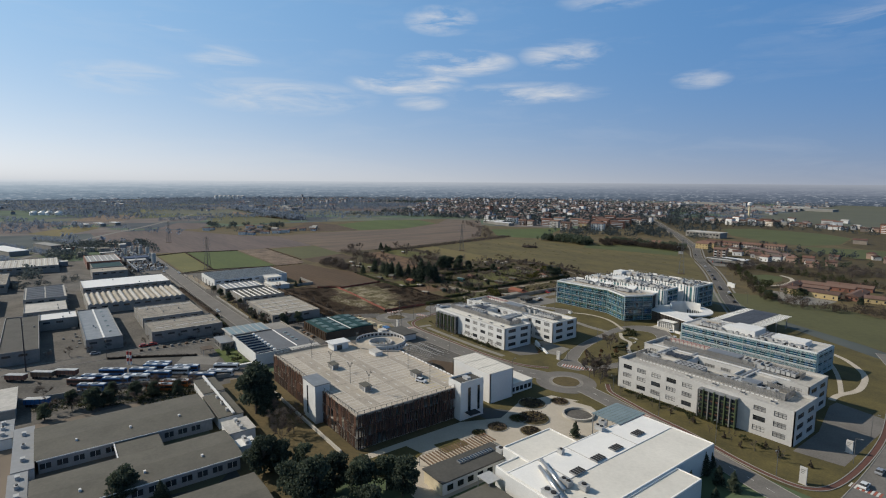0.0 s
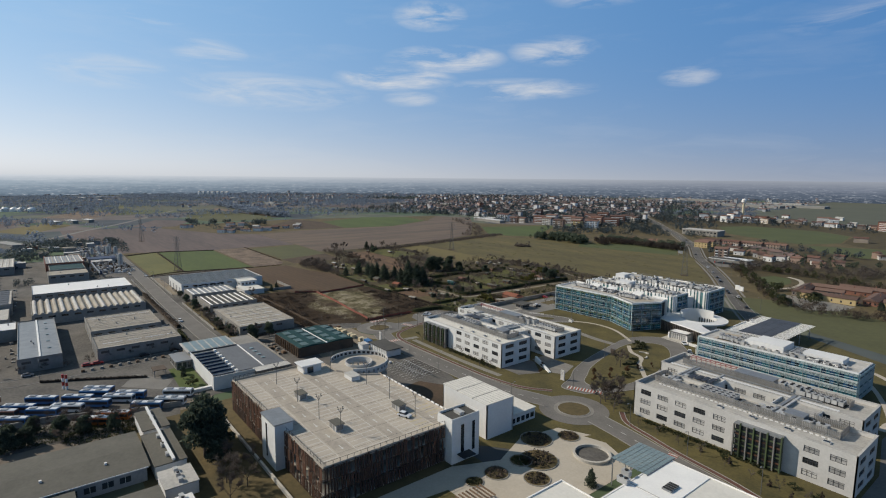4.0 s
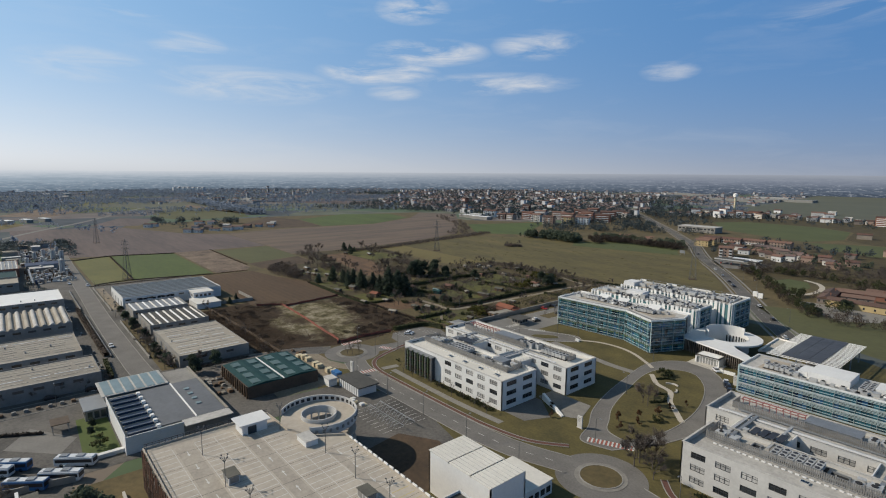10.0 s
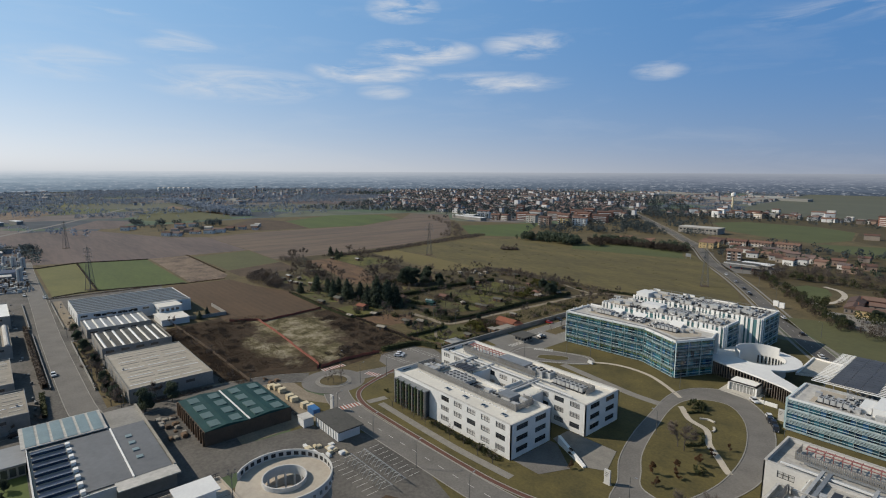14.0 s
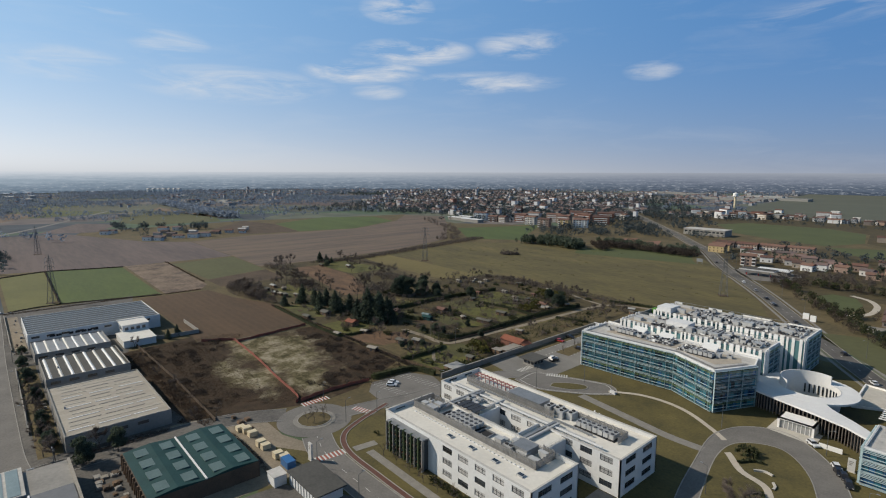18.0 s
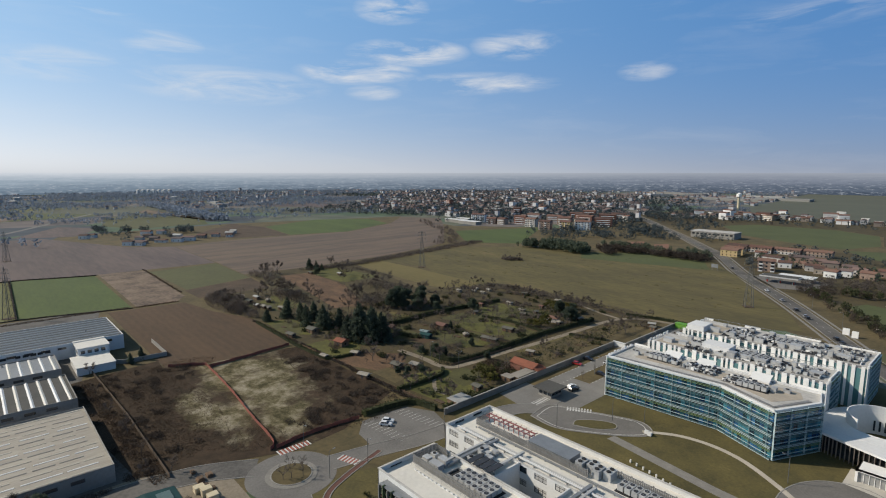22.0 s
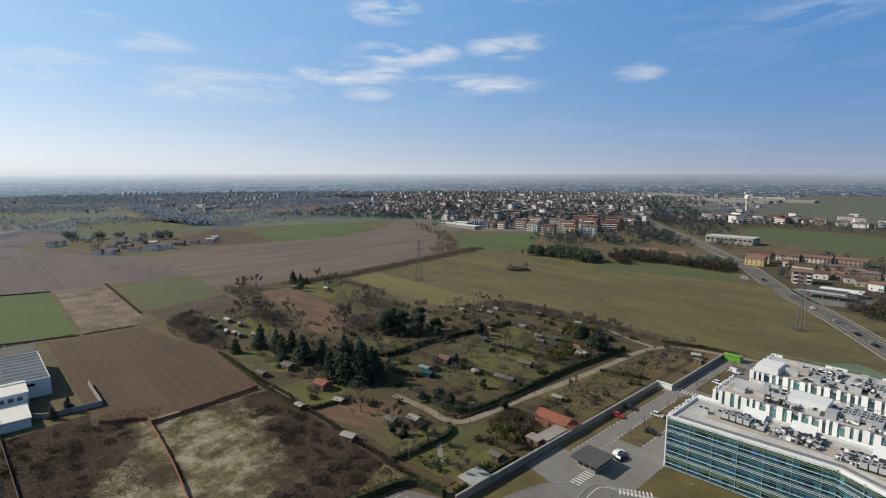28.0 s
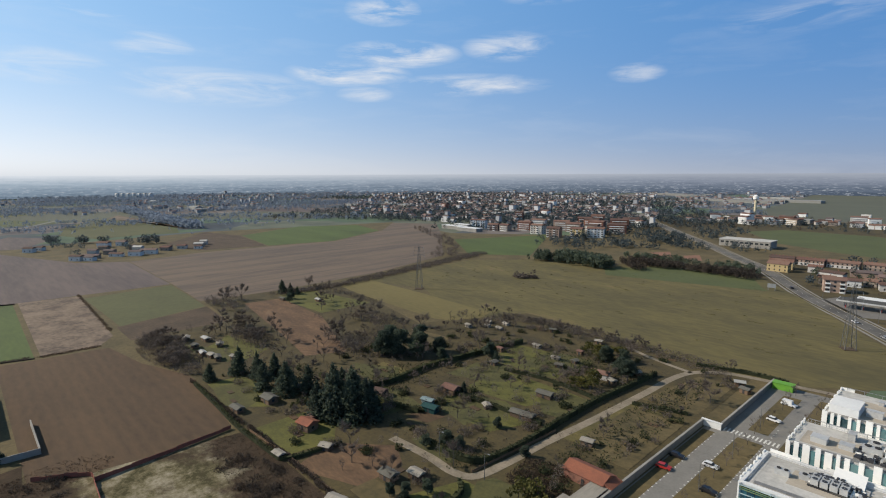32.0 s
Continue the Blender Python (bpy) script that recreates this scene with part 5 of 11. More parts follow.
def white_office(label, fx0, fx1, fy0, fy1, rx0, rx1, ry0, ry1, h, lx0, lx1, court, stair, seed, wall=None, roof=None):
    ob = thing("office_building", (fx0 + fx1) / 2, (fy0 + ry1) / 2, 0, label, "office building", "white offices")
    rr = random.Random(seed)
    L = fx1 - fx0
    cs = [c for c in np.arange(L - 4.2, 2.4, -6.25) if not (stair[0] - 2.6 < fx0 + c < stair[1] + 2.2)]
    south = rows(cs, 3.8, FL)
    W = fy1 - fy0
    ends = rows((W * 0.27, W * 0.73), 5.2, FL, 1.7)
    wing(ob, fx0, fx1, fy0, fy1, h, south, ends, (), rows((W * 0.3, W * 0.7), 3.8, FL), wall, roof)
    L2 = rx1 - rx0
    wing(ob, rx0, rx1, ry0, ry1, h - 0.3, rows([c for c in np.arange(L2 - 4.2, 2.4, -6.25)], 3.8, FL), rows(((ry1 - ry0) * 0.27, (ry1 - ry0) * 0.73), 5.2, FL, 1.7), (),
         rows(((ry1 - ry0) * 0.3, (ry1 - ry0) * 0.7), 3.8, FL), wall, roof)
    green_stair(ob, stair[0], stair[1], fy0, 0.3, h - 1.2)
    # link with its light court
    lz = h - 1.1
    cx0, cx1 = court
    for a, b in ((lx0, cx0), (cx1, lx1)):
        part("link_block", Shape().box(a, b, fy1, ry0, 0, lz), M_WHITE, ob)
        part("link_roof", Shape().box(a + 0.3, b - 0.3, fy1 + 0.05, ry0 - 0.05, lz, lz + 0.12), roof or M_OFFROOF, ob)
    part("court_floor", Shape().box(cx0, cx1, fy1, ry0, 2.2, 2.5), M_ROOFTAN, ob)
    for a in (cx0 - 0.3, cx1):
        part("court_parapet", Shape().box(a, a + 0.3, fy1, ry0, lz, lz + 1.0), M_WHITE, ob)
    # plant on both roofs
    zr, zq = h - 1.2, h - 1.5
    fs = fy0 + 9.6
    xe = fx1 - 6.5
    screen(ob, fx0 + 2.2, fs, xe, fs, zr, 2.3)
    screen(ob, xe, fs, xe, fy1 - 1.0, zr, 2.3)
    screen(ob, fx0 + 2.2, fs, fx0 + 2.2, fy1 - 1.0, zr, 2.3)
    screen(ob, fx0 + 2.2, fy1 - 1.0, lx0 - 0.5, fy1 - 1.0, zr, 2.1)
    screen(ob, lx1 + 0.5, fy1 - 1.0, xe, fy1 - 1.0, zr, 2.3)
    fan_bank(ob, fx0 + L * 0.27, fs + 1.6, zr, 6, 3)
    roof_pit(ob, fx0 + L * 0.27 + 12.4, fx0 + L * 0.27 + 16.4, fs + 2.2, fs + 6.0, zr)
    roof_pit(ob, fx0 + 12.4, fx0 + 14.4, fs + 2.6, fs + 6.4, zr)
    x = fx0 + 4
    while x < xe - 3.5:
        w = rr.uniform(1.6, 3.6)
        if not (fx0 + L * 0.25 - w < x < fx0 + L * 0.27 + 17 or fx0 + 12.4 - w - 0.4 < x < fx0 + 14.8):
            roof_unit(ob, x + w / 2, fs + 2.0 + rr.uniform(0, 0.8), zr, w, rr.uniform(1.4, 2.2), rr.uniform(1.2, 2.2), rr.random() < 0.6)
            roof_unit(ob, x + w / 2, fs + 5.4 + rr.uniform(-0.6, 0.8), zr, w * 0.8, rr.uniform(1.2, 2.0), rr.uniform(0.9, 2.0), rr.random() < 0.4)
        x += w + rr.uniform(0.5, 1.6)
    part("plant_house", Shape().box(lx1 - 6, lx1 - 0.5, fy1 - 6.5, fy1 - 1.6, zr, zr + 2.2), M_GREYMETAL, ob)
    rs = ry0 + 8.6
    screen(ob, rx0 + 4.5, rs, rx0 + 43, rs, zq, 2.2)
    screen(ob, rx0 + 4.5, rs, rx0 + 4.5, rs + 6, zq, 2.0)
    screen(ob, rx0 + 46, rs + 5.4, rx1 - 6, rs + 5.4, zq, 2.0)
    screen(ob, rx1 - 6, rs, rx1 - 6, rs + 5.4, zq, 2.0)
    part("plant_house", Shape().box(rx0 + 24, rx0 + 37, rs + 0.4, rs + 5.6, zq, zq + 2.3).box(rx0 + 23.8, rx0 + 37.2, rs + 0.2, rs + 5.8, zq + 2.3, zq + 2.45), M_GREYMETAL, ob, "ribbed grey plant house")
    for i in range(4):
        roof_unit(ob, rx0 + 39.6 + 2.4 * i, rs + 2.4 + (i % 2) * 1.4, zq, 2.0, 3.2, 2.4 - 0.3 * (i % 2), 1)
    fan_bank(ob, rx1 - 20, rs + 0.6, zq, 7, 2, 1.8)
    pf = Shape()
    for i in range(10):
        x = rx0 + 6 + 1.9 * i
        pf.box(x, x + 0.16, rs + 4.0, rs + 4.2, zq, zq + 2.6).box(x, x + 0.16, rs + 2.6, rs + 5.4, zq + 2.4, zq + 2.6)
    pf.box(rx0 + 6, rx0 + 23.4, rs + 3.9, rs + 4.3, zq + 2.6, zq + 2.85).box(rx0 + 6, rx0 + 23.4, rs + 2.5, rs + 2.7, zq + 2.4, zq + 2.6)
    part("pipe_rack", pf, M_PINK, ob, "pinkish red steel pipe rack")
    roof_pit(ob, rx0 + 17, rx0 + 22, rs + 0.6, rs + 2.2, zq)
    # ducts over the link and its edge
    for k, x in enumerate((lx0 + 1.2, lx0 + 2.6, cx0 - 3.2, cx1 + 2.2, cx1 + 3.6)):
        d = part("duct", Shape().box(x, x + 0.7 + 0.2 * (k % 2), fy1 - 4.5, ry0 + 5, zr + 0.5, zr + 1.1), (M_UNIT, M_GREYMETAL)[k % 2], ob)
        for yy in (fy1 - 3.5, fy1 + 3, ry0 + 3):
            part("duct_foot", Shape().box(x + 0.1, x + 0.3, yy, yy + 0.2, zr - 0.2, zr + 0.5), M_GREYMETAL, d)
    for i in range(8):
        roof_unit(ob, rr.uniform(lx0 + 4.5, cx0 - 4.5), rr.uniform(fy1 + 1.2, ry0 - 1.2), lz + 0.12, rr.uniform(1.0, 2.2), rr.uniform(1.0, 2.0), rr.uniform(0.7, 1.7), i % 2)
    for i in range(4):
        part("tilted_panel", Shape().prism([(cx0 - 9 + 2.2 * i, fy1 - 0.5), (cx0 - 7.3 + 2.2 * i, fy1 - 0.5), (cx0 - 7.3 + 2.2 * i, fy1 + 4.5), (cx0 - 9 + 2.2 * i, fy1 + 4.5)], zr + 1.7 + 0.12 * i, zr + 1.85 + 0.12 * i), M_FRAME, ob)
        part("panel_foot", Shape().box(cx0 - 8.3 + 2.2 * i, cx0 - 8.1 + 2.2 * i, fy1 + 1.8, fy1 + 2.2, lz, zr + 1.75 + 0.12 * i), M_GREYMETAL, ob)
    railing(ob, [(cx1 + 0.3, fy1 - 0.4), (lx1, fy1 - 0.4), (lx1, ry0 + 0.4), (cx1 + 0.3, ry0 + 0.4)], lz + 0.12)
    railing(ob, [(fx0 + 3, fs - 1.1), (xe - 1, fs - 1.1)], zr, 0.9)
    for i in range(4):
        x = fx0 + L * (0.42 + 0.15 * i)
        sk = part("roof_hatch", Shape().box(x - 1.0, x + 1.0, fy0 + 4.4, fy0 + 5.8, zr, zr + 0.4), M_UNIT, ob)
        part("glazing", Shape().box(x - 0.8, x + 0.8, fy0 + 4.6, fy0 + 5.6, zr + 0.4, zr + 0.46), M_PANE, sk)
    kb = Shape().box(-0.45, 0.45, -0.15, 0.15, 0, 0.3).mesh("kerb_block", M_CLAD)
    for i in range(int((L - 12) / 1.5)):
        piece("kerb_block", kb, ob, fx0 + 5.45 + 1.5 * i, fs - 1.85, zr)
    # long pale pipes on feet along the rear wing
    for k, (yy, zz) in enumerate(((ry0 + 2.2, 0.8), (ry0 + 3.4, 0.5), (ry0 + 6.8, 0.4))):
        pp = part("roof_pipe", Shape().box(rx0 + 3 + 2 * k, rx1 - 7 - 3 * k, yy, yy + 0.45, zq + zz, zq + zz + 0.4), (M_CLAD, M_UNIT, M_GREYMETAL)[k], ob)
        ft = Shape()
        for i in range(int((rx1 - rx0 - 14) / 5)):
            ft.box(rx0 + 6 + 5 * i, rx0 + 6.25 + 5 * i, yy + 0.1, yy + 0.35, zq, zq + zz)
        part("pipe_feet", ft, M_GREYMETAL, pp)
    part("walkway", Shape().box(fx0 + 3, xe - 1, fs + 0.3, fs + 1.3, zr + 0.02, zr + 0.22), M_LOUVRE, ob)
    return ob


white_office("white three-storey office block with dark square windows", -244, -186, 180.3, 199, -250.5, -180, 209, 228.2, 11.0, -237, -197, (-222, -207), (-240, -223), 3, None, M_ROOFPALE)
white_office("long white office block with plant on its roof", -125, -60, 186.4, 205, -131, -65.5, 214.5, 233, 12.0, -121, -76, (-106, -88), (-90, -77), 9, M_WHITE2, M_OFFROOF)

# glass offices: a bent glass front and two ranks of white blades behind
GLASS_PANES = [Shape().box(0, 1.42, -0.06, 0, 0, 2.35).mesh("pane", m) for m in (M_TEAL, M_TEAL, M_GREENPANE)]


def plant_field(parent, x0, x1, y0, y1, z, seed, n=60):
    """Dark grating field crowded with ducts, cable trays and small casings."""
    q = random.Random(seed)
    part("grating", Shape().box(x0, x1, y0, y1, z, z + 0.12), M_LOUVRE, parent, "grey roof grating")
    for mat, k, label in ((M_FRAME, n, "dark cable trays and casings"), (M_UNIT, n, "grey ducts and small casings"), (M_WHITEFIN, n // 3, "white ducts")):
        s = Shape()
        for i in range(k):
            x, y = q.uniform(x0 + 0.6, x1 - 0.6), q.uniform(y0 + 0.5, y1 - 0.5)
            if q.random() < 0.45:
                w, d, h = (q.uniform(1.2, 4), 0.14, q.uniform(0.25, 0.6)) if q.random() < 0.5 else (0.14, q.uniform(0.8, 2.4), q.uniform(0.25, 0.7))
            else:
                w, d, h = q.uniform(0.2, 0.7), q.uniform(0.2, 0.6), q.uniform(0.3, 1.1)
            s.box(max(x - w, x0), min(x + w, x1), max(y - d, y0), min(y + d, y1), z + 0.12, z + 0.12 + h)
        part("duct_run", s, mat, parent, label, kind="stuff")


def glass_front(parent, x0, y0, x1, y1, z0, z1, floors, rr, tint=True):
    """Storeys of tall panes behind level glass blades on brackets."""
    L = math.hypot(x1 - x0, y1 - y0)
    dx, dy = (x1 - x0) / L, (y1 - y0) / L
    nx, ny, turn = dy, -dx, math.atan2(dy, dx)
    fh = (z1 - z0) / floors
    n = int(L / 1.5)

    def slab(u0, u1, d0, d1, a, b):
        c = [(x0 + dx * u + nx * d, y0 + dy * u + ny * d) for u, d in ((u0, d0), (u1, d0), (u1, d1), (u0, d1))]
        return Shape().prism(c, a, b)

    for k in range(floors + 1):
        z = z0 + fh * k
        part("spandrel", slab(0, L, -0.5, 0.02, z - 0.28, z + 0.28), M_CLAD if k == floors or not tint else M_FRAME, parent)
    for k in range(floors):
        for i in range(n):
            u = (i + 0.04) * L / n
            piece("pane", GLASS_PANES[rr.choice((0, 0, 0, 1, 2) if tint else (0, 0, 2))], parent, x0 + dx * u - nx * 0.05, y0 + dy * u - ny * 0.05, z0 + fh * k + 0.45, turn)
        for j, u in enumerate((0.02, 0.13, 0.36, 0.66, 0.78, 0.90)):
            z = z0 + fh * k + u * fh
            bright = j in (0, 2, 5) or not tint and j in (1, 3, 4)
            mat = M_FINY if tint and j in (3, 4) and k in (0, floors - 1) else (M_FIN if bright else M_FINDARK)
            part("glass_blade", slab(0, L, 0.42, 0.68, z, z + (0.11 if bright else 0.06)), mat, parent)
    for i in range(0, n + 1, 4):
        u = i * L / n
        part("bracket", slab(max(u - 0.02, 0), min(u + 0.02, L), 0.1, 0.62, z0, z1), M_FIN, parent)


def blade_rank(parent, x0, y0, x1, y1, z0, z1, rr, wide=1):
    """White upright panels alternating with tall glass slots."""
    L = math.hypot(x1 - x0, y1 - y0)
    dx, dy = (x1 - x0) / L, (y1 - y0) / L
    nx, ny, turn = dy, -dx, math.atan2(dy, dx)
    u = 0.0
    while u < L - 0.5:
        w = min(rr.choice((0.8, 1.1, 1.6)) * wide, L - u)
        c = [(x0 + dx * a + nx * d, y0 + dy * a + ny * d) for a, d in ((u, -0.1), (u + w, -0.1), (u + w, 0.25), (u, 0.25))]
        part("white_panel", Shape().prism(c, z0, z1 + rr.choice((0, 0, 0.3))), M_WHITEFIN, parent)
        u += w
        w = min(rr.choice((0.8, 1.2, 1.7)) * wide, max(L - u, 0))
        if w > 0.2:
            c = [(x0 + dx * a + nx * d, y0 + dy * a + ny * d) for a, d in ((u, -0.1), (u + w, -0.1), (u + w, 0.0), (u, 0.0))]
            part("glass_slot", Shape().prism(c, z0, z1 - 0.9), M_SLOT, parent)
        u += w


gl = thing("office_building", -210, 290, 0, "blue-green glass office block with white blade wings", "office building", "glass offices")
rr = random.Random(11)
H = 15.4
FRONT = [(-243, 285.5), (-203, 287.6), (-185, 279.2), (-177, 296)]
BODY = FRONT + [(-179, 305), (-243, 305)]
inner = [(-242.3, 286.3), (-203, 288.4), (-185.4, 280.2), (-177.8, 296), (-179.6, 304.3), (-242.3, 304.3)]
# dark of the rooms behind the glass is this block's own colour
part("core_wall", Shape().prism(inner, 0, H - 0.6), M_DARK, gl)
part("roof", Shape().prism(inner, H - 0.6, H - 0.35), M_ROOFGREY, gl)
part("roof_paving", Shape().prism([(-236, 293), (-205, 294), (-188, 287), (-182, 296), (-184, 301), (-236, 301)], H - 0.35, H - 0.3), M_ROOFTAN, gl)
part("roof_walkway", ribbon([(-241, 288.4), (-203, 290.6), (-186.4, 283), (-180.2, 296)], 1.3, H - 0.2, 0.15), M_LOUVRE, gl, "grey grating along the parapet")
for x0, x1, y0, y1 in ((-228, -221, 295.5, 300), (-214, -209, 295, 299), (-203, -198, 298, 301.5)):
    part("roof_deck", Shape().box(x0, x1, y0, y1, H - 0.3, H - 0.12), M_DARKROOF, gl)
plant_field(gl, -233, -222, 296.5, 302.5, H - 0.29, 301, 40)
plant_field(gl, -220, -208, 294.5, 302.5, H - 0.29, 302, 60)
plant_field(gl, -205, -196, 292.8, 300.5, H - 0.29, 303, 44)
for a, b in zip(FRONT, FRONT[1:]):
    glass_front(gl, *a, *b, 0.3, H, 4, rr)
part("parapet", ribbon([(-242.6, 286), (-203, 288), (-185.3, 280), (-177.6, 296), (-179.4, 304.6), (-242.6, 304.6)], 0.6, H + 0.25, 0.9, close=True), M_CLAD, gl, "pale aluminium parapet")
part("side_wall", Shape().box(-243.4, -242.8, 285.2, 305, 0, H + 0.2), M_CLAD, gl)
blade_rank(gl, -243.5, 305, -243.5, 286, 0.2, H + 0.4, rr)
blade_rank(gl, -178.5, 305.2, -243, 305.2, 0.2, H + 0.6, rr, 8)
for x0, x1, y0, y1, hh in ((-241, -180, 313.5, 331, 16.2), (-239, -174, 341.5, 365.5, 16.0)):
    part("core_wall", Shape().box(x0 + 0.4, x1 - 0.4, y0 + 0.4, y1 - 0.4, 0, hh - 0.8), M_WHITE, gl)
    part("roof", Shape().box(x0 + 0.3, x1 - 0.3, y0 + 0.3, y1 - 0.3, hh - 0.8, hh - 0.55), M_ROOFGREY, gl)
    part("roof_paving", Shape().box(x0 + 2, x0 + 14, y0 + 3, y1 - 6, hh - 0.55, hh - 0.5), M_ROOFTAN, gl)
    for k, (a, b) in enumerate(((0.22, 0.38), (0.41, 0.60), (0.64, 0.78), (0.82, 0.97))):
        plant_field(gl, x0 + a * (x1 - x0), x0 + b * (x1 - x0), y0 + 2.2 + 1.2 * (k % 2), y1 - 4.5, hh - 0.54, 200 + k + int(y0), 46)
    part("roof_walkway", Shape().box(x0 + 1.2, x1 - 1.2, y0 + 0.6, y0 + 1.7, hh - 0.55, hh - 0.35), M_LOUVRE, gl, "grey grating along the parapet")
    for i in range(15):
        u = x0 + 1.5 + (x1 - x0 - 3) * i / 14
        part("parapet_post", Shape().box(u - 0.05, u + 0.05, y1 - 0.5, y1 - 0.4, hh - 0.5, hh + 0.7), M_GREYMETAL, gl)
    part("parapet_rail", Shape().box(x0 + 1, x1 - 1, y1 - 0.5, y1 - 0.4, hh + 0.6, hh + 0.7), M_GREYMETAL, gl)
    for a, b, k in (((x0, y0), (x1, y0), 1), ((x1, y1), (x0, y1), 8), ((x0, y1), (x0, y0), 1)):
        blade_rank(gl, *a, *b, 0.2, hh, rr, k)
    blade_rank(gl, x1, y0, x1, y0 + 5, 0.2, hh, rr)
    glass_front(gl, x1 - 0.2, y0 + 5, x1 - 0.2, y1, 0.3, hh - 0.6, 4, rr)
    x = x0 + 4
    while x < x1 - 5:
        w, d, h2 = rr.uniform(1.6, 4.6), rr.uniform(1.4, 3.2), rr.uniform(0.9, 2.2)
        roof_unit(gl, x + w / 2, y0 + rr.uniform(4, 8), hh - 0.5, w, d, h2, rr.random() < 0.6)
        if rr.random() < 0.7:
            roof_unit(gl, x + w / 2, y0 + rr.uniform(11, (y1 - y0) - 3), hh - 0.5, rr.uniform(1.2, 3), rr.uniform(1.2, 2.4), rr.uniform(0.8, 1.8), rr.random() < 0.5)
        x += w + rr.uniform(0.5, 2.5)
part("plant_room", Shape().box(-222, -212, 319, 326, 15.4, 18.4), M_CLAD, gl)
part("plant_room", Shape().box(-238, -231, 343, 352, 15.4, 18.0), M_CLAD, gl)
railing(gl, [(-242, 288), (-242, 303.5), (-186, 303.5)], H - 0.35, 1.2)
railing(gl, [(-240, 315), (-240, 330), (-182, 330)], 15.7, 1.2)
fan_bank(gl, -200, 292.5, H - 0.3, 5, 2, 1.8)
fan_bank(gl, -232, 296, H - 0.3, 4, 2, 1.8)
fan_bank(gl, -209, 320, 15.7, 5, 3, 2.0)
fan_bank(gl, -205, 348, 15.5, 6, 3, 2.0)
for x0, x1 in ((-232, -206), (-200, -186)):
    part("link_block", Shape().box(x0, x1, 305.4, 313.2, 0, 12.5), M_WHITE, gl)
    part("link_block", Shape().box(x0 - 2, x1 + 4, 331.2, 341.2, 0, 12.0), M_WHITE, gl)
for i in range(14):
    x = -238 + i * 4 + rr.uniform(-1, 1)
    if rr.random() < 0.75:
        roof_unit(gl, x, 298 + rr.uniform(-2, 3) - max(0, (x + 203) * 0.12), H - 0.35, rr.uniform(1.2, 3.4), rr.uniform(1.2, 2.2), rr.uniform(0.7, 1.6), rr.random() < 0.6)
for x in (-226, -214, -196):
    s = Shape()
    s.prism([(x - 3, 301), (x + 3, 301), (x + 3, 305), (x - 3, 305)], H - 0.3, H + 0.2)
    s.face((x - 3, 301, H + 0.2), (x + 3, 301, H + 0.2), (x + 3, 305, H + 1.8), (x - 3, 305, H + 1.8))
    part("rooflight", s, M_CLAD, gl)

# curved entrance hall with an open drum
hall = thing("entrance_hall", -164, 306, 0, "white curved entrance canopy round an open drum", "entrance hall")
RC = (-164.5, 314.0)
part("canopy", Shape().ring(*RC, 9.5, 15.0, 5.6, 6.3, 0, 360, 64), M_CLAD, hall)
part("drum_wall", Shape().ring(*RC, 9.2, 9.5, 0.1, 9.6, 60, 235, 36), M_WHITE, hall, "white curved wall with slot windows")
part("drum_wall", Shape().ring(*RC, 9.2, 9.5, 0.1, 6.4, 235, 420, 30), M_WHITE, hall)
for i in range(9):
    a = radians(40 + i * 9)
    part("slot_window", Shape().box(RC[0] + 9.15 * math.cos(a) - 0.25, RC[0] + 9.15 * math.cos(a) + 0.25, RC[1] + 9.15 * math.sin(a) - 0.25, RC[1] + 9.15 * math.sin(a) + 0.25, 1.2, 4.6), M_PANE, hall)
strip = [(-183, 305), (-178, 297), (-168, 293.5), (-157, 290), (-148, 286.5), (-140.5, 281), (-140.5, 286.5), (-147, 292.5), (-154, 298), (-158, 303.2), (-171, 303.6), (-177, 310), (-181, 316)]
part("canopy", Shape().prism(strip, 5.62, 6.26), M_CLAD, hall)
part("inner_wall", ribbon([(-181, 303), (-177, 299), (-168, 295.6), (-157, 292.2), (-148, 288.6), (-141.5, 283)], 0.3, 5.6, 5.5), M_PANE, hall, "dark glazed wall")
fin_line = smooth_line([(-179.5, 299), (-177, 297.2), (-168, 294), (-157, 290.4), (-148, 287), (-141.2, 281.6)], 9)
for i, (x, y) in enumerate(fin_line):
    part("timber_fin", Shape().box(x - 0.11, x + 0.11, y - 0.4, y + 0.4, 0.1, 5.6), M_GREYWOOD, hall)
po = part("portal", Shape().box(-166, -155.6, 284.6, 285.1, 3.2, 3.8).box(-166, -165.4, 284.6, 291, 0.1, 3.8).box(-156.2, -155.6, 284.6, 291, 0.1, 3.8).box(-166, -155.6, 284.6, 291, 3.4, 3.8), M_WHITEFIN, hall, "white entrance portal")
part("door", Shape().box(-165.4, -156.2, 285.2, 285.3, 0.1, 3.2), M_BLIND, po)
for i in range(7):
    part("mullion", Shape().box(-164.2 + 1.2 * i, -164.05 + 1.2 * i, 285.05, 285.2, 0.1, 3.2), M_WHITEFIN, po)
bas = thing("terrace_basin", -148, 337, 0, "long terrace with a white raised rim behind the hall", "terrace")
part("floor", Shape().prism([(-153, 322), (-142, 328), (-142.5, 348), (-154, 350)], 0.05, 0.3), M_CONC, bas)
part("rim", ribbon([(-153, 322), (-142, 328), (-142.5, 348), (-154, 350)], 0.6, 1.0, 0.95, close=True), M_WHITEFIN, bas)
sheet("forecourt", [(-168, 281), (-154, 279), (-154, 289), (-168, 292)], 0.12, M_CONC, "paved forecourt of the entrance", "paving")

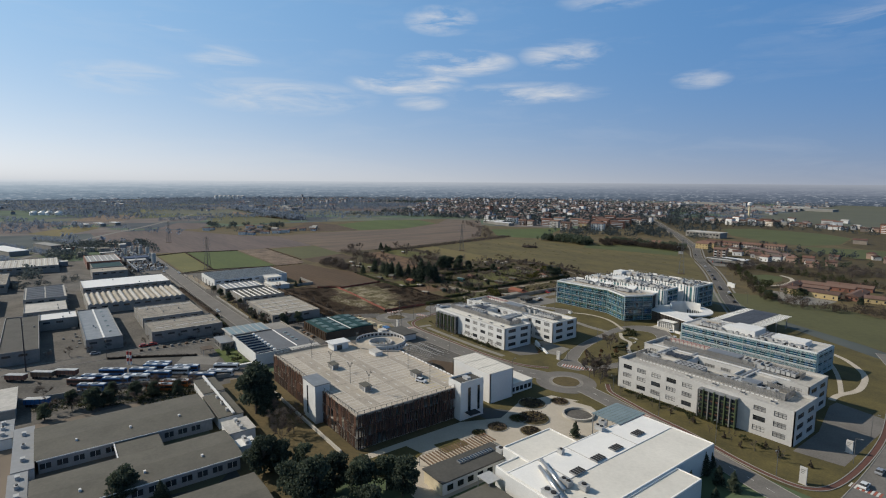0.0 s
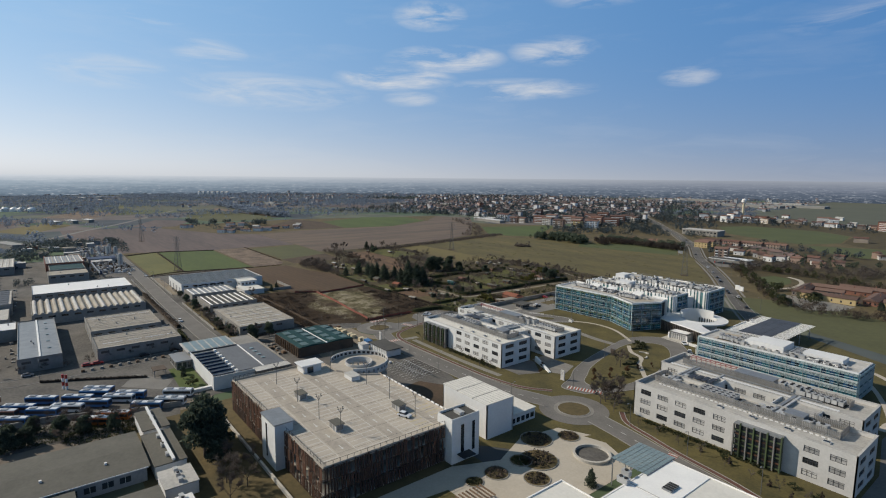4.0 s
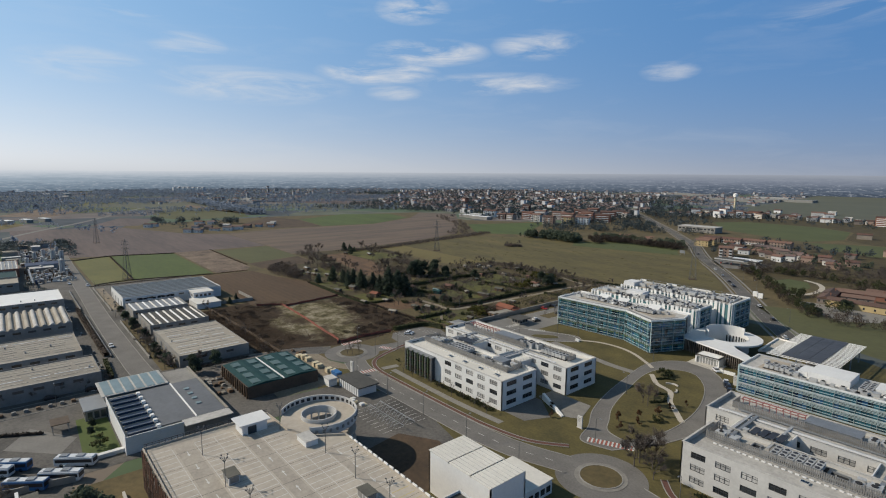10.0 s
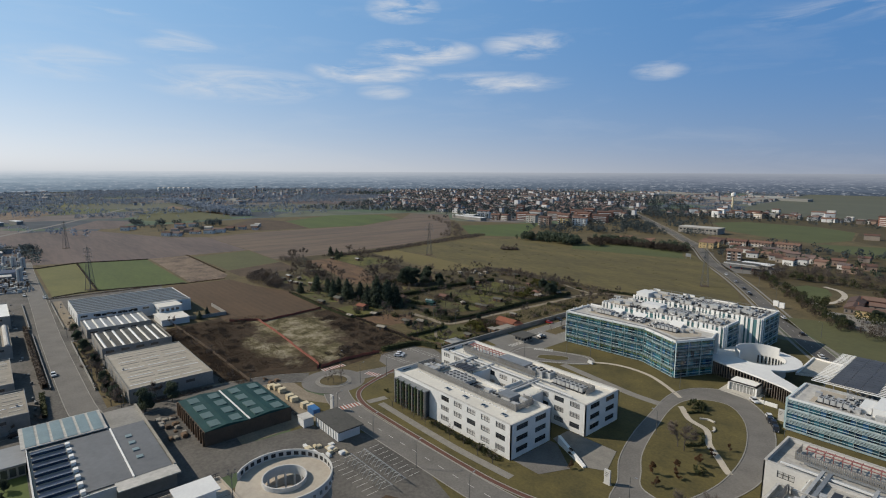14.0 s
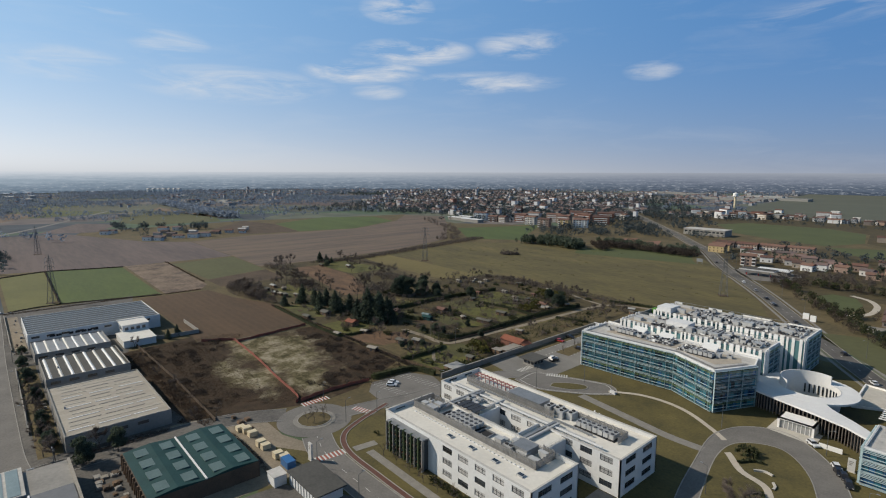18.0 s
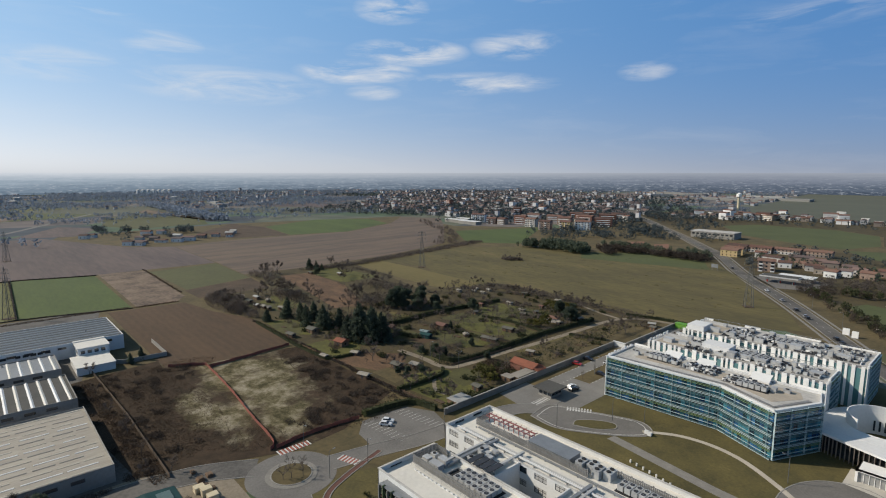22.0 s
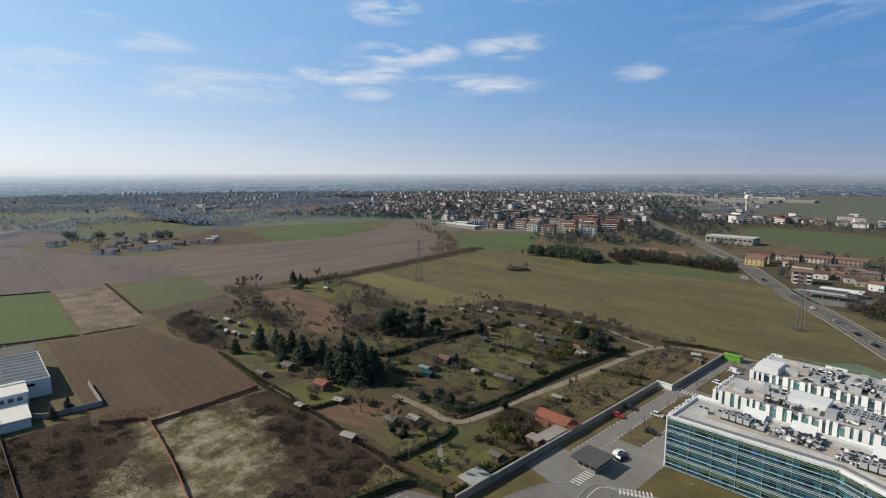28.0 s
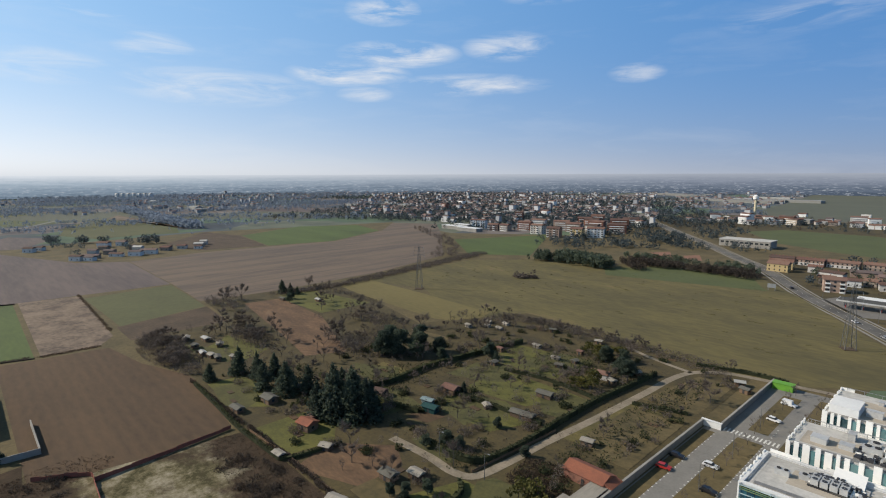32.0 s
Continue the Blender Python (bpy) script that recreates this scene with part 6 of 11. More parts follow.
# blue-banded office with a solar pergola behind
bl = thing("office_building", -110, 274, 0, "teal-banded glass office with pale roof plant", "office building", "glass offices")
BH = 10.9
# solid near-black fill in place of shaded rooms
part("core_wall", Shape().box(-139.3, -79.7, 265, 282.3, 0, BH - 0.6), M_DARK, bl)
part("roof", Shape().box(-139.6, -79.4, 264.6, 282.6, BH - 0.6, BH - 0.35), M_ROOFGREY, bl)
glass_front(bl, -140, 264.3, -79, 264.3, 0.3, BH, 3, rr, False)
glass_front(bl, -79, 264.3, -79, 283, 0.3, BH, 3, rr, False)
glass_front(bl, -140, 283, -140, 264.3, 0.3, BH, 3, rr, False)
blade_rank(bl, -79, 283, -140, 283, 0.2, BH, rr, 8)
part("parapet", ribbon([(-139.7, 264.6), (-79.3, 264.6), (-79.3, 282.7), (-139.7, 282.7)], 0.6, BH + 0.3, 0.9, close=True), M_UNIT, bl)
part("plant_room", Shape().box(-119, -106.5, 269, 281, BH - 0.35, BH + 2.4), M_CLAD, bl)
part("plant_room", Shape().box(-122.5, -119.4, 270, 278, BH - 0.35, BH + 1.6), M_CLAD, bl)
part("roof_paving", Shape().box(-135, -128, 267.5, 281.5, BH - 0.35, BH - 0.3), M_ROOFTAN, bl)
plant_field(bl, -127.5, -123, 267, 281.5, BH - 0.34, 304, 40)
plant_field(bl, -98, -84, 265.6, 270.5, BH - 0.34, 305, 44)
railing(bl, [(-138.5, 266), (-138.5, 281.5), (-124, 281.5)], BH - 0.35, 1.1)
fan_bank(bl, -133, 268.5, BH - 0.3, 5, 2, 1.7)
fan_bank(bl, -104, 268, BH - 0.35, 2, 5, 2.0)
part("plant_room", Shape().box(-100, -86, 271, 279, BH - 0.35, BH + 1.6), M_CLAD, bl)
for i in range(18):
    roof_unit(bl, -134 + i * 2.9, (274.5 if i < 4 else 266.4 if -122 < -134 + i * 2.9 < -100 else 268.5) + rr.uniform(-0.4, 0.6), BH - 0.35, rr.uniform(1.2, 2.4), rr.uniform(1.2, 2), rr.uniform(0.8, 1.5), i % 2)
pv = thing("solar_pergola", -128, 320, 0, "white slatted pergola carrying dark solar panels", "pergola")
for x in (-138, -131, -124, -118.6):
    for y in (299, 313, 327, 341):
        part("post", Shape().box(x - 0.2, x + 0.2, y - 0.2, y + 0.2, 0, 7.6), M_GREYMETAL, pv)
    part("beam", Shape().box(x - 0.2, x + 0.2, 298, 343, 7.2, 7.6), M_GREYMETAL, pv)
for i in range(24):
    y = 297.5 + i * 1.9
    part("slat", Shape().box(-142, -116.5, y, y + 0.5, 7.6, 7.8), M_WHITEFIN, pv)
for i in range(14):
    for j in range(3):
        part("solar_panel", Shape().box(-137 + j * 4.7, -132.4 + j * 4.7, 299.5 + i * 3.0, 302.4 + i * 3.0, 7.85, 7.95), M_SOLAR, pv)

# small gatehouse, sign pillars, bollard wall
kiosk = thing("gatehouse", -257, 270, 0, "small gatehouse with an overhanging grey roof", "kiosk")
part("wall", Shape().box(-260.5, -254.5, 266.5, 273, 0, 2.9), M_PRECAST, kiosk)
part("roof", Shape().box(-262, -253, 265, 274.5, 2.9, 3.3), M_DARKROOF, kiosk)
for i in range(3):
    part("window", Shape().box(-254.5, -254.42, 267 + 2 * i, 268.6 + 2 * i, 1.0, 2.3), M_PANE, kiosk)
    part("window", Shape().box(-260 + 2 * i, -258.6 + 2 * i, 266.42, 266.5, 1.0, 2.3), M_PANE, kiosk)
for x, y, h in ((-161, 191.5, 4.2), (-143, 270, 4.0), (-50, 165.5, 5.0), (-48, 197, 4.2), (-250, 157.5, 5.5)):
    p = thing("sign_pillar", x, y, 0, "pale grey upright sign pillar with plain bars", "sign", "sign pillars")
    part("panel", Shape().box(x - 0.9, x + 0.9, y - 0.25, y + 0.25, 0.15, h), M_WHITE2, p)
    part("plinth", Shape().box(x - 1.1, x + 1.1, y - 0.4, y + 0.4, 0.03, 0.15), M_CONC, p)
    for k in range(3):
        part("sign_bar", Shape().box(x - 0.6, x + 0.5 - 0.2 * k, y - 0.27, y - 0.25, h - 0.9 - 0.5 * k, h - 0.65 - 0.5 * k), M_LOUVRE, p)
single("sign_board", Shape().box(-153, -147, 279.4, 279.8, 0.1, 1.5), M_WHITEFIN, "long white sign board on the lawn", "sign")

# ---- car park, halls and warehouses ----
cp = thing("parking_garage", -177, 96, 0, "multi-storey car park clad in rust-brown slats", "parking garage")
DZ = 11.0
deck_poly = [(-213.4, 73.8), (-140.8, 73.8), (-140.8, 118.8), (-187, 118.8), (-192, 111.5), (-200, 107.6), (-213.4, 107)]
for z in (0.1, 3.7, 7.3):
    part("deck", Shape().prism(deck_poly, z, z + 0.35), M_CONC, cp)
part("roof_deck", Shape().prism(deck_poly, DZ - 0.5, DZ), M_DECK, cp, "pale concrete roof deck with stall lines")
for x in range(-210, -141, 8):
    for y in (76, 88, 100, 112):
        if y < 106 or x > -186:
            part("column", Shape().box(x - 0.3, x + 0.3, y - 0.3, y + 0.3, 0.4, DZ - 0.5), M_CONC, cp)
# near-black block between the decks paints the garage's inner shade
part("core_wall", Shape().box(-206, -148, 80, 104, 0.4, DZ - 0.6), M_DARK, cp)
part("kerb_wall", ribbon([(x, y) for x, y in deck_poly], 0.35, DZ + 0.55, 0.6, close=True), M_DECK, cp)
SL = [Shape().box(-w / 2, w / 2, -0.06, 0.06, 0, h).mesh("slat", M_SLAT) for w, h in ((0.42, 3.3), (0.55, 3.9), (0.35, 2.9), (0.6, 3.4))]
rr = random.Random(21)
rest = Shape()
n_slat = 0
for tier in (0, 1, 2):
    zt = 0.5 + 3.6 * tier
    x = -213
    while x < -141:
        if not (-176.5 < x < -165) and rr.random() < 0.93:
            if tier and n_slat < 190:
                piece("slat", SL[rr.randrange(4)], cp, x, 73.35, zt + rr.uniform(-0.2, 0.5))
                n_slat += 1
            else:
                w = rr.uniform(0.17, 0.3)
                rest.box(x - w, x + w, 73.29, 73.41, zt, zt + rr.uniform(2.9, 3.9))
        x += rr.uniform(0.6, 0.95)
    y = 74
    while y < 112:
        if rr.random() < 0.9:
            w = rr.uniform(0.17, 0.3)
            rest.box(-140.4, -140.28, y - w, y + w, zt, zt + rr.uniform(2.9, 3.9))
        y += rr.uniform(0.6, 0.95)
    x = -205
    while x < -141:
        if x > -185:
            rest.box(x - 0.2, x + 0.2, 119.2, 119.3, zt, zt + rr.uniform(2.9, 3.6))
        x += rr.uniform(0.7, 1.1)
    y = 74
    while y < 106:
        rest.box(-213.9, -213.8, y - 0.2, y + 0.2, zt, zt + rr.uniform(2.9, 3.8))
        y += rr.uniform(0.7, 1.1)
part("slats", rest, M_SLAT, cp, kind="stuff")
for z in (3.9, 7.5, 11.0):
    part("rail", Shape().box(-213.6, -140.6, 73.42, 73.5, z, z + 0.12), M_FRAME, cp)
    part("rail", Shape().box(-140.56, -140.44, 73.6, 112.4, z, z + 0.12), M_FRAME, cp)
# guard posts along the edges of the deck
GP = Shape().box(-0.05, 0.05, -0.05, 0.05, 0, 1.0).mesh("guard_post", M_FRAME)
for i in range(37):
    piece("guard_post", GP, cp, -212.6 + 2 * i, 73.9, DZ + 0.5)
for i in range(20):
    piece("guard_post", GP, cp, -140.9, 74.5 + 2 * i, DZ + 0.5)
for i in range(22):
    piece("guard_post", GP, cp, -213.3, 74.6 + 1.5 * i, DZ + 0.5)
part("handrail", Shape().box(-213.36, -213.24, 74, 107, DZ + 1.42, DZ + 1.54), M_FRAME, cp)
part("handrail", Shape().box(-213.34, -213.26, 74, 107, DZ + 0.95, DZ + 1.03), M_FRAME, cp)
part("handrail", Shape().box(-213.4, -140.8, 73.86, 73.94, DZ + 1.45, DZ + 1.52), M_FRAME, cp)
part("handrail", Shape().box(-140.94, -140.86, 74, 112.4, DZ + 1.45, DZ + 1.52), M_FRAME, cp)
for i in range(18):
    part("dashed_barrier", Shape().box(-184.5 + 2.4 * i, -182.9 + 2.4 * i, 118.5, 118.75, DZ + 0.5, DZ + 0.95), M_WHITEFIN, cp)
LINE = Shape().box(-0.085, 0.085, -2.45, 2.45, 0, 0.008).mesh("stall_line", M_PAINT)
YLINE = Shape().box(-0.085, 0.085, -2.4, 2.4, 0, 0.008).mesh("stall_line", M_YPAINT)
for j, y in enumerate((77.0, 87.8, 92.6, 103.0, 107.8, 115.6)):
    for i in range(27):
        x = -209 + 2.5 * i
        if y > 105 and x < -186 or -177 < x < -165 and y < 80 or x > -147 and y > 110:
            continue
        piece("stall_line", YLINE if (x > -158 and j > 3) else LINE, cp, x, y, DZ + 0.002)
for y in (79.6, 85.2, 90.2, 95.2, 100.4, 105.4, 110.4):
    part("lane_line", Shape().box(-209 if y < 105 else -184, -144, y - 0.05, y + 0.05, DZ + 0.002, DZ + 0.01), M_PAINT, cp)
for y0, y1 in ((80.2, 84.6), (95.8, 99.8), (110.8, 113.0)):
    part("lane_strip", Shape().box(-210 if y0 < 105 else -184, -144, y0, y1, DZ, DZ + 0.0035), M_DECKLANE, cp, "worn darker driving lane")
for i in range(9):
    x = -205.4 + 7.5 * i
    part("slab_joint", Shape().box(x - 0.05, x + 0.05, 74.2, 106.8 if x < -187 else 118.4, DZ + 0.001, DZ + 0.005), M_DARKROOF, cp)
AR = Shape().face((-1.4, -0.12, 0), (0.4, -0.12, 0), (0.4, 0.12, 0), (-1.4, 0.12, 0)).face((0.4, -0.4, 0), (1.4, 0, 0), (0.4, 0.4, 0)).mesh("arrow", M_PAINT)
for i in range(8):
    for y, t in ((82.4, 0), (97.8, math.pi), (113.0, 0)):
        x = -204 + 8 * i
        if y < 105 or x > -184:
            piece("arrow", AR, cp, x, y, DZ + 0.006, t)
for x, y in ((-185, 87), (-158.5, 86.5), (-158.5, 108)):
    h = part("vent_hut", Shape().box(x - 2.1, x + 2.1, y - 1.3, y + 1.3, DZ, DZ + 1.9), M_WHITE2, cp)
    part("roof", Shape().box(x - 2.3, x + 2.3, y - 1.5, y + 1.5, DZ + 1.9, DZ + 2.05), M_OLIVEROOF, h)
    part("louvre", Shape().box(x + 2.1, x + 2.16, y - 1.0, y + 1.0, DZ + 0.3, DZ + 1.7), M_LOUVRE, h)
    part("louvre", Shape().box(x - 1.9, x - 0.1, y - 1.36, y - 1.3, DZ + 0.3, DZ + 1.7), M_LOUVRE, h)
    part("door", Shape().box(x + 0.3, x + 1.2, y - 1.34, y - 1.3, DZ + 0.05, DZ + 1.8), M_GREYMETAL, h)
h = part("stair_tower", Shape().box(-176, -165.4, 70.8, 76.2, 0, 13.6), M_WHITE, cp, "white stair tower")
part("roof", Shape().box(-176.3, -165.1, 70.5, 76.5, 13.6, 13.9), M_GREYMETAL, h)
part("window", Shape().box(-172.5, -171.5, 70.7, 70.8, 2, 12), M_PANE, h)
h = part("lift_hut", Shape().box(-210, -204.5, 96.5, 103.5, DZ, DZ + 2.8), M_WHITE, cp)
part("roof", Shape().box(-210.8, -204, 95.6, 104.4, DZ + 2.8, DZ + 3.1), M_CLAD, h)
part("door", Shape().box(-204.5, -204.44, 98, 100.4, DZ, DZ + 2.2), M_PANE, h)
h = part("stair_hut", Shape().box(-193, -187.5, 107.2, 110.6, DZ, DZ + 1.5), M_WHITE, cp)
part("roof", Shape().box(-193.2, -187.3, 107, 110.8, DZ + 1.5, DZ + 1.65), M_ROOFGREY, h)
tw = part("stair_tower", Shape().box(-144.5, -137.6, 112.6, 123.2, 0, 13.2), M_WHITE, cp, "white corner stair tower")
part("roof", Shape().box(-144.2, -137.9, 112.9, 122.9, 13.2, 13.3), M_DARKROOF, tw)
part("parapet", ribbon([(-144.35, 112.75), (-137.75, 112.75), (-137.75, 123.05), (-144.35, 123.05)], 0.3, 13.9, 0.7, close=True), M_WHITE, tw)
part("window", Shape().box(-137.6, -137.52, 116, 117.2, 2.5, 11.5), M_PANE, tw)
part("window", Shape().box(-137.6, -137.52, 120.4, 121.4, 2.5, 11.5), M_PANE, tw)
part("entrance", Shape().box(-137.6, -134.4, 114.6, 119.2, 2.6, 2.9), M_DARK, tw)
roof_unit(cp, -141, 118, 13.3, 3, 1.6, 0.8)
# helical ramp
RX, RY = -202.5, 118.5
rp = part("ramp", Shape().ring(RX, RY, 5.2, 11.0, DZ - 0.7, DZ, n=56), M_DECK, cp, "pale concrete helical ramp")
part("outer_parapet", Shape().ring(RX, RY, 10.9, 11.25, DZ - 1.0, DZ + 1.9, -40, 230, 56), M_WHITE2, rp)
part("inner_parapet", Shape().ring(RX, RY, 4.9, 5.25, DZ - 1.2, DZ + 1.1, n=40), M_WHITE2, rp)
part("lower_ramp", Shape().ring(RX, RY, 5.2, 11.0, 6.4, 7.0, n=48), M_DECK, rp)
part("lower_ramp", Shape().ring(RX, RY, 5.2, 11.0, 2.9, 3.4, n=48), M_DECK, rp)
part("well_floor", Shape().ring(RX, RY, 0.01, 5.0, 0.1, 0.3, n=32), M_DARK, rp)
for i in range(14):
    a = math.tau * i / 14
    part("column", Shape().box(RX + 5.0 * math.cos(a) - 0.2, RX + 5.0 * math.cos(a) + 0.2, RY + 5.0 * math.sin(a) - 0.2, RY + 5.0 * math.sin(a) + 0.2, 0.1, DZ - 1), M_WHITE, rp)
for i in range(26):
    a = radians(-30 + i * 10)
    # dark plates on both parapet faces paint openings, the wall is not cut
    part("opening", Shape().box(RX + 11.27 * math.cos(a) - 0.28, RX + 11.27 * math.cos(a) + 0.28, RY + 11.27 * math.sin(a) - 0.28, RY + 11.27 * math.sin(a) + 0.28, DZ + 0.1, DZ + 0.9), M_LOUVRE, rp)
    part("opening", Shape().ring(RX, RY, 10.86, 10.915, DZ + 0.4, DZ + 1.4, -33 + 10 * i, -27 + 10 * i, 3), M_DARK, rp)

lampA = thing("deck_lamp", -201, 85, DZ, "tall lamp post with branching arms on the deck", "lamp post", "deck lamps")
part("pole", Shape().tube((-201, 85, DZ), (-201, 85, DZ + 7.5), 0.11, 0.07), M_STEEL, lampA)
for k in range(4):
    a = math.tau * k / 4 + 0.4
    arm = part("arm", Shape().tube((-201, 85, DZ + 6.0), (-201 + 1.0 * math.cos(a), 85 + 1.0 * math.sin(a), DZ + 7.6), 0.05), M_STEEL, lampA)
    part("lamp_head", Shape().box(-201 + 1.0 * math.cos(a) - 0.2, -201 + 1.0 * math.cos(a) + 0.2, 85 + 1.0 * math.sin(a) - 0.15, 85 + 1.0 * math.sin(a) + 0.15, DZ + 7.55, DZ + 7.68), M_FRAME, arm)
for x, y in ((-183, 85), (-167, 85), (-155, 86), (-167, 110), (-151, 109), (-201.5, 106), (-182, 110)):
    copy_thing(lampA, pose(x, y, DZ))

# white hall beside the garage
wh = thing("white_hall", -153, 140, 0, "plain white windowless hall with ribbed roof", "hall")
wing(wh, -165, -142.5, 131, 143, 11.6, mat=M_CLAD, roof=M_CLAD, coping=False)
for a, b in ((-165.1, -157.5), (-157.1, -149.6), (-149.2, -142.4)):
    part("roof_field", Shape().box(a, b, 130.9, 143.1, 11.6, 11.8), M_ROOFPALE, wh)
for a in (-157.5, -149.6):
    part("roof_joint", Shape().box(a, a + 0.4, 131, 143, 11.3, 11.62), M_DARK, wh)
for i in range(9):
    part("roof_rib", Shape().box(-165, -142.5, 131.5 + 1.35 * i, 131.62 + 1.35 * i, 11.8, 11.86), M_ROOFGREY, wh)
part("lean_to", Shape().box(-158, -144, 143, 155.5, 0, 3.9), M_WHITE, wh)
part("lean_roof", Shape().prism([(-158.2, 143), (-143.8, 143), (-143.8, 155.8), (-158.2, 155.8)], 3.9, 4.15), M_ROOFPALE, wh)
part("link_wall", Shape().box(-147, -143.2, 131.2, 143, 0, 3.9), M_WHITE, wh)
for i in range(5):
    part("window", Shape().box(-144, -143.94, 144 + 2.3 * i, 145.6 + 2.3 * i, 0.9, 2.6), M_PANE, wh)

# canteen with white roofs
cn = thing("canteen_building", -84, 120, 0, "low wide building with bright white roofs", "canteen")
for x0, x1, y0, y1, h, m in ((-94, -69, 92.5, 153, 8.0, M_ROOFPALE), (-106, -94.1, 103, 123, 7.0, M_ROOFPALE), (-99.5, -94.1, 94, 102.9, 7.0, M_ROOFPALE), (-68.9, -62, 80, 132, 7.6, M_ROOFPALE), (-82, -69.1, 50, 92.4, 7.0, M_ROOFPALE)):
    part("wall", Shape().box(x0, x1, y0, y1, 0, h - 0.5), M_WHITE, cn)
    part("roof", Shape().box(x0 + 0.2, x1 - 0.2, y0 + 0.2, y1 - 0.2, h - 0.5, h - 0.3), m, cn, "white roof membrane")
    part("parapet", ribbon([(x0 + 0.2, y0 + 0.2), (x1 - 0.2, y0 + 0.2), (x1 - 0.2, y1 - 0.2), (x0 + 0.2, y1 - 0.2)], 0.4, h, 0.5, close=True), M_WHITEFIN, cn)
part("roof", Shape().box(-93.5, -82.2, 93.2, 152.4, 7.72, 7.9), M_WHITEFIN, cn, "brighter white roof field")
for y in (104, 116, 134):
    part("roof_seam", Shape().box(-93.4, -82.3, y - 0.12, y + 0.12, 7.9, 7.98), M_ROOFGREY, cn)
for x, y in ((-86, 140), (-84.5, 127), (-84, 118), (-83, 108), (-73, 98)):
    v = part("roof_vent", Shape().box(x - 1.2, x + 1.2, y - 2.0, y + 2.0, 7.9, 8.35), M_GREYMETAL, cn)
    for k in range(4):
        part("vent_flap", Shape().box(x - 1.1, x + 1.1, y - 1.8 + k, y - 1.2 + k, 8.35, 8.5), M_DARK, v)
for i, (a, b) in enumerate((((-92, 104, 8.6), (-79, 98, 8.6)), ((-90, 101, 8.6), (-77, 95, 8.6)))):
    d = part("duct", Shape().tube(a, b, 0.55, n=10), M_DUCT, cn, "bright round ventilation duct", smooth=True)
    part("duct_foot", Shape().box(a[0] + 3, a[0] + 3.3, a[1] - 1.7, a[1] - 1.4, 7.9, 8.2), M_GREYMETAL, d)
for x, y, w, d in ((-81, 101, 3, 2), (-77, 103, 2.4, 1.8), (-80, 94, 4, 2.4), (-92, 112, 1.6, 1.2), (-96, 136.5, 2.2, 1.4), (-94.6, 133, 2.8, 1.6)):
    roof_unit(cn, x, y, 7.9, w, d, 1.3, 1)
part("terrace_wall", Shape().box(-96, -94.1, 122, 153, 0, 6.0), M_PRECAST, cn)
pg = thing("glazed_pergola", -98, 147, 0, "steel pergola with grey-green glass panels", "pergola")
for x in (-103, -97.5, -92.6):
    for y in (141, 147.5, 154):
        part("post", Shape().box(x - 0.12, x + 0.12, y - 0.12, y + 0.12, 0, 7.9), M_GREYMETAL, pg)
for i in range(9):
    part("beam", Shape().box(-103.4 + 1.35 * i, -103.25 + 1.35 * i, 140.4, 154.4, 7.9, 8.1), M_GREYMETAL, pg)
GPN = Shape().box(-0.58, 0.58, -0.65, 0.65, 0, 0.05).mesh("glass_panel", M_SKYLIGHT)
for i in range(8):
    for j in range(10):
        piece("glass_panel", GPN, pg, -102.65 + 1.35 * i, 141.2 + 1.4 * j, 8.12)

dk = thing("low_annexe", -110, 94, 0, "low dark-roofed annexe with rooflight strip", "building")
part("wall", Shape().box(-114, -105.4, 80.5, 105.5, 0, 3.6), M_WHITE, dk)
part("roof", Shape().box(-114.4, -105, 80, 106, 3.6, 4.0), M_DARKROOF, dk)
part("end_wall", Shape().box(-113.6, -105.6, 80.2, 80.5, 0.05, 3.5), M_CREAM, dk)
rl = part("rooflight", Shape().box(-111.5, -109.8, 90, 103, 4.0, 4.4), M_GREYMETAL, dk)
for i in range(13):
    part("glazing", Shape().box(-111.4, -109.9, 90.15 + i, 90.85 + i, 4.4, 4.45), M_PANE, rl)
for i in range(6):
    part("window", Shape().box(-105.4, -105.32, 82 + 3.6 * i, 84 + 3.6 * i, 1.0, 2.6), M_PANE, dk)
sk_ = thing("low_annexe", -91, 82, 0, "low shed with a dark flat roof", "building")
part("wall", Shape().box(-98, -83, 70, 90.5, 0, 3.6), M_PRECAST, sk_)
part("roof", Shape().box(-98.3, -82.7, 69.7, 90.8, 3.6, 4.0), M_OLIVEROOF, sk_)
pc_ = thing("porch_canopy", -99, 91, 0, "small pale ribbed porch canopy", "canopy")
part("roof", Shape().box(-101.2, -96.4, 88.8, 93.2, 4.8, 5.0), M_UNIT, pc_)
for x in (-101, -96.6):
    part("post", Shape().box(x - 0.1, x + 0.1, 89, 89.2, 0, 4.8), M_GREYMETAL, pc_)
roof_unit(dk, -108, 104, 4.0, 2.4, 1.8, 1.3, 1)
pgl = thing("timber_pergola", -119, 96, 0, "long open pergola of thin slats", "pergola")
for i in range(22):
    part("slat", Shape().box(-122, -116, 84 + 1.2 * i, 84.4 + 1.2 * i, 2.65, 2.9), M_WOOD, pgl)
for y in (84.2, 92, 100, 108.6):
    for x in (-121.8, -116.2):
        part("post", Shape().box(x - 0.08, x + 0.08, y - 0.08, y + 0.08, 0.07, 2.7), M_GREYMETAL, pgl)

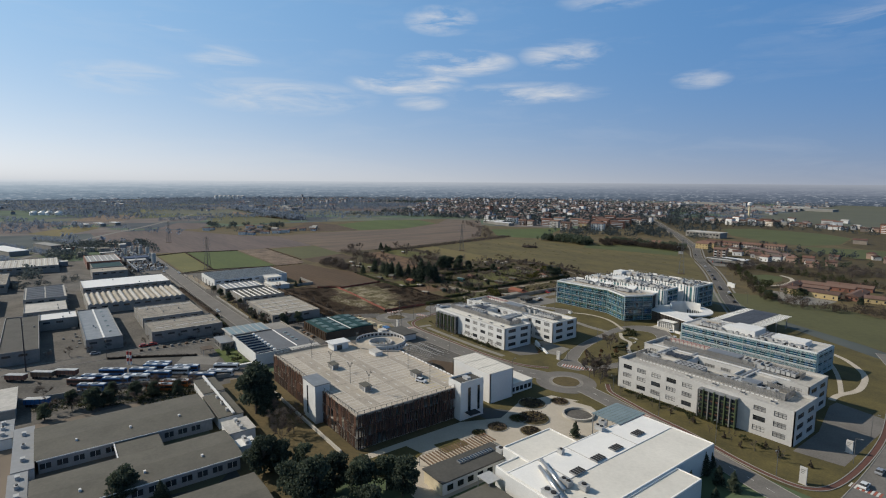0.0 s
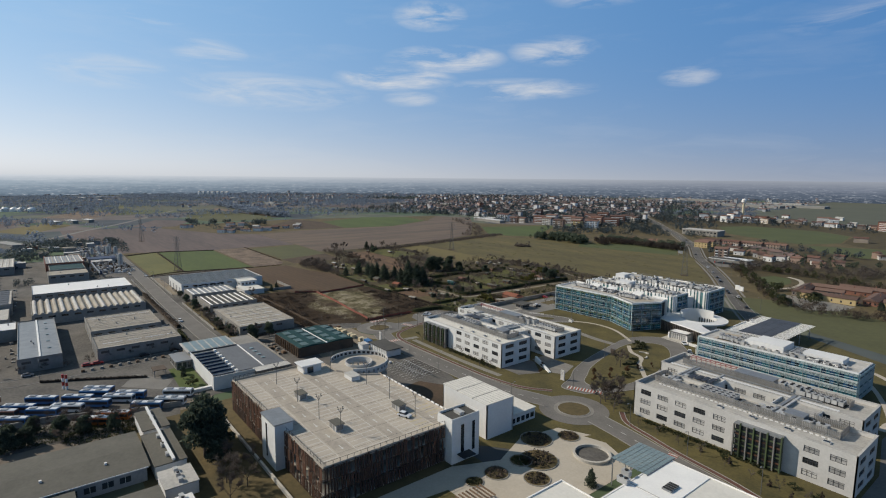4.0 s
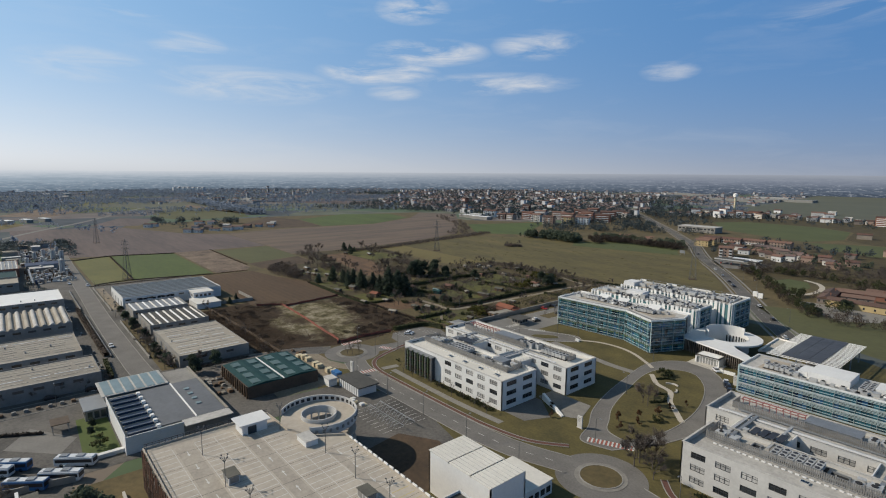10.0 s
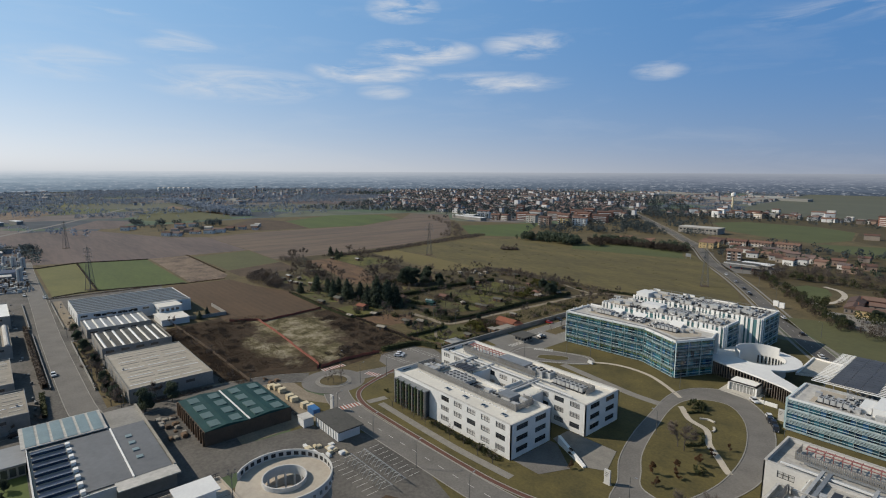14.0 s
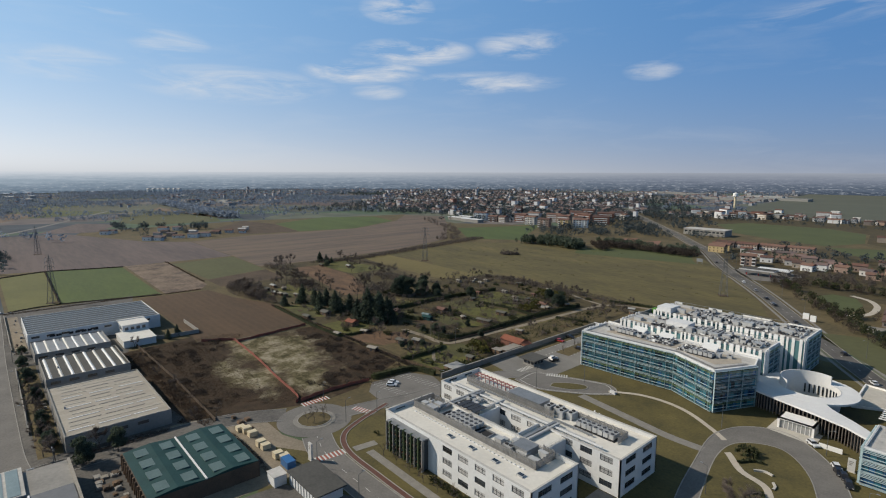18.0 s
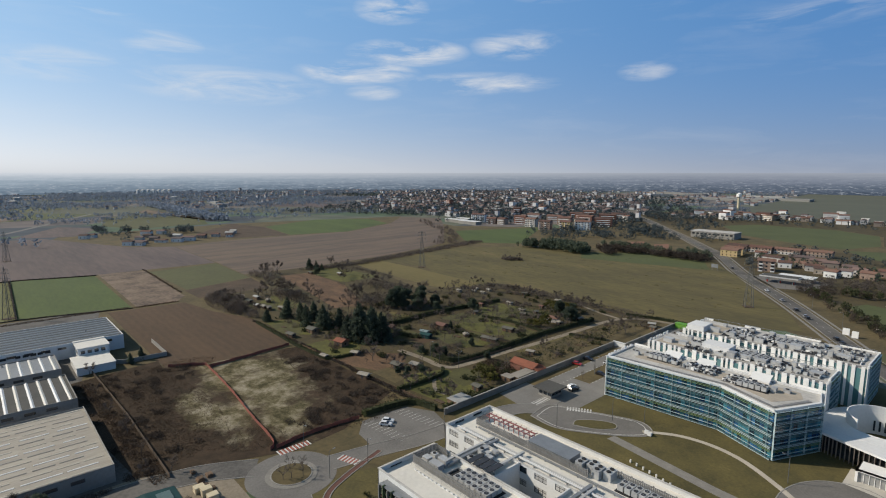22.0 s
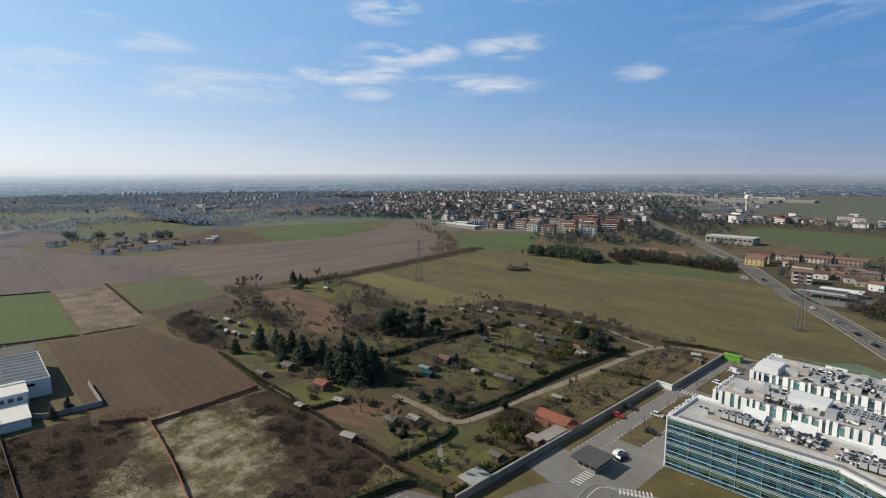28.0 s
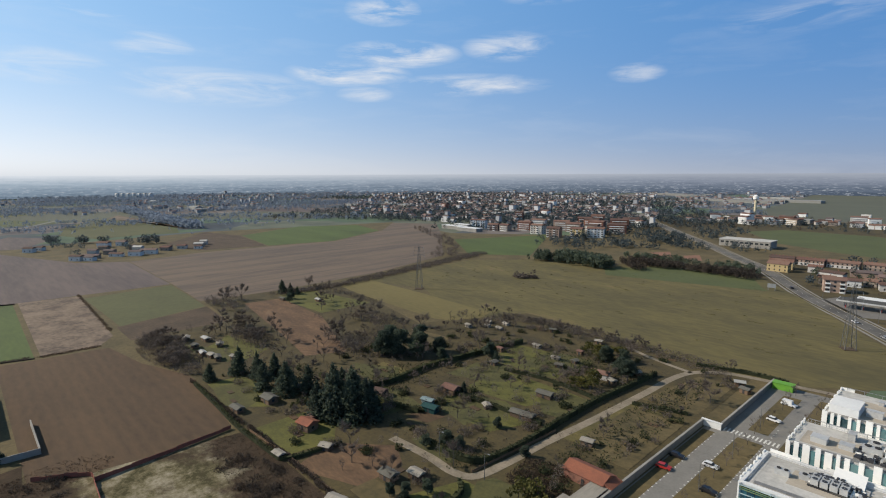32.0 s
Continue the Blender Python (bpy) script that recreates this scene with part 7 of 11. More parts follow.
# planted circles on the plaza
for x, y, r, tall in ((-128, 154, 3.4, 0.5), (-124, 135, 5.6, 1.4), (-126.5, 120, 3.4, 0.8), (-127, 112, 2.4, 0.5), (-117.5, 127, 3.6, 0.4), (-127, 130.5, 3.2, 0.4), (-133, 144, 5.0, 0.6)):
    pl = thing("planting_bed", x, y, 0, "round planting bed of brown and dull green shrubs", "planting bed", "planted circles")
    part("soil", Shape().ring(x, y, 0.01, r, 0.07, 0.2, n=28), M_ROUGH, pl)
    part("edging", Shape().ring(x, y, r, r + 0.25, 0.07, 0.26, n=28), M_KERB, pl)
    sh = Shape()
    rr = random.Random(int(x * 7 + y))
    for i in range(int(60 * r)):
        a, q = rr.random() * math.tau, r * 0.85 * math.sqrt(rr.random())
        px, py, pz, s_ = x + q * math.cos(a), y + q * math.sin(a), 0.2 + tall * rr.random(), 0.2 + 0.25 * rr.random()
        u, v = Vector((rr.uniform(-1, 1), rr.uniform(-1, 1), rr.uniform(-1, 1))), Vector((rr.uniform(-1, 1), rr.uniform(-1, 1), rr.uniform(-0.4, 1)))
        p = Vector((px, py, pz))
        sh.face(p - u * s_, p + v * s_, p + u * s_, p - v * s_)
    part("shrubs", sh, M_DRYTWIG if r > 3.3 else M_BUSH, pl, kind="stuff")
wl = thing("sunken_court", -116, 150, 0, "round sunken court with a pale rim", "court")
part("rim", Shape().ring(-116, 150, 5.0, 5.7, 0.05, 0.9, n=40), M_CONC, wl)
part("floor", Shape().ring(-116, 150, 0.01, 5.0, 0.05, 0.12, n=32), M_ASPHOLD, wl)
sheet("lawn", [(-134, 70), (-134, 87.5), (-127, 89), (-123.5, 80), (-123.5, 70)], 0.09, M_LAWN, "dark lawn beside the paved plaza", "lawn")
sheet("lawn", [(-129.5, 95), (-128.5, 104), (-123, 104), (-123, 95)], 0.09, M_LAWN, "small lawn beside the pergola", "lawn")
sheet("lawn", [(-125, 158), (-122, 166), (-112, 164), (-106, 159), (-112, 157.5), (-118, 160)], 0.09, M_LAWN, "small lawn beside the plaza", "lawn")


def warehouse(label, x0, x1, y0, y1, h, roof, wall=None, style="flat", seed=0, parapet=True, group="warehouses"):
    """Industrial hall: walls, roof field, parapet, gates, window band and the roof's own pieces."""
    wall = wall or M_PRECAST
    rr = random.Random(seed)
    ob = thing("warehouse", (x0 + x1) / 2, (y0 + y1) / 2, 0, label, "warehouse", group)
    part("wall", Shape().box(x0, x1, y0, y1, 0, h - 0.4), wall, ob)
    part("roof", Shape().box(x0 + 0.25, x1 - 0.25, y0 + 0.25, y1 - 0.25, h - 0.4, h - 0.25), roof, ob)
    if parapet:
        part("parapet", ribbon([(x0 + 0.15, y0 + 0.15), (x1 - 0.15, y0 + 0.15), (x1 - 0.15, y1 - 0.15), (x0 + 0.15, y1 - 0.15)], 0.32, h + 0.2, 0.7, close=True), wall, ob)
    L = x1 - x0
    if style == "strips":
        n = max(6, int(L / 3.2))
        for k in range(n):
            a = x0 + L * (k + 0.5) / n
            run, b = Shape(), y0 + 1.2 + rr.uniform(0, 3)
            while b < y1 - 4:
                e = min(b + rr.uniform(5, 9), y1 - 1.2)
                run.box(a - 0.24, a + 0.24, b, e, h - 0.25, h - 0.14)
                b = e + rr.uniform(0.8, 2.2)
            part("roof_strip", run, (M_STREAK, M_CLAD, M_PRECAST)[k % 3 if rr.random() < 0.7 else 0], ob)
    elif style == "ridges":
        n = max(4, int((y1 - y0) / 3.4))
        for k in range(n):
            y = y0 + (y1 - y0) * (k + 0.5) / n
            part("roof_rib", Shape().gable(x0 + 0.6, x1 - 0.6, y - 0.55, y + 0.55, h - 0.25, 0.35, 0, "x", 0.02), M_ROOFPALE if k % 2 else M_CLAD, ob)
    elif style == "barrel":
        n = max(6, int((y1 - y0) / 3.2))
        for k in range(n):
            y = y0 + (y1 - y0) * (k + 0.5) / n
            s, w = Shape(), (y1 - y0) / n * 0.34
            prof = [(y + w * math.cos(math.pi * q / 6), h - 0.3 + w * 1.1 * math.sin(math.pi * q / 6)) for q in range(7)]
            for (p, q), (p2, q2) in zip(prof, prof[1:]):
                s.face((x0 + 0.5, p, q), (x1 - 0.5, p, q), (x1 - 0.5, p2, q2), (x0 + 0.5, p2, q2))
            s.face(*[(x0 + 0.5, p, q) for p, q in prof]).face(*[(x1 - 0.5, p, q) for p, q in prof[::-1]])
            part("vault", s, M_FIBRE2 if k % 2 else M_ROOFGREY, ob)
    elif style == "lines":
        along = y1 - y0 > L
        n = int(min(L, y1 - y0) / 2.2)
        for k in range(n):
            q = (k + 0.5) / n
            x, y = x0 + L * q, y0 + (y1 - y0) * q
            if along:
                rib = Shape().gable(x - 0.34, x + 0.34, y0 + 0.5, y1 - 0.5, h - 0.25, 0.26, 0, "y", 0.02)
            else:
                rib = Shape().gable(x0 + 0.5, x1 - 0.5, y - 0.34, y + 0.34, h - 0.25, 0.26, 0, "x", 0.02)
            part("roof_rib", rib, M_ROOFPALE if k % 2 else M_FIBRE2, ob)
    elif style == "panels":
        for i in range(7):
            for j in range(2):
                a, b = x0 + 1 + (L - 2) * i / 7, y0 + 1 + (y1 - y0 - 2) * j / 2
                part("solar_panel", Shape().box(a + 0.3, a + (L - 2) / 7 - 0.3, b + 0.4, b + (y1 - y0 - 2) / 2 - 0.4, h - 0.2, h), M_SOLAR, ob)
    elif style == "twin":
        part("ridge_strip", Shape().box(x0 + 1, x1 - 1, (y0 + y1) / 2 - 0.35, (y0 + y1) / 2 + 0.35, h - 0.25, h + 0.15), M_WHITEFIN, ob)
        for k in range(5):
            a = x0 + L * (0.12 + 0.17 * k)
            part("skylight", Shape().box(a, a + 1.6, (y0 + y1) / 2 + 3, (y0 + y1) / 2 + 4.2, h - 0.25, h + 0.05), M_SKYLIGHT, ob)
    for k in range(rr.randrange(1, 4)):
        a, b = rr.uniform(x0 + 2, x1 - 2), rr.uniform(y0 + 2, y1 - 2)
        part("roof_cowl", Shape().tube((a, b, h - 0.25), (a, b, h + rr.uniform(0.4, 0.9)), 0.3, n=8), M_GREYMETAL, ob)
    for k in range(int((y1 - y0) / 6)):
        b = y0 + 3 + 6 * k
        part("window", Shape().box(x1, x1 + 0.06, b - 1.6, b + 1.6, h - 2.2, h - 1.2), M_PANE, ob)
    for k in range(int(L / 10)):
        a = x0 + 5 + 10 * k
        part("gate", Shape().box(a - 1.8, a + 1.8, y0 - 0.06, y0, 0.05, min(4, h - 1.5)), M_GREYMETAL, ob)
    return ob


warehouse("long grey warehouse with ribbed metal roof", -470, -429, 103.5, 161, 6.8, M_ZINCDARK, M_WHITE, "lines", 1)
warehouse("low grey shed with pale roof strips", -424, -401, 104, 133, 4.4, M_ZINC, M_PRECAST, "ridges", 2)
warehouse("dark-roofed shed with white ridges", -390, -360, 104.5, 133, 5.2, M_DARKROOF, M_PRECAST, "ridges", 3)
warehouse("broad warehouse with tan weathered roof", -351, -302, 104, 133.5, 5.0, M_FIBRE2, M_PRECAST, "strips", 4)
warehouse("warehouse with bright white roof", -484, -447, 20, 76, 7.0, M_WHITEFIN, M_PRECAST, "flat", 5)
warehouse("warehouse with a row of pale barrel vaults", -430, -388.5, 19, 74.5, 6.0, M_FIBRE, M_PRECAST, "barrel", 6)
warehouse("beige workshop with flat roof", -368, -333.5, 41.5, 73, 6.0, M_FIBRE, M_PRECAST, "strips", 7)
warehouse("flat-roofed beige workshop with dark walls", -325, -300, 41, 75.5, 6.0, M_FIBRE, M_LOUVRE, "strips", 8)
warehouse("long grey shed with metal roof", -377, -303, 13, 28.5, 6.0, M_GREYMETAL, M_LOUVRE, "twin", 9)
warehouse("shed with solar panels on its roof", -474, -424, -13, 10, 7.0, M_ROOFGREY, M_PRECAST, "panels", 10)
warehouse("small pale flat-roofed shed", -422, -391, -12.5, 9, 5.0, M_ROOFGREY, M_PRECAST, "flat", 11)
warehouse("long grey shed with metal cladding", -378, -300.5, -20, -5, 6.0, M_DARKROOF, M_LOUVRE, "flat", 12)
warehouse("narrow shed with white roof edge", -379, -361, -4.8, 12.5, 6.0, M_CLAD, M_PRECAST, "flat", 13)
warehouse("factory hall with red brick front", -642, -590, 31, 59, 7.0, M_ZINC, M_BRICKRED, "lines", 14)
warehouse("factory hall with pale roof", -586, -556, 33, 57, 6.0, M_TEALROOF, M_PRECAST, "flat", 15)
warehouse("factory hall with beige roof", -552, -528, 31, 57, 6.0, M_FIBRE2, M_PRECAST, "flat", 16)
warehouse("long grey factory building with flat roof", -300, -250, -70, -42, 6.5, M_ROOFGREY, M_PRECAST, "twin", 17)
warehouse("grey works building with skylights", -560, -500, -60, -24, 6.5, M_FIBRE, M_PRECAST, "strips", 18)
warehouse("pale works building with ribs", -650, -590, -40, 10, 6.5, M_ROOFGREY, M_PRECAST, "lines", 19)
warehouse("grey works building with flat roof", -470, -420, -60, -28, 6.5, M_DARKROOF, M_PRECAST, "flat", 20)
warehouse("grey works building with flat roof", -400, -350, -66, -34, 6.5, M_FIBRE2, M_PRECAST, "strips", 21)
an = thing("office_annexe", -420, 146, 0, "small white two-storey annexe of a warehouse", "building")
part("wall", Shape().box(-432, -418, 141, 153, 0, 6.4), M_WHITE, an)
part("roof", Shape().box(-432.3, -417.7, 140.7, 153.3, 6.4, 6.7), M_ROOFPALE, an)
part("lower_block", Shape().box(-418, -400, 138, 152, 0, 3.2), M_WHITE, an)
part("lower_roof", Shape().box(-418, -399.7, 137.7, 152.3, 3.2, 3.5), M_ROOFPALE, an)
for i in range(4):
    part("window", Shape().box(-430.5 + 3.2 * i, -428.7 + 3.2 * i, 140.94, 141, 3.8, 5.4), M_PANE, an)
    part("window", Shape().box(-418, -417.94, 142 + 2.6 * i, 143.6 + 2.6 * i, 3.9, 5.4), M_PANE, an)
# lettering band, unreadable, on the long warehouse
for i, w in enumerate((2.2, 2.2, 0, 1.8, 2.0, 2.1, 1.8, 2.0)):
    if w:
        single("sign_letters", Shape().box(-428.9, -428.84, 112 + 2.6 * i, 112 + 2.6 * i + w, 4.2, 5.3), M_DARK, "dark bar of unreadable wall lettering", "sign")

# solar-roofed office with tilted panel rows
so = thing("workshop_building", -262, 88, 0, "grey workshop with tilted solar rows and metal roof", "workshop", "warehouses")
part("wall", Shape().box(-287, -236, 73.2, 103, 0, 5.0), M_PRECAST, so)
part("wall", Shape().box(-272, -236.2, 73, 73.2, 0, 5.9), M_WHITE, so)
part("wall", Shape().box(-236, -235.7, 73, 89, 0, 5.6), M_WHITE, so)
part("roof", Shape().box(-272, -238, 82.5, 102.6, 5.0, 5.3), M_ZINCDARK, so)
part("low_roof", Shape().box(-271.6, -236.4, 73.4, 82.5, 5.0, 5.1), M_STREAK, so)
cnp = part("canopy", Shape().box(-288.5, -272.4, 72, 93, 5.6, 5.9), M_ROOFGREY, so)
for i in range(6):
    part("roof_panel", Shape().box(-288, -273, 73 + 3.3 * i, 75.6 + 3.3 * i, 5.9, 6.0), M_SKYLIGHT, cnp)
for i in range(8):
    x = -271 + 4.35 * i
    s = Shape()
    s.face((x, 73.9, 5.15), (x + 3.5, 73.9, 6.0), (x + 3.5, 81.6, 6.0), (x, 81.6, 5.15)).face((x + 3.5, 73.9, 6.0), (x + 3.5, 73.9, 5.1), (x + 3.5, 81.6, 5.1), (x + 3.5, 81.6, 6.0))
    s.face((x, 73.9, 5.15), (x + 3.5, 73.9, 5.1), (x + 3.5, 73.9, 6.0)).face((x, 81.6, 5.15), (x + 3.5, 81.6, 6.0), (x + 3.5, 81.6, 5.1))
    r_ = part("solar_panel", s, M_PANELBLUE, so)
    part("array_edge", Shape().box(x + 3.5, x + 3.62, 73.9, 81.6, 5.85, 6.06), M_UNIT, r_)
    part("array_end", Shape().box(x + 2.0, x + 3.4, 81.8, 82.9, 5.2, 6.2), M_WHITEFIN, r_)
part("ridge_strip", Shape().box(-272, -238, 93.2, 93.6, 5.3, 5.6), M_WHITEFIN, so)
for i in range(4):
    part("skylight", Shape().box(-264 + 5 * i, -262.4 + 5 * i, 96, 97.6, 5.3, 5.6), M_SKYLIGHT, so)
part("end_canopy", Shape().box(-238.2, -233, 89, 103.4, 5.0, 5.3), M_ROOFGREY, so)
part("gutter", Shape().box(-287, -238, 102.8, 103.5, 5.0, 5.5), M_FIBRE, so)
dkb = thing("entrance_block", -274, 69.5, 0, "low grey entrance block with a glazed front", "building")
part("wall", Shape().box(-281, -268.5, 66.5, 72.6, 0, 3.6), M_LOUVRE, dkb)
part("roof", Shape().box(-281.4, -268, 66.1, 72.9, 3.6, 3.9), M_ZINC, dkb)
for i in range(3):
    part("window", Shape().box(-268.5, -268.44, 67.2 + 1.9 * i, 68.6 + 1.9 * i, 0.6, 3.0), M_PANE, dkb)
for i in range(4):
    part("window", Shape().box(-280.4 + 3 * i, -278.8 + 3 * i, 66.44, 66.5, 1.0, 2.8), M_PANE, dkb)
sheet("lawn", [(-272, 64), (-240, 63), (-238, 72.5), (-272, 72.5)], 0.09, M_GREEN, "small bright lawn beside the workshop", "lawn")
single("garden_wall", Shape().box(-240, -238.4, 58, 73, 0, 1.2), M_WHITE, "low white garden wall", "wall")

# hall with teal roof sheets
th = thing("workshop_building", -267, 129, 0, "workshop with a teal metal roof and skylights", "workshop", "warehouses")
part("wall", Shape().box(-281, -252, 115, 143, 0, 4.6), M_TIMBERWALL, th)
for a, b in ((115.2, 128.9), (129.1, 142.8)):
    m_ = (a + b) / 2
    part("roof", Shape().gable(-281, -252, a, b, 4.6, 0.7, 0, "x", 0.15), M_TEALROOF, th)
    for i in range(4):
        for y in (a + 2.2, m_ + 2.0):
            zz = 4.95
            part("skylight", Shape().box(-279 + 7 * i, -274.6 + 7 * i, y, y + 3.2, zz, zz + 0.36), M_TEALSKY, th)
part("ridge_strip", Shape().box(-281, -252, 128.8, 129.2, 4.7, 5.1), M_CLAD, th)
for i in range(12):
    part("pilaster", Shape().box(-280.6 + 2.5 * i, -280.2 + 2.5 * i, 114.5, 115, 0, 4.7), M_WOOD, th)
dh = thing("site_office", -234, 151, 0, "low site office with a dark flat roof", "building")
part("wall", Shape().box(-243, -228.5, 147.5, 155.5, 0, 3.5), M_CLAD, dh)
part("roof", Shape().box(-243.4, -227, 147, 156, 3.5, 3.9), M_DARKROOF, dh)
for i in range(9):
    part("pilaster", Shape().box(-242.6 + 1.6 * i, -242.4 + 1.6 * i, 147.36, 147.5, 0, 3.4), M_GREYMETAL, dh)
sw = thing("site_cabin", -245, 145.5, 0, "small pale site cabin with flat roof", "cabin")
part("wall", Shape().box(-248, -243.6, 143.5, 147, 0, 2.9), M_WHITE, sw)
part("roof", Shape().box(-248.2, -243.4, 143.3, 147.2, 2.9, 3.1), M_ROOFGREY, sw)
for i, (x, y) in enumerate(((-282, 149), (-279.5, 150), (-276, 150.5), (-268, 150), (-265.5, 150.4), (-258, 151), (-256, 152))):
    single("pallet_load", Shape().box(x - 1.1, x + 1.1, y - 1.3, y + 1.3, 0.05, 1.6 + 0.3 * (i % 2)), M_CREAM, "cream pallet load beside the teal workshop", "pallet load", "cream pallet loads")
single("container_box", Shape().box(-254, -249.5, 150, 152.6, 0.05, 2.2), M_BLUE, "blue skip beside the blocks", "container")
rk = thing("bike_racks", -206, 147, 0, "pale angled racks on the parking yard", "bike racks")
for i in range(24):
    x, y = -217 + 1.6 * (i // 2), 143 + (i % 2) * 5.0
    part("rack", Shape().tube((x, y, 0.05), (x + 0.5, y + 1.2, 2.0), 0.09).tube((x + 0.5, y + 1.2, 2.0), (x + 1.6, y + 1.2, 2.2), 0.09), M_GREYMETAL, rk)
for y in (145.2, 149.7):
    part("rail", Shape().box(-217, -196, y - 0.1, y + 0.1, 1.9, 2.05), M_GREYMETAL, rk)
yard = bpy.data.objects["yard"]
for j in range(4):
    for i in range(9):
        part("stall_line", Shape().box(-219 + 2.5 * i, -218.88 + 2.5 * i, 139 + 4.6 * j, 142.6 + 4.6 * j, 0.055, 0.062), M_PAINT, yard)

# long sheds with weathered roofs


def long_shed(label, x0, x1, y0, y1, h, roof=None):
    ob = thing("long_shed", (x0 + x1) / 2, (y0 + y1) / 2, 0, label, "shed", "long sheds")
    part("wall", Shape().box(x0 + 0.4, x1 - 0.4, y0 + 0.3, y1 - 0.3, 0, h), M_WALLSHADE, ob)
    part("roof", Shape().gable(x0, x1, y0, y1, h, 0.5, 0.5, "y", 0.25), roof or M_OLIVEROOF, ob)
    part("gutter", Shape().box(x1 + 0.5, x1 + 0.7, y0, y1, h - 0.05, h + 0.2), M_CLAD, ob)
    for i in range(int((y1 - y0) / 4)):
        b = y0 + 2 + 4 * i
        w = part("window", Shape().box(x1 - 0.4, x1 - 0.3, b - 1.3, b + 1.3, 1.3, h - 1.4), M_PANE, ob)
        part("window_frame", Shape().box(x1 - 0.3, x1 - 0.26, b - 0.05, b + 0.05, 1.3, h - 1.4), M_WHITEFIN, w)
    for i in range(3):
        a, b = x0 + (x1 - x0) * 0.7, y0 + (y1 - y0) * (0.2 + 0.3 * i)
        part("roof_cowl", Shape().box(a, a + 0.8, b, b + 0.6, h + 0.3, h + 1.1), M_CLAD, ob)
    return ob


long_shed("long low shed with weathered olive roof", -206, -182, -6, 41.5, 4.3)
long_shed("long low shed with brown-grey roof and windows", -169.5, -151, -7, 41.5, 4.3)
long_shed("low shed under trees with dark roof", -139, -120, 6, 41, 4.3)
long_shed("low shed with flat grey roof", -112, -92, -8, 36, 4.3, M_ROOFGREY)
lk = thing("linking_block", -177, 19, 0, "flat-roofed link between two sheds", "building")
part("wall", Shape().box(-181.3, -170, 13, 24.6, 0, 3.7), M_WHITE, lk)
part("roof", Shape().box(-181.3, -170, 12.8, 24.8, 3.7, 4.0), M_OLIVEROOF, lk)
part("coping", Shape().box(-181.3, -170, 12.6, 12.9, 3.7, 4.25), M_CLAD, lk)
for i, (x0, x1, y0, y1, h, m) in enumerate(((-211, -179, -11.5, -6.6, 3.6, M_ZINC), (-222, -206, -17, -12, 3.2, M_ZINC), (-178.5, -160, -12, -8, 3.4, M_ZINC), (-222, -206, 44, 51.5, 3.8, M_OLIVEROOF), (-203, -181, 43, 51, 3.8, M_OLIVEROOF), (-178, -168, 43, 51, 3.4, M_ROOFGREY), (-163, -158, 43, 48, 3.2, M_CLAD))):
    b_ = thing("small_annexe", (x0 + x1) / 2, (y0 + y1) / 2, 0, "small flat-roofed annexe between sheds", "annexe", "annexes")
    part("wall", Shape().box(x0, x1, y0, y1, 0, h), M_WHITE, b_)
    part("roof", Shape().box(x0 - 0.2, x1 + 0.2, y0 - 0.2, y1 + 0.2, h, h + 0.3), m, b_)
    for k in range(3):
        roof_unit(b_, x0 + (x1 - x0) * (0.2 + 0.3 * k), (y0 + y1) / 2, h + 0.3, 1.4, 1.0, 0.9, k % 2)
pb = thing("pipe_bridge", -195, 47, 0, "long pale pipe bridge over roofs", "pipe bridge")
part("duct", Shape().box(-222, -180, 47.2, 47.9, 4.9, 5.5), M_CLAD, pb)
for x in (-220, -210, -200, -190, -181):
    part("leg", Shape().box(x - 0.12, x + 0.12, 47.4, 47.7, 4.1, 4.9), M_GREYMETAL, pb)
single("retaining_wall", Shape().box(-214, -142, 68.4, 69.0, 0, 1.1), M_CONC, "long pale low wall beside the car park", "wall")

# factory yard with tanks, sheds and a blue hall
rr = random.Random(5)
TANKS = [(-591, 86.5, 2.0, 11), (-673, 86, 2.1, 9.5), (-668, 92, 2.0, 9), (-700, 80, 1.5, 7), (-706, 86, 1.2, 6), (-690, 73, 1.6, 6.5), (-648, 76, 1.3, 5.5), (-640, 90, 1.2, 5), (-655, 66, 1.4, 6), (-612, 74, 1.1, 4.5), (-718, 92, 1.6, 7)]
for x, y, r, h in TANKS:
    t_ = thing("storage_tank", x, y, 0, "pale upright steel storage tank with a conical cap", "tank", "storage tanks")
    part("shell", Shape().tube((x, y, 0), (x, y, h), r, n=14), M_WHITE2, t_, smooth=False)
    part("cap", Shape().tube((x, y, h), (x, y, h + 0.6), r, r * 0.3, n=14), M_GREYMETAL, t_)
    part("ladder", Shape().box(x + r, x + r + 0.12, y - 0.25, y + 0.25, 0, h), M_GREYMETAL, t_)
bh = thing("factory_hall", -625, 76, 0, "low factory hall with a dark blue roof", "factory hall")
part("wall", Shape().box(-634, -618, 64, 86, 0, 4.4), M_WALLSHADE, bh)
part("roof", Shape().gable(-634, -618, 64, 86, 4.4, 1.0, 0.4, "y"), M_BLUEROOF, bh)
part("annexe", Shape().box(-617.6, -607, 66, 82, 0, 3.2), M_LOUVRE, bh)
part("annexe_roof", Shape().box(-618, -606.6, 65.6, 82.4, 3.2, 3.5), M_WHITE2, bh)
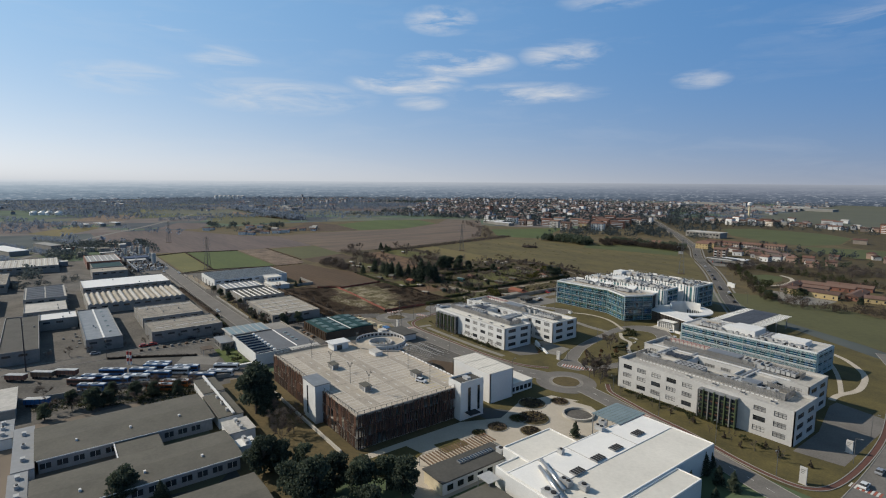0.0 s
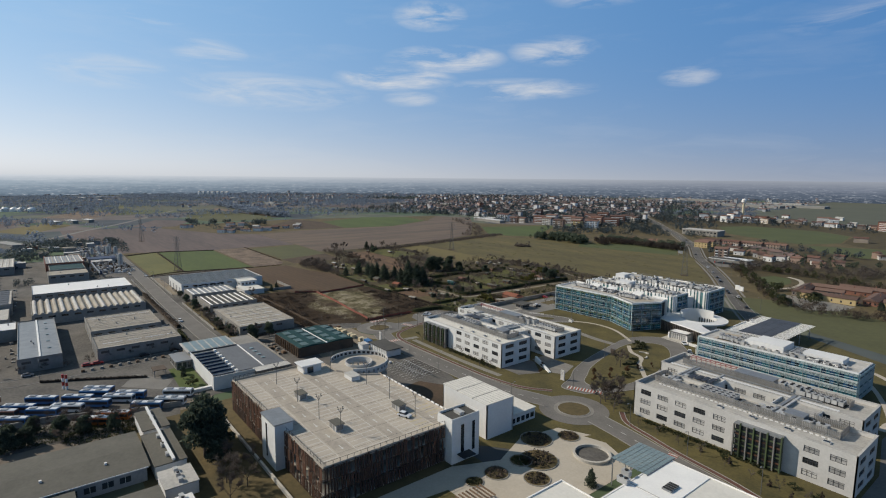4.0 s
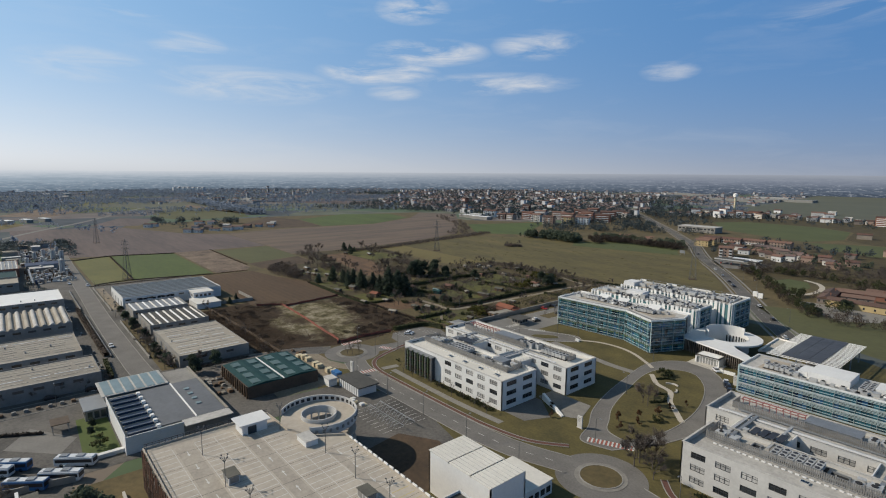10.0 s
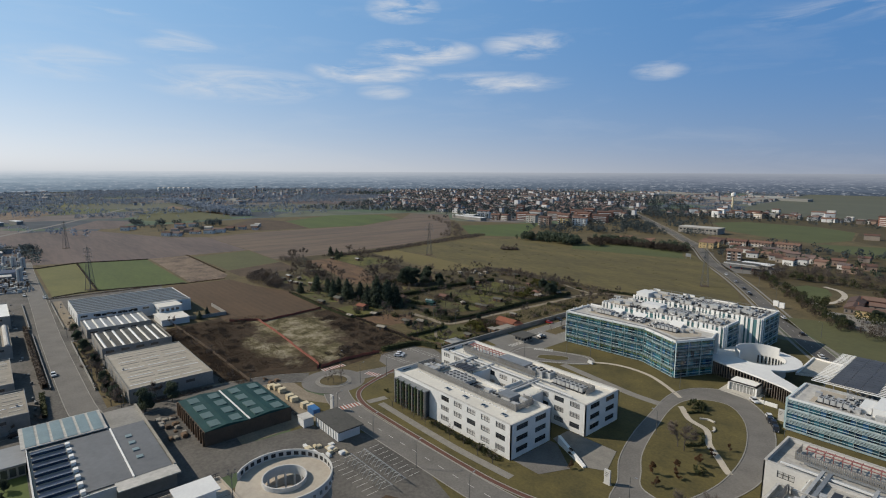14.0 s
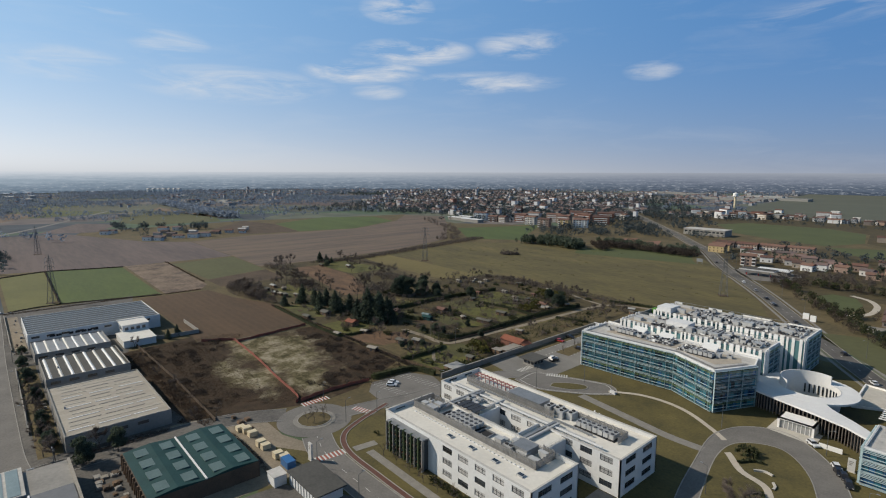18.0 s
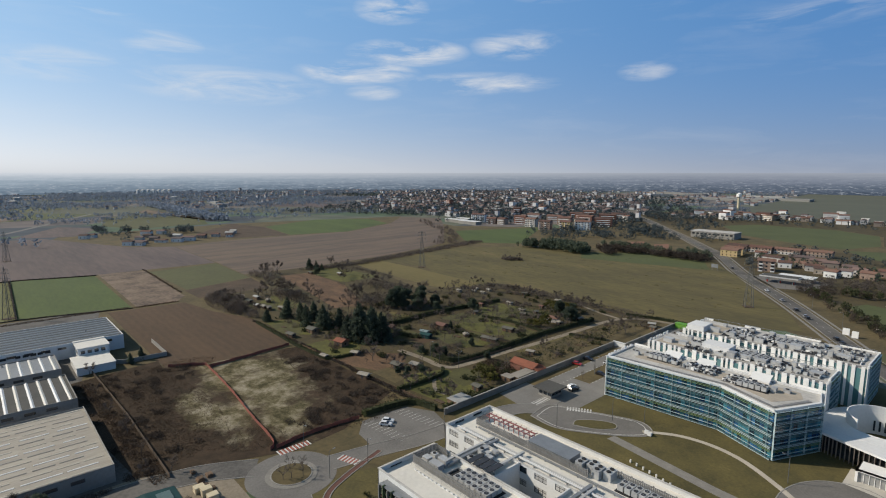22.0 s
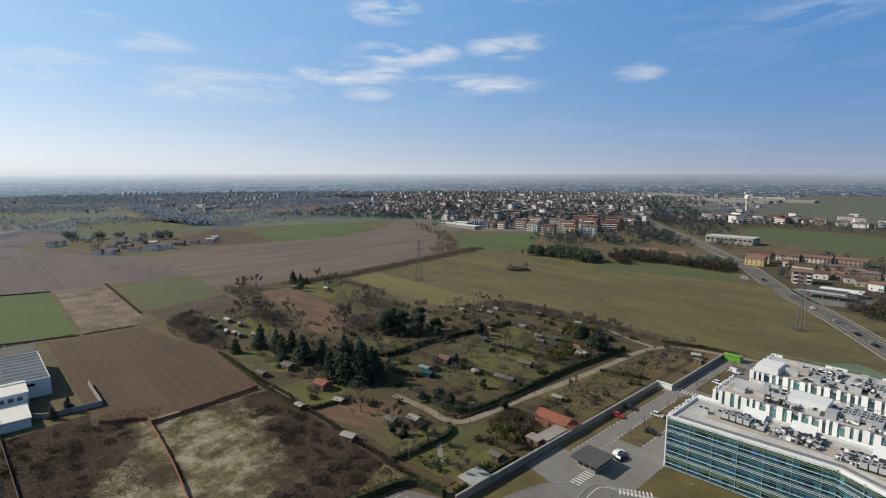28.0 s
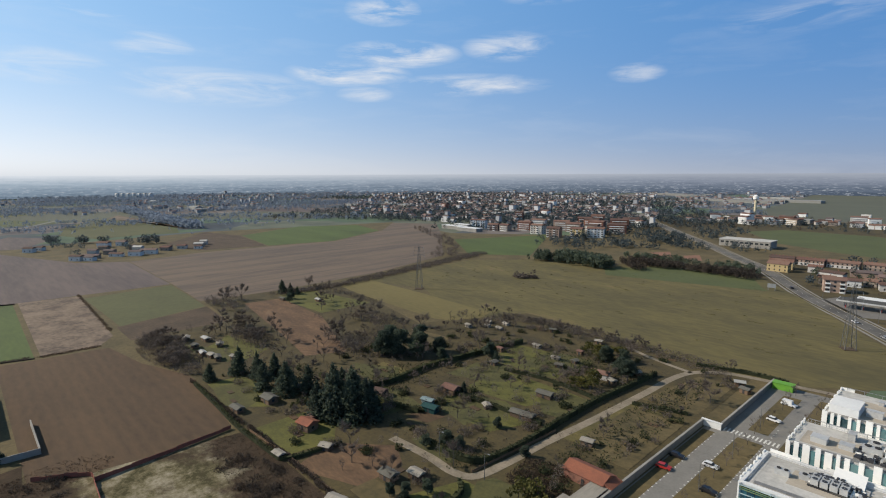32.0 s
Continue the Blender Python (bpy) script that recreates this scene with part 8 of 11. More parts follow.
for i in range(24):
    x, y, w, d, h = rr.uniform(-790, -590), rr.uniform(-30, 92), rr.uniform(6, 16), rr.uniform(6, 14), rr.uniform(3, 5.5)
    if -660 < x < -585 and 12 < y < 65 or any(abs(x - q[0]) < 12 and abs(y - q[1]) < 11 for q in TANKS) or abs(x + 622) < 24 and abs(y - 75) < 18:
        continue
    b_ = thing("factory_shed", x, y, 0, "grey factory shed with flat roof", "shed", "factory sheds")
    part("wall", Shape().box(x - w / 2, x + w / 2, y - d / 2, y + d / 2, 0, h), rr.choice((M_PRECAST, M_WALLSHADE, M_LOUVRE, M_BRICKRED)), b_)
    part("roof", Shape().box(x - w / 2 - 0.2, x + w / 2 + 0.2, y - d / 2 - 0.2, y + d / 2 + 0.2, h, h + 0.3), rr.choice((M_ZINC, M_FIBRE, M_DARKROOF, M_WHITE2)), b_)
gantry = thing("pipe_gantry", -570, 65, 0, "low grey pipe gantry across the works", "gantry")
part("deck", Shape().box(-604, -536, 64.4, 65.6, 3.4, 3.9), M_GREYMETAL, gantry)
for i in range(7):
    part("leg", Shape().box(-602 + 10.6 * i, -601.6 + 10.6 * i, 64.8, 65.2, 0, 3.4), M_GREYMETAL, gantry)

# walls along the warehouse yards and the factory street
for pts, h, mat, label in (([(-413, 146), (-404, 156), (-403, 173), (-429, 173)], 2.0, M_PRECAST, "pale yard wall behind the long warehouse"),
                           ([(-508, 97.4), (-440, 97.2), (-428, 97.2)], 1.2, M_PRECAST, "low pale wall along the factory street"), ([(-398, 97.0), (-323, 96.6)], 1.2, M_PRECAST, "low pale wall along the factory street"), ([(-505, 83.2), (-440, 83.2)], 1.2, M_LOUVRE, "low grey wall along the factory street"), ([(-425, 83.4), (-335, 83.6)], 1.2, M_LOUVRE, "low grey wall along the factory street")):
    single("yard_wall", ribbon(pts, 0.35, h, h), mat, label, "wall")
sheet("yard", [(-505, 97.8), (-430, 97.6), (-430, 103.2), (-505, 103.2)], 0.07, M_TRACK, "earth strip before the long warehouse", "yard")
sheet("yard", [(-400, 97.6), (-303, 97.2), (-303, 103.6), (-400, 103.8)], 0.07, M_ROUGH, "weedy strip before the sheds", "yard")
# wall and bank behind the depot
single("yard_fence", ribbon([(-407, 143), (-344, 145), (-294, 145)], 0.12, 1.3, 1.25), M_TIMBERWALL, "dark boarded fence behind the warehouses", "fence")
single("yard_wall", ribbon(smooth_line([(-246, -12), (-243, 10), (-241, 24), (-232.5, 44), (-231, 52), (-229, 60.5)]), 0.4, 1.9, 1.9), M_PRECAST, "grey wall along the depot yard", "wall")
# ramp and forecourt beside the white office
w_ = Shape()
for a, b in (((-183, 199.6), (-169.6, 193.6)),):
    d = Vector((b[0] - a[0], b[1] - a[1])).normalized()
    n = Vector((-d.y, d.x)) * 0.5
    p = [Vector(a) - n, Vector(a) + n, Vector(b) + n, Vector(b) - n]
    q = [(*p[0], 0.05), (*p[3], 0.05), (*p[2], 0.05), (*p[1], 0.05), (*p[0], 2.6), (*p[3], 0.5), (*p[2], 0.5), (*p[1], 2.6)]
    w_.v += q
    w_.f += [(0, 3, 2, 1), (4, 5, 6, 7), (0, 1, 5, 4), (1, 2, 6, 5), (2, 3, 7, 6), (3, 0, 4, 7)]
single("ramp_wall", w_, M_WHITEFIN, "white sloping wall of the entrance ramp", "wall")
# both sheets take darker paving tones to paint in the office's shadow
sheet("forecourt", [(-186, 200.4), (-169.4, 194), (-164.5, 197), (-168.5, 208.6), (-186, 208.6)], 0.12, M_APRON, "grey paved forecourt between office wings", "paving")
sheet("forecourt", [(-185.6, 181), (-176, 181), (-172, 190), (-183, 198.6), (-185.6, 198.6)], 0.115, M_ASPHALT, "paving beside the office, darkened for its shadow", "paving")

# pipes, drums and small plant of the works, too many to count
rr = random.Random(61)
for mat, n, label in ((M_UNIT, 170, "grey drums, tanks and pipework of the works"), (M_WHITE2, 110, "pale containers and machines of the works"), (M_LOUVRE, 150, "dark racks and stacks on the works yard"), (M_WOOD, 110, "rusty scrap and crates on the works yard"), (M_BLUEROOF, 30, "blue skips and machines of the works")):
    s = Shape()
    for i in range(n):
        x, y = rr.uniform(-745, -548), rr.uniform(62, 92)
        if -636 < x < -605 and 62 < y < 88:
            continue
        if rr.random() < 0.25:
            s.tube((x, y, 0), (x, y, rr.uniform(1.5, 4)), rr.uniform(0.3, 0.8), n=7)
        else:
            w, d, h = rr.uniform(0.7, 3.4), rr.uniform(0.7, 3.0), rr.uniform(0.6, 2.6)
            s.box(x - w / 2, x + w / 2, y - d / 2, y + d / 2, 0, h)
    single("plant_clutter", s, mat, label, "machinery", kind="stuff")
s = Shape()
for i in range(80):
    x, y = rr.uniform(-520, -302), rr.choice((rr.uniform(76.5, 78.5), rr.uniform(100, 103), rr.uniform(10, 12.5), rr.uniform(-4, 10)))
    w, d, h = rr.uniform(0.5, 1.5), rr.uniform(0.5, 1.5), rr.uniform(0.3, 1.2)
    s.box(x - w / 2, x + w / 2, y - d / 2, y + d / 2, 0.04, h)
single("yard_clutter", s, M_LOUVRE, "pallets, crates and scrap along the yards", "clutter", kind="stuff")

# ---- trees, hedges, scrub ----
def leaf(s, rr, p, size, flat=0.0):
    """One small leaf clump: a bent four-cornered blade turned at random."""
    u = Vector((rr.gauss(0, 1), rr.gauss(0, 1), rr.gauss(0, 1) * (1 - flat))).normalized() * size
    w = Vector((rr.gauss(0, 1), rr.gauss(0, 1), rr.gauss(0, 1) * (1 - flat)))
    v = u.cross(w).normalized() * size * rr.uniform(0.5, 0.9)
    p = Vector(p)
    s.face(p - u, p - v * 0.8, p + u, p + v)


def evergreen(seed, h, r, lobes, leaves, size, lean=0.25):
    """Broad evergreen: crown of leaf clumps gathered in uneven lobes."""
    rr = random.Random(seed)
    tr, cr = Shape(), Shape()
    tr.tube((0, 0, 0), (0.1, 0.1, h * 0.55), h * 0.026, h * 0.014, 7)
    for i in range(lobes):
        a, t = rr.random() * math.tau, rr.uniform(0.22, 0.95)
        q = r * (0.25 + 0.6 * rr.random()) * (1.15 - lean - 0.75 * max(0, t - 0.5))
        c = Vector((q * math.cos(a), q * math.sin(a), h * t))
        tr.tube((0, 0, h * min(0.5, t * 0.7)), tuple(c), h * 0.008, h * 0.003, 4)
        lr = r * rr.uniform(0.28, 0.5)
        for k in range(leaves // lobes):
            d = Vector((rr.gauss(0, 1), rr.gauss(0, 1), rr.gauss(0, 1))).normalized()
            leaf(cr, rr, c + Vector((d.x * lr, d.y * lr, d.z * lr * 0.7)) * rr.uniform(0.55, 1.05), size * rr.uniform(0.7, 1.3))
    return tr, cr


def conifer(seed, h, r, leaves, size):
    """Dark bushy conifer: whorls of drooping boughs of uneven length."""
    rr = random.Random(seed)
    tr, cr = Shape(), Shape()
    tr.tube((0, 0, 0), (0, 0, h * 0.95), h * 0.02, h * 0.004, 6)
    boughs = max(12, leaves // 40)
    for i in range(boughs):
        t = ((i + rr.random()) / boughs) ** 1.15
        a, reach = rr.random() * math.tau, r * (1 - t) ** 0.62 * rr.uniform(0.45, 1.2)
        z0, drop = h * (0.07 + 0.9 * t), rr.uniform(-0.05, 0.16) * reach
        tr.tube((0, 0, z0), (reach * 0.8 * math.cos(a), reach * 0.8 * math.sin(a), z0 - drop), h * 0.006, h * 0.002, 3)
        for k in range(leaves // boughs):
            u = math.sqrt(rr.random())
            w = rr.gauss(0, 0.30) * (0.35 + u)
            q = reach * u
            leaf(cr, rr, (q * math.cos(a + w), q * math.sin(a + w), z0 - drop * u + rr.gauss(0, 0.035) * h), size * rr.uniform(0.55, 1.15) * (1.05 - 0.45 * t), 0.3)
    return tr, cr


def bare_tree(seed, h, r, twigs):
    """Leafless tree: limbs fork twice, thin twigs at the ends."""
    rr = random.Random(seed)
    tr, tw = Shape(), Shape()
    tr.tube((0, 0, 0), (0, 0, h * 0.35), h * 0.022, h * 0.016, 6)
    tips = []
    for i in range(7):
        a, up = rr.random() * math.tau, rr.uniform(0.45, 0.88)
        q = r * (0.62 - 0.45 * (up - 0.45))
        b = Vector((q * math.cos(a), q * math.sin(a), h * up))
        tr.tube((0, 0, h * rr.uniform(0.22, 0.36)), tuple(b), h * 0.008, h * 0.004, 4)
        for k in range(4):
            a2 = a + rr.uniform(-1.1, 1.1)
            c = b + Vector((r * 0.36 * math.cos(a2), r * 0.36 * math.sin(a2), h * rr.uniform(0.02, 0.24)))
            tr.tube(tuple(b), tuple(c), h * 0.0035, h * 0.0015, 3)
            tips.append((b, c))
    for i in range(twigs):
        b, c = tips[rr.randrange(len(tips))]
        p = b.lerp(c, rr.uniform(0.1, 1.1))
        d = Vector((rr.gauss(0, 1), rr.gauss(0, 1), abs(rr.gauss(0, 0.9)))).normalized() * rr.uniform(0.08, 0.2) * h
        n = d.orthogonal().normalized() * h * 0.0036
        tw.face(tuple(p - n), tuple(p + d), tuple(p + n))
    return tr, tw


def plant_kind(name, label, category, group, trunk, crown, mat, crown_name="crown"):
    ob = thing(name, 0, 0, 0, label, category, group)
    part("trunk", trunk, M_BARK, ob)
    part(crown_name, crown, mat, ob)
    return ob


class Grove:
    """A kind of plant: the first place takes the plant itself, further ones copies."""

    def __init__(self, made):
        self.made, self.used = made, [False] * len(made)

    def put(self, rr, x, y, s=1.0, z=0.0, sz=None):
        k = rr.randrange(len(self.made))
        m = Matrix.LocRotScale((x, y, z), Euler((0, 0, rr.random() * math.tau)), (s, s, sz or s * rr.uniform(0.88, 1.12)))
        if not self.used[k]:
            self.used[k] = True
            self.made[k].matrix_basis = m
            return self.made[k]
        ob = self.made[k].copy()
        scene.collection.objects.link(ob)
        for c in self.made[k].children:
            d = c.copy()
            scene.collection.objects.link(d)
            d.parent = ob
        ob.matrix_basis = m
        return ob


big_green = Grove([plant_kind("evergreen_tree", "broad dark evergreen tree with an uneven crown", "tree", "evergreen trees", *evergreen(s, 11, 4.8, 26, 5600, 0.36), M_LEAF) for s in (1, 2, 15)])
conif = Grove([plant_kind("conifer", "tall dark green bushy conifer", "tree", "conifers", *conifer(s, 12, 4.4, 3000, 0.55), M_LEAF) for s in (3, 4, 5)])
bare = Grove([plant_kind("bare_tree", "leafless winter tree with fine brown twigs", "tree", "bare trees", *bare_tree(s, 8, 3.6, 1500), M_TWIG) for s in (6, 7, 8)])
small_bare = Grove([plant_kind("young_tree", "small leafless tree with thin twigs", "tree", "young trees", *bare_tree(s, 4.5, 1.7, 420), M_TWIG) for s in (9, 10)])
bush = Grove([plant_kind("bush", "rounded dull green bush", "bush", "bushes", *evergreen(s, 2.2, 1.6, 6, 170, 0.28, 0.1), M_BUSH) for s in (11, 12)])
brown_bush = Grove([plant_kind("brown_bush", "brown leafless shrub with dense twigs", "bush", "brown shrubs", *evergreen(s, 2.4, 1.8, 6, 150, 0.3, 0.1), M_TWIG) for s in (13,)])
bamboo = Grove([plant_kind("bamboo_clump", "dense yellow-green bamboo clump", "bush", "bamboo", *evergreen(s, 4.0, 2.4, 8, 300, 0.35, 0.0), M_BAMBOO) for s in (14,)])
brown_cone = Grove([plant_kind("garden_conifer", "small brownish conical garden tree", "tree", "garden conifers", *conifer(s, 4.2, 1.7, 420, 0.34), M_DRYTWIG) for s in (16, 17)])
rr = random.Random(33)
round_tree = Grove([plant_kind("young_tree", "small round tree keeping its russet leaves", "tree", "russet trees", *evergreen(s, 3.6, 1.25, 9, 520, 0.17, 0.1), M_RUSSET) for s in (18, 19)])
for x, y, s in ((-155.2, 205.4, 1.0), (-151.8, 200.1, 0.85), (-151.6, 210.9, 1.0), (-149.3, 208.1, 0.8), (-149.1, 220, 1.1), (-146, 234.7, 0.7), (-148.3, 227.7, 0.8), (-176, 196, 0.8), (-172, 190, 0.7)):
    round_tree.put(rr, x, y, s, 0.15)
for x, y, s in ((-157.8, 225.6, 1.0), (-155.3, 224.5, 0.95), (-160, 230, 0.8), (-133, 187, 1.0), (-139, 188, 0.9), (-233, 20, 0.8), (-228, 30, 0.9), (-225, 38, 0.8), (-222, 24, 0.7), (-236, 8, 0.8), (-228, 44, 0.7), (-175, 62, 0.9), (-170, 66, 0.8), (-165, 58, 1.0)):
    bare.put(rr, x, y, s, 0.1)
for i in range(14):
    (bare if i % 3 else big_green).put(rr, -330 - 7.5 * i + rr.uniform(-2, 2), 99.4 + rr.uniform(-0.6, 1.6), rr.uniform(0.4, 0.6), 0.04)
for i in range(12):
    bare.put(rr, -300.5 + rr.uniform(-0.8, 0.8), -10 + 8 * i, rr.uniform(0.4, 0.6), 0.04)
# large evergreens by the garage and the sheds
for x, y, s in ((-186, 57, 1.5), (-194, 60, 1.25), (-181, 60, 1.1), (-138, 55, 0.8), (-124, 58, 1.0), (-118, 63, 1.0), (-112, 72, 1.1), (-117, 70, 0.9), (-153, 12, 0.9), (-126, 47, 1.1), (-145, 46, 1.1), (-120, 50, 1.2), (-223, 10, 0.7), (-226, 15, 0.6), (-230, 4, 0.55), (-143, 50, 0.8), (-108, 60, 0.8), (-104, 50, 0.9)):
    big_green.put(rr, x, y, s)
for x, y, s in ((-148, 20, 0.5), (-106, 136, 0.45), (-66, 134, 0.55), (-64, 128, 0.45), (-58, 126, 0.5), (-60, 136, 0.4), (-405, 163, 0.5), (-402, 158, 0.45), (-69, 148, 0.5), (-64, 146, 0.45), (-60, 146, 0.45), (-69, 152, 0.4), (-322, 100, 0.5), (-310, 102, 0.4)):
    conif.put(rr, x, y, s)
for x, y, s in ((-168, 58, 1.0), (-163, 62, 1.0), (-158, 56, 0.9), (-246, -4, 0.8), (-137, 184, 1.15), (-134, 190, 1.0), (-130, 182, 0.9), (-345, 97, 0.8), (-338, 99, 0.8), (-320, 98, 0.7), (-312, 100, 0.7), (-300, 140, 0.5), (-226, 30, 0.7), (-226, 40, 0.7)):
    bare.put(rr, x, y, s)
for x, y, s in ((-293, 116, 0.62), (-292, 107, 0.7), (-309, 100.5, 0.5), (-262, 67.6, 0.3), (-256, 66.5, 0.28)):
    big_green.put(rr, x, y, s, 0.05)
for x, y, s in ((-304, 98.6, 0.85), (-299, 101, 0.8), (-298, 112, 0.8), (-352, 99.6, 0.8), (-372, 140, 0.6), (-352, 141, 0.6), (-330, 142, 0.7), (-312, 142, 0.6), (-296, 146, 0.6), (-398, 142, 0.7)):
    bare.put(rr, x, y, s, 0.05)
# young trees and shrubs on the campus lawns
for x, y, s in ((-166.7, 256, 1.5), (-165, 258.5, 1.2), (-163.4, 257.6, 1.0), (-147.3, 215, 1.1), (-146.2, 216.4, 0.8)):
    bush.put(rr, x, y, s, 0.15)
for x, y in ((-250, 181), (-196, 178), (-205, 178), (-60, 176), (-66, 178), (-72, 179), (-80, 179), (-90, 179.5), (-102, 180), (-112, 181)):
    bush.put(rr, x, y, rr.uniform(0.6, 1.0), 0.05)
for x, y in ((-76, 175), (-70, 173), (-61, 178), (-65, 179), (-52, 177), (-88, 178), (-97, 179)):
    brown_cone.put(rr, x, y, rr.uniform(0.45, 0.65), 0.05)
for x, y, s in ((-137, 187, 1.25), (-134.5, 189.5, 1.1), (-139, 189, 1.0)):
    bare.put(rr, x, y, s, 0.03)
bush.put(rr, -247, 68, 1.6, 0.09)
for x, y, s in ((-228, 11, 0.6), (-234, 17, 0.5), (-225, 30, 0.55), (-224, -4, 0.5), (-226, 24, 0.6), (-222, 38, 0.5)):
    big_green.put(rr, x, y, s)
for x, y in ((-230, -2), (-232, 24), (-227, 34), (-226, 4)):
    bare.put(rr, x, y, rr.uniform(0.7, 0.95))
for i in range(9):
    small_bare.put(rr, -238 + 6.2 * i, 175.2, rr.uniform(0.7, 1.0), 0.05)
    small_bare.put(rr, -118 + 7.4 * i, 178.6 - 1.1 * i * 0.6, rr.uniform(0.6, 0.9), 0.05)
for x, y in ((-276, 172), (-272, 168), (-270, 173), (-274, 175), (-271, 170)):
    small_bare.put(rr, x, y, 0.9, 0.2)
for y in np.arange(292, 392, 9.0):
    small_bare.put(rr, -257 + rr.uniform(-0.6, 0.6), y, rr.uniform(0.8, 1.1), 0.07)
    small_bare.put(rr, -247 + rr.uniform(-0.6, 0.6), y + 4, rr.uniform(0.7, 1.0), 0.07)
# allotments: conifers, evergreens, fruit trees
for x, y, s in ((-367, 248, 1.2), (-362, 252, 1.5), (-357, 255, 1.35), (-361, 259, 1.45), (-353, 259, 1.2), (-366, 262, 1.2), (-359, 265, 1.0), (-381, 267, 0.8), (-393, 249, 1.15), (-398, 252, 1.0), (-405, 245, 1.0), (-411, 253, 0.9), (-416, 248, 0.85), (-426, 244, 1.0), (-424, 251, 0.7), (-388, 256, 0.9), (-427, 232, 0.7), (-372, 256, 0.9),
                (-561, 330, 0.9), (-556, 334, 0.6), (-550, 336, 0.5), (-361, 336, 0.45), (-346, 300, 0.4), (-430, 244, 0.55)):
    conif.put(rr, x, y, s)
for x, y, s in ((-402, 302, 1.15), (-397, 309, 1.25), (-391, 315, 1.15), (-406, 310, 1.05), (-396, 320, 1.05), (-384, 322, 0.75), (-367, 338, 0.65), (-308, 357, 0.85), (-314, 362, 0.75), (-326, 371, 0.7), (-321, 267, 0.5), (-317, 269, 0.45), (-309, 241, 0.4), (-306, 246, 0.4), (-312, 238, 0.35), (-378, 318, 0.6), (-320, 376, 0.6), (-312, 366, 0.6), (-326, 374, 0.55), (-318, 288, 0.35), (-540, 326, 0.6), (-530, 320, 0.55), (-300, 280, 0.35), (-325, 262, 0.4), (-320, 268, 0.35)):
    big_green.put(rr, x, y, s)
for x, y in ((-313, 337), (-317, 339), (-320, 337), (-316, 345), (-284, 264), (-280, 262), (-330, 372), (-334, 380), (-328, 382), (-338, 376), (-326, 386), (-288, 262), (-286, 266)):
    bamboo.put(rr, x, y, rr.uniform(0.9, 1.5))
for i in range(120):
    x, y = rr.uniform(-440, -276), rr.uniform(230, 404)
    if -305 < x < -292 and y > 255 or x > -284 and 274 < y < 292 or on_lawn(x, y) and rr.random() < 0.75:
        continue
    (bare if rr.random() < 0.5 else small_bare).put(rr, x, y, rr.uniform(0.55, 1.0))
for i in range(90):
    x, y = rr.uniform(-430, -276), rr.uniform(230, 404)
    if -306 < x < -291 and y > 255 or on_lawn(x, y):
        continue
    (bush if rr.random() < 0.6 else brown_bush).put(rr, x, y, rr.uniform(0.5, 1.0))
# belt of bare trees on the far side of the gardens
for i in range(46):
    t = rr.random()
    x, y = (-500 + 70 * t + rr.gauss(0, 5), 262 + 20 * t + rr.gauss(0, 7)) if i % 2 else (-560 + 150 * t + rr.gauss(0, 6), 345 - 20 * t + rr.gauss(0, 9))
    if not within(x, y, STRIP):
        bare.put(rr, x, y, rr.uniform(0.6, 1.05))
for i in range(34):
    t = i / 33
    bare.put(rr, -415 + 97 * t + rr.gauss(0, 2), 352 + 44 * min(1, t * 3) + rr.gauss(0, 4), rr.uniform(0.5, 0.8))
for i in range(30):
    bare.put(rr, rr.uniform(-505, -442), rr.uniform(222, 238), rr.uniform(0.55, 0.85))
for x, y in ((-490, 263), (-487, 267), (-479, 269), (-505, 266), (-496, 262), (-484, 272), (-442, 297), (-439, 300), (-444, 303), (-459, 329), (-457, 338), (-560, 300), (-566, 292), (-556, 286)):
    bare.put(rr, x, y, rr.uniform(1.0, 1.35))


def hedge(points, w, h, mat, label, step=0.35, leaves=7, seed=1):
    """Clipped hedge: a woody core under a coat of leaves."""
    rr = random.Random(seed)
    line = smooth_line(points, 4)
    core = ribbon(line, w * 0.75, h * 0.9, h * 0.9)
    ob = single("hedge", core, mat, label, "hedge", "hedges")
    s = Shape()
    for a, b in zip(line, line[1:]):
        L = math.dist(a, b)
        d = (Vector(b) - Vector(a)).normalized()
        n = Vector((-d.y, d.x))
        for i in range(max(1, int(L / step))):
            p = Vector(a).lerp(Vector(b), rr.random())
            for k in range(leaves):
                o = rr.uniform(-0.5, 0.5) * w
                q = p + n * o
                zz = h * (rr.uniform(0.8, 1.12) if rr.random() < 0.6 else rr.uniform(0.1, 1))
                leaf(s, rr, (q.x, q.y, zz), 0.28 * rr.uniform(0.7, 1.4))
    part("leaves", s, mat, ob, kind="stuff")
    return ob


hedge([(-326, 264), (-312, 264.5), (-306, 270), (-304.6, 286), (-305.5, 305), (-306, 329), (-304.5, 351), (-303, 372)], 1.6, 2.2, M_BUSH, "dark clipped hedge along the gravel track", seed=2)
hedge([(-427, 226), (-400, 225), (-376, 224), (-349, 225)], 1.2, 1.5, M_BUSH, "dark hedge at the edge of the ploughed field", seed=3)
hedge([(-349, 225), (-347, 229), (-345, 244)], 1.2, 1.3, M_BUSH, "low dark hedge of a garden", seed=4)
hedge([(-400, 268), (-380, 270), (-360, 272), (-345, 276)], 1.5, 2.0, M_BUSH, "green hedge between gardens", seed=5)
hedge([(-379, 268), (-374, 285), (-376, 305), (-375, 320), (-373, 340), (-370, 366)], 2.0, 2.4, M_BUSH, "hedge behind the gardens", seed=6)
hedge([(-351, 296), (-330, 299), (-309, 300)], 1.1, 1.6, M_BUSH, "hedge between two lawns", seed=7)
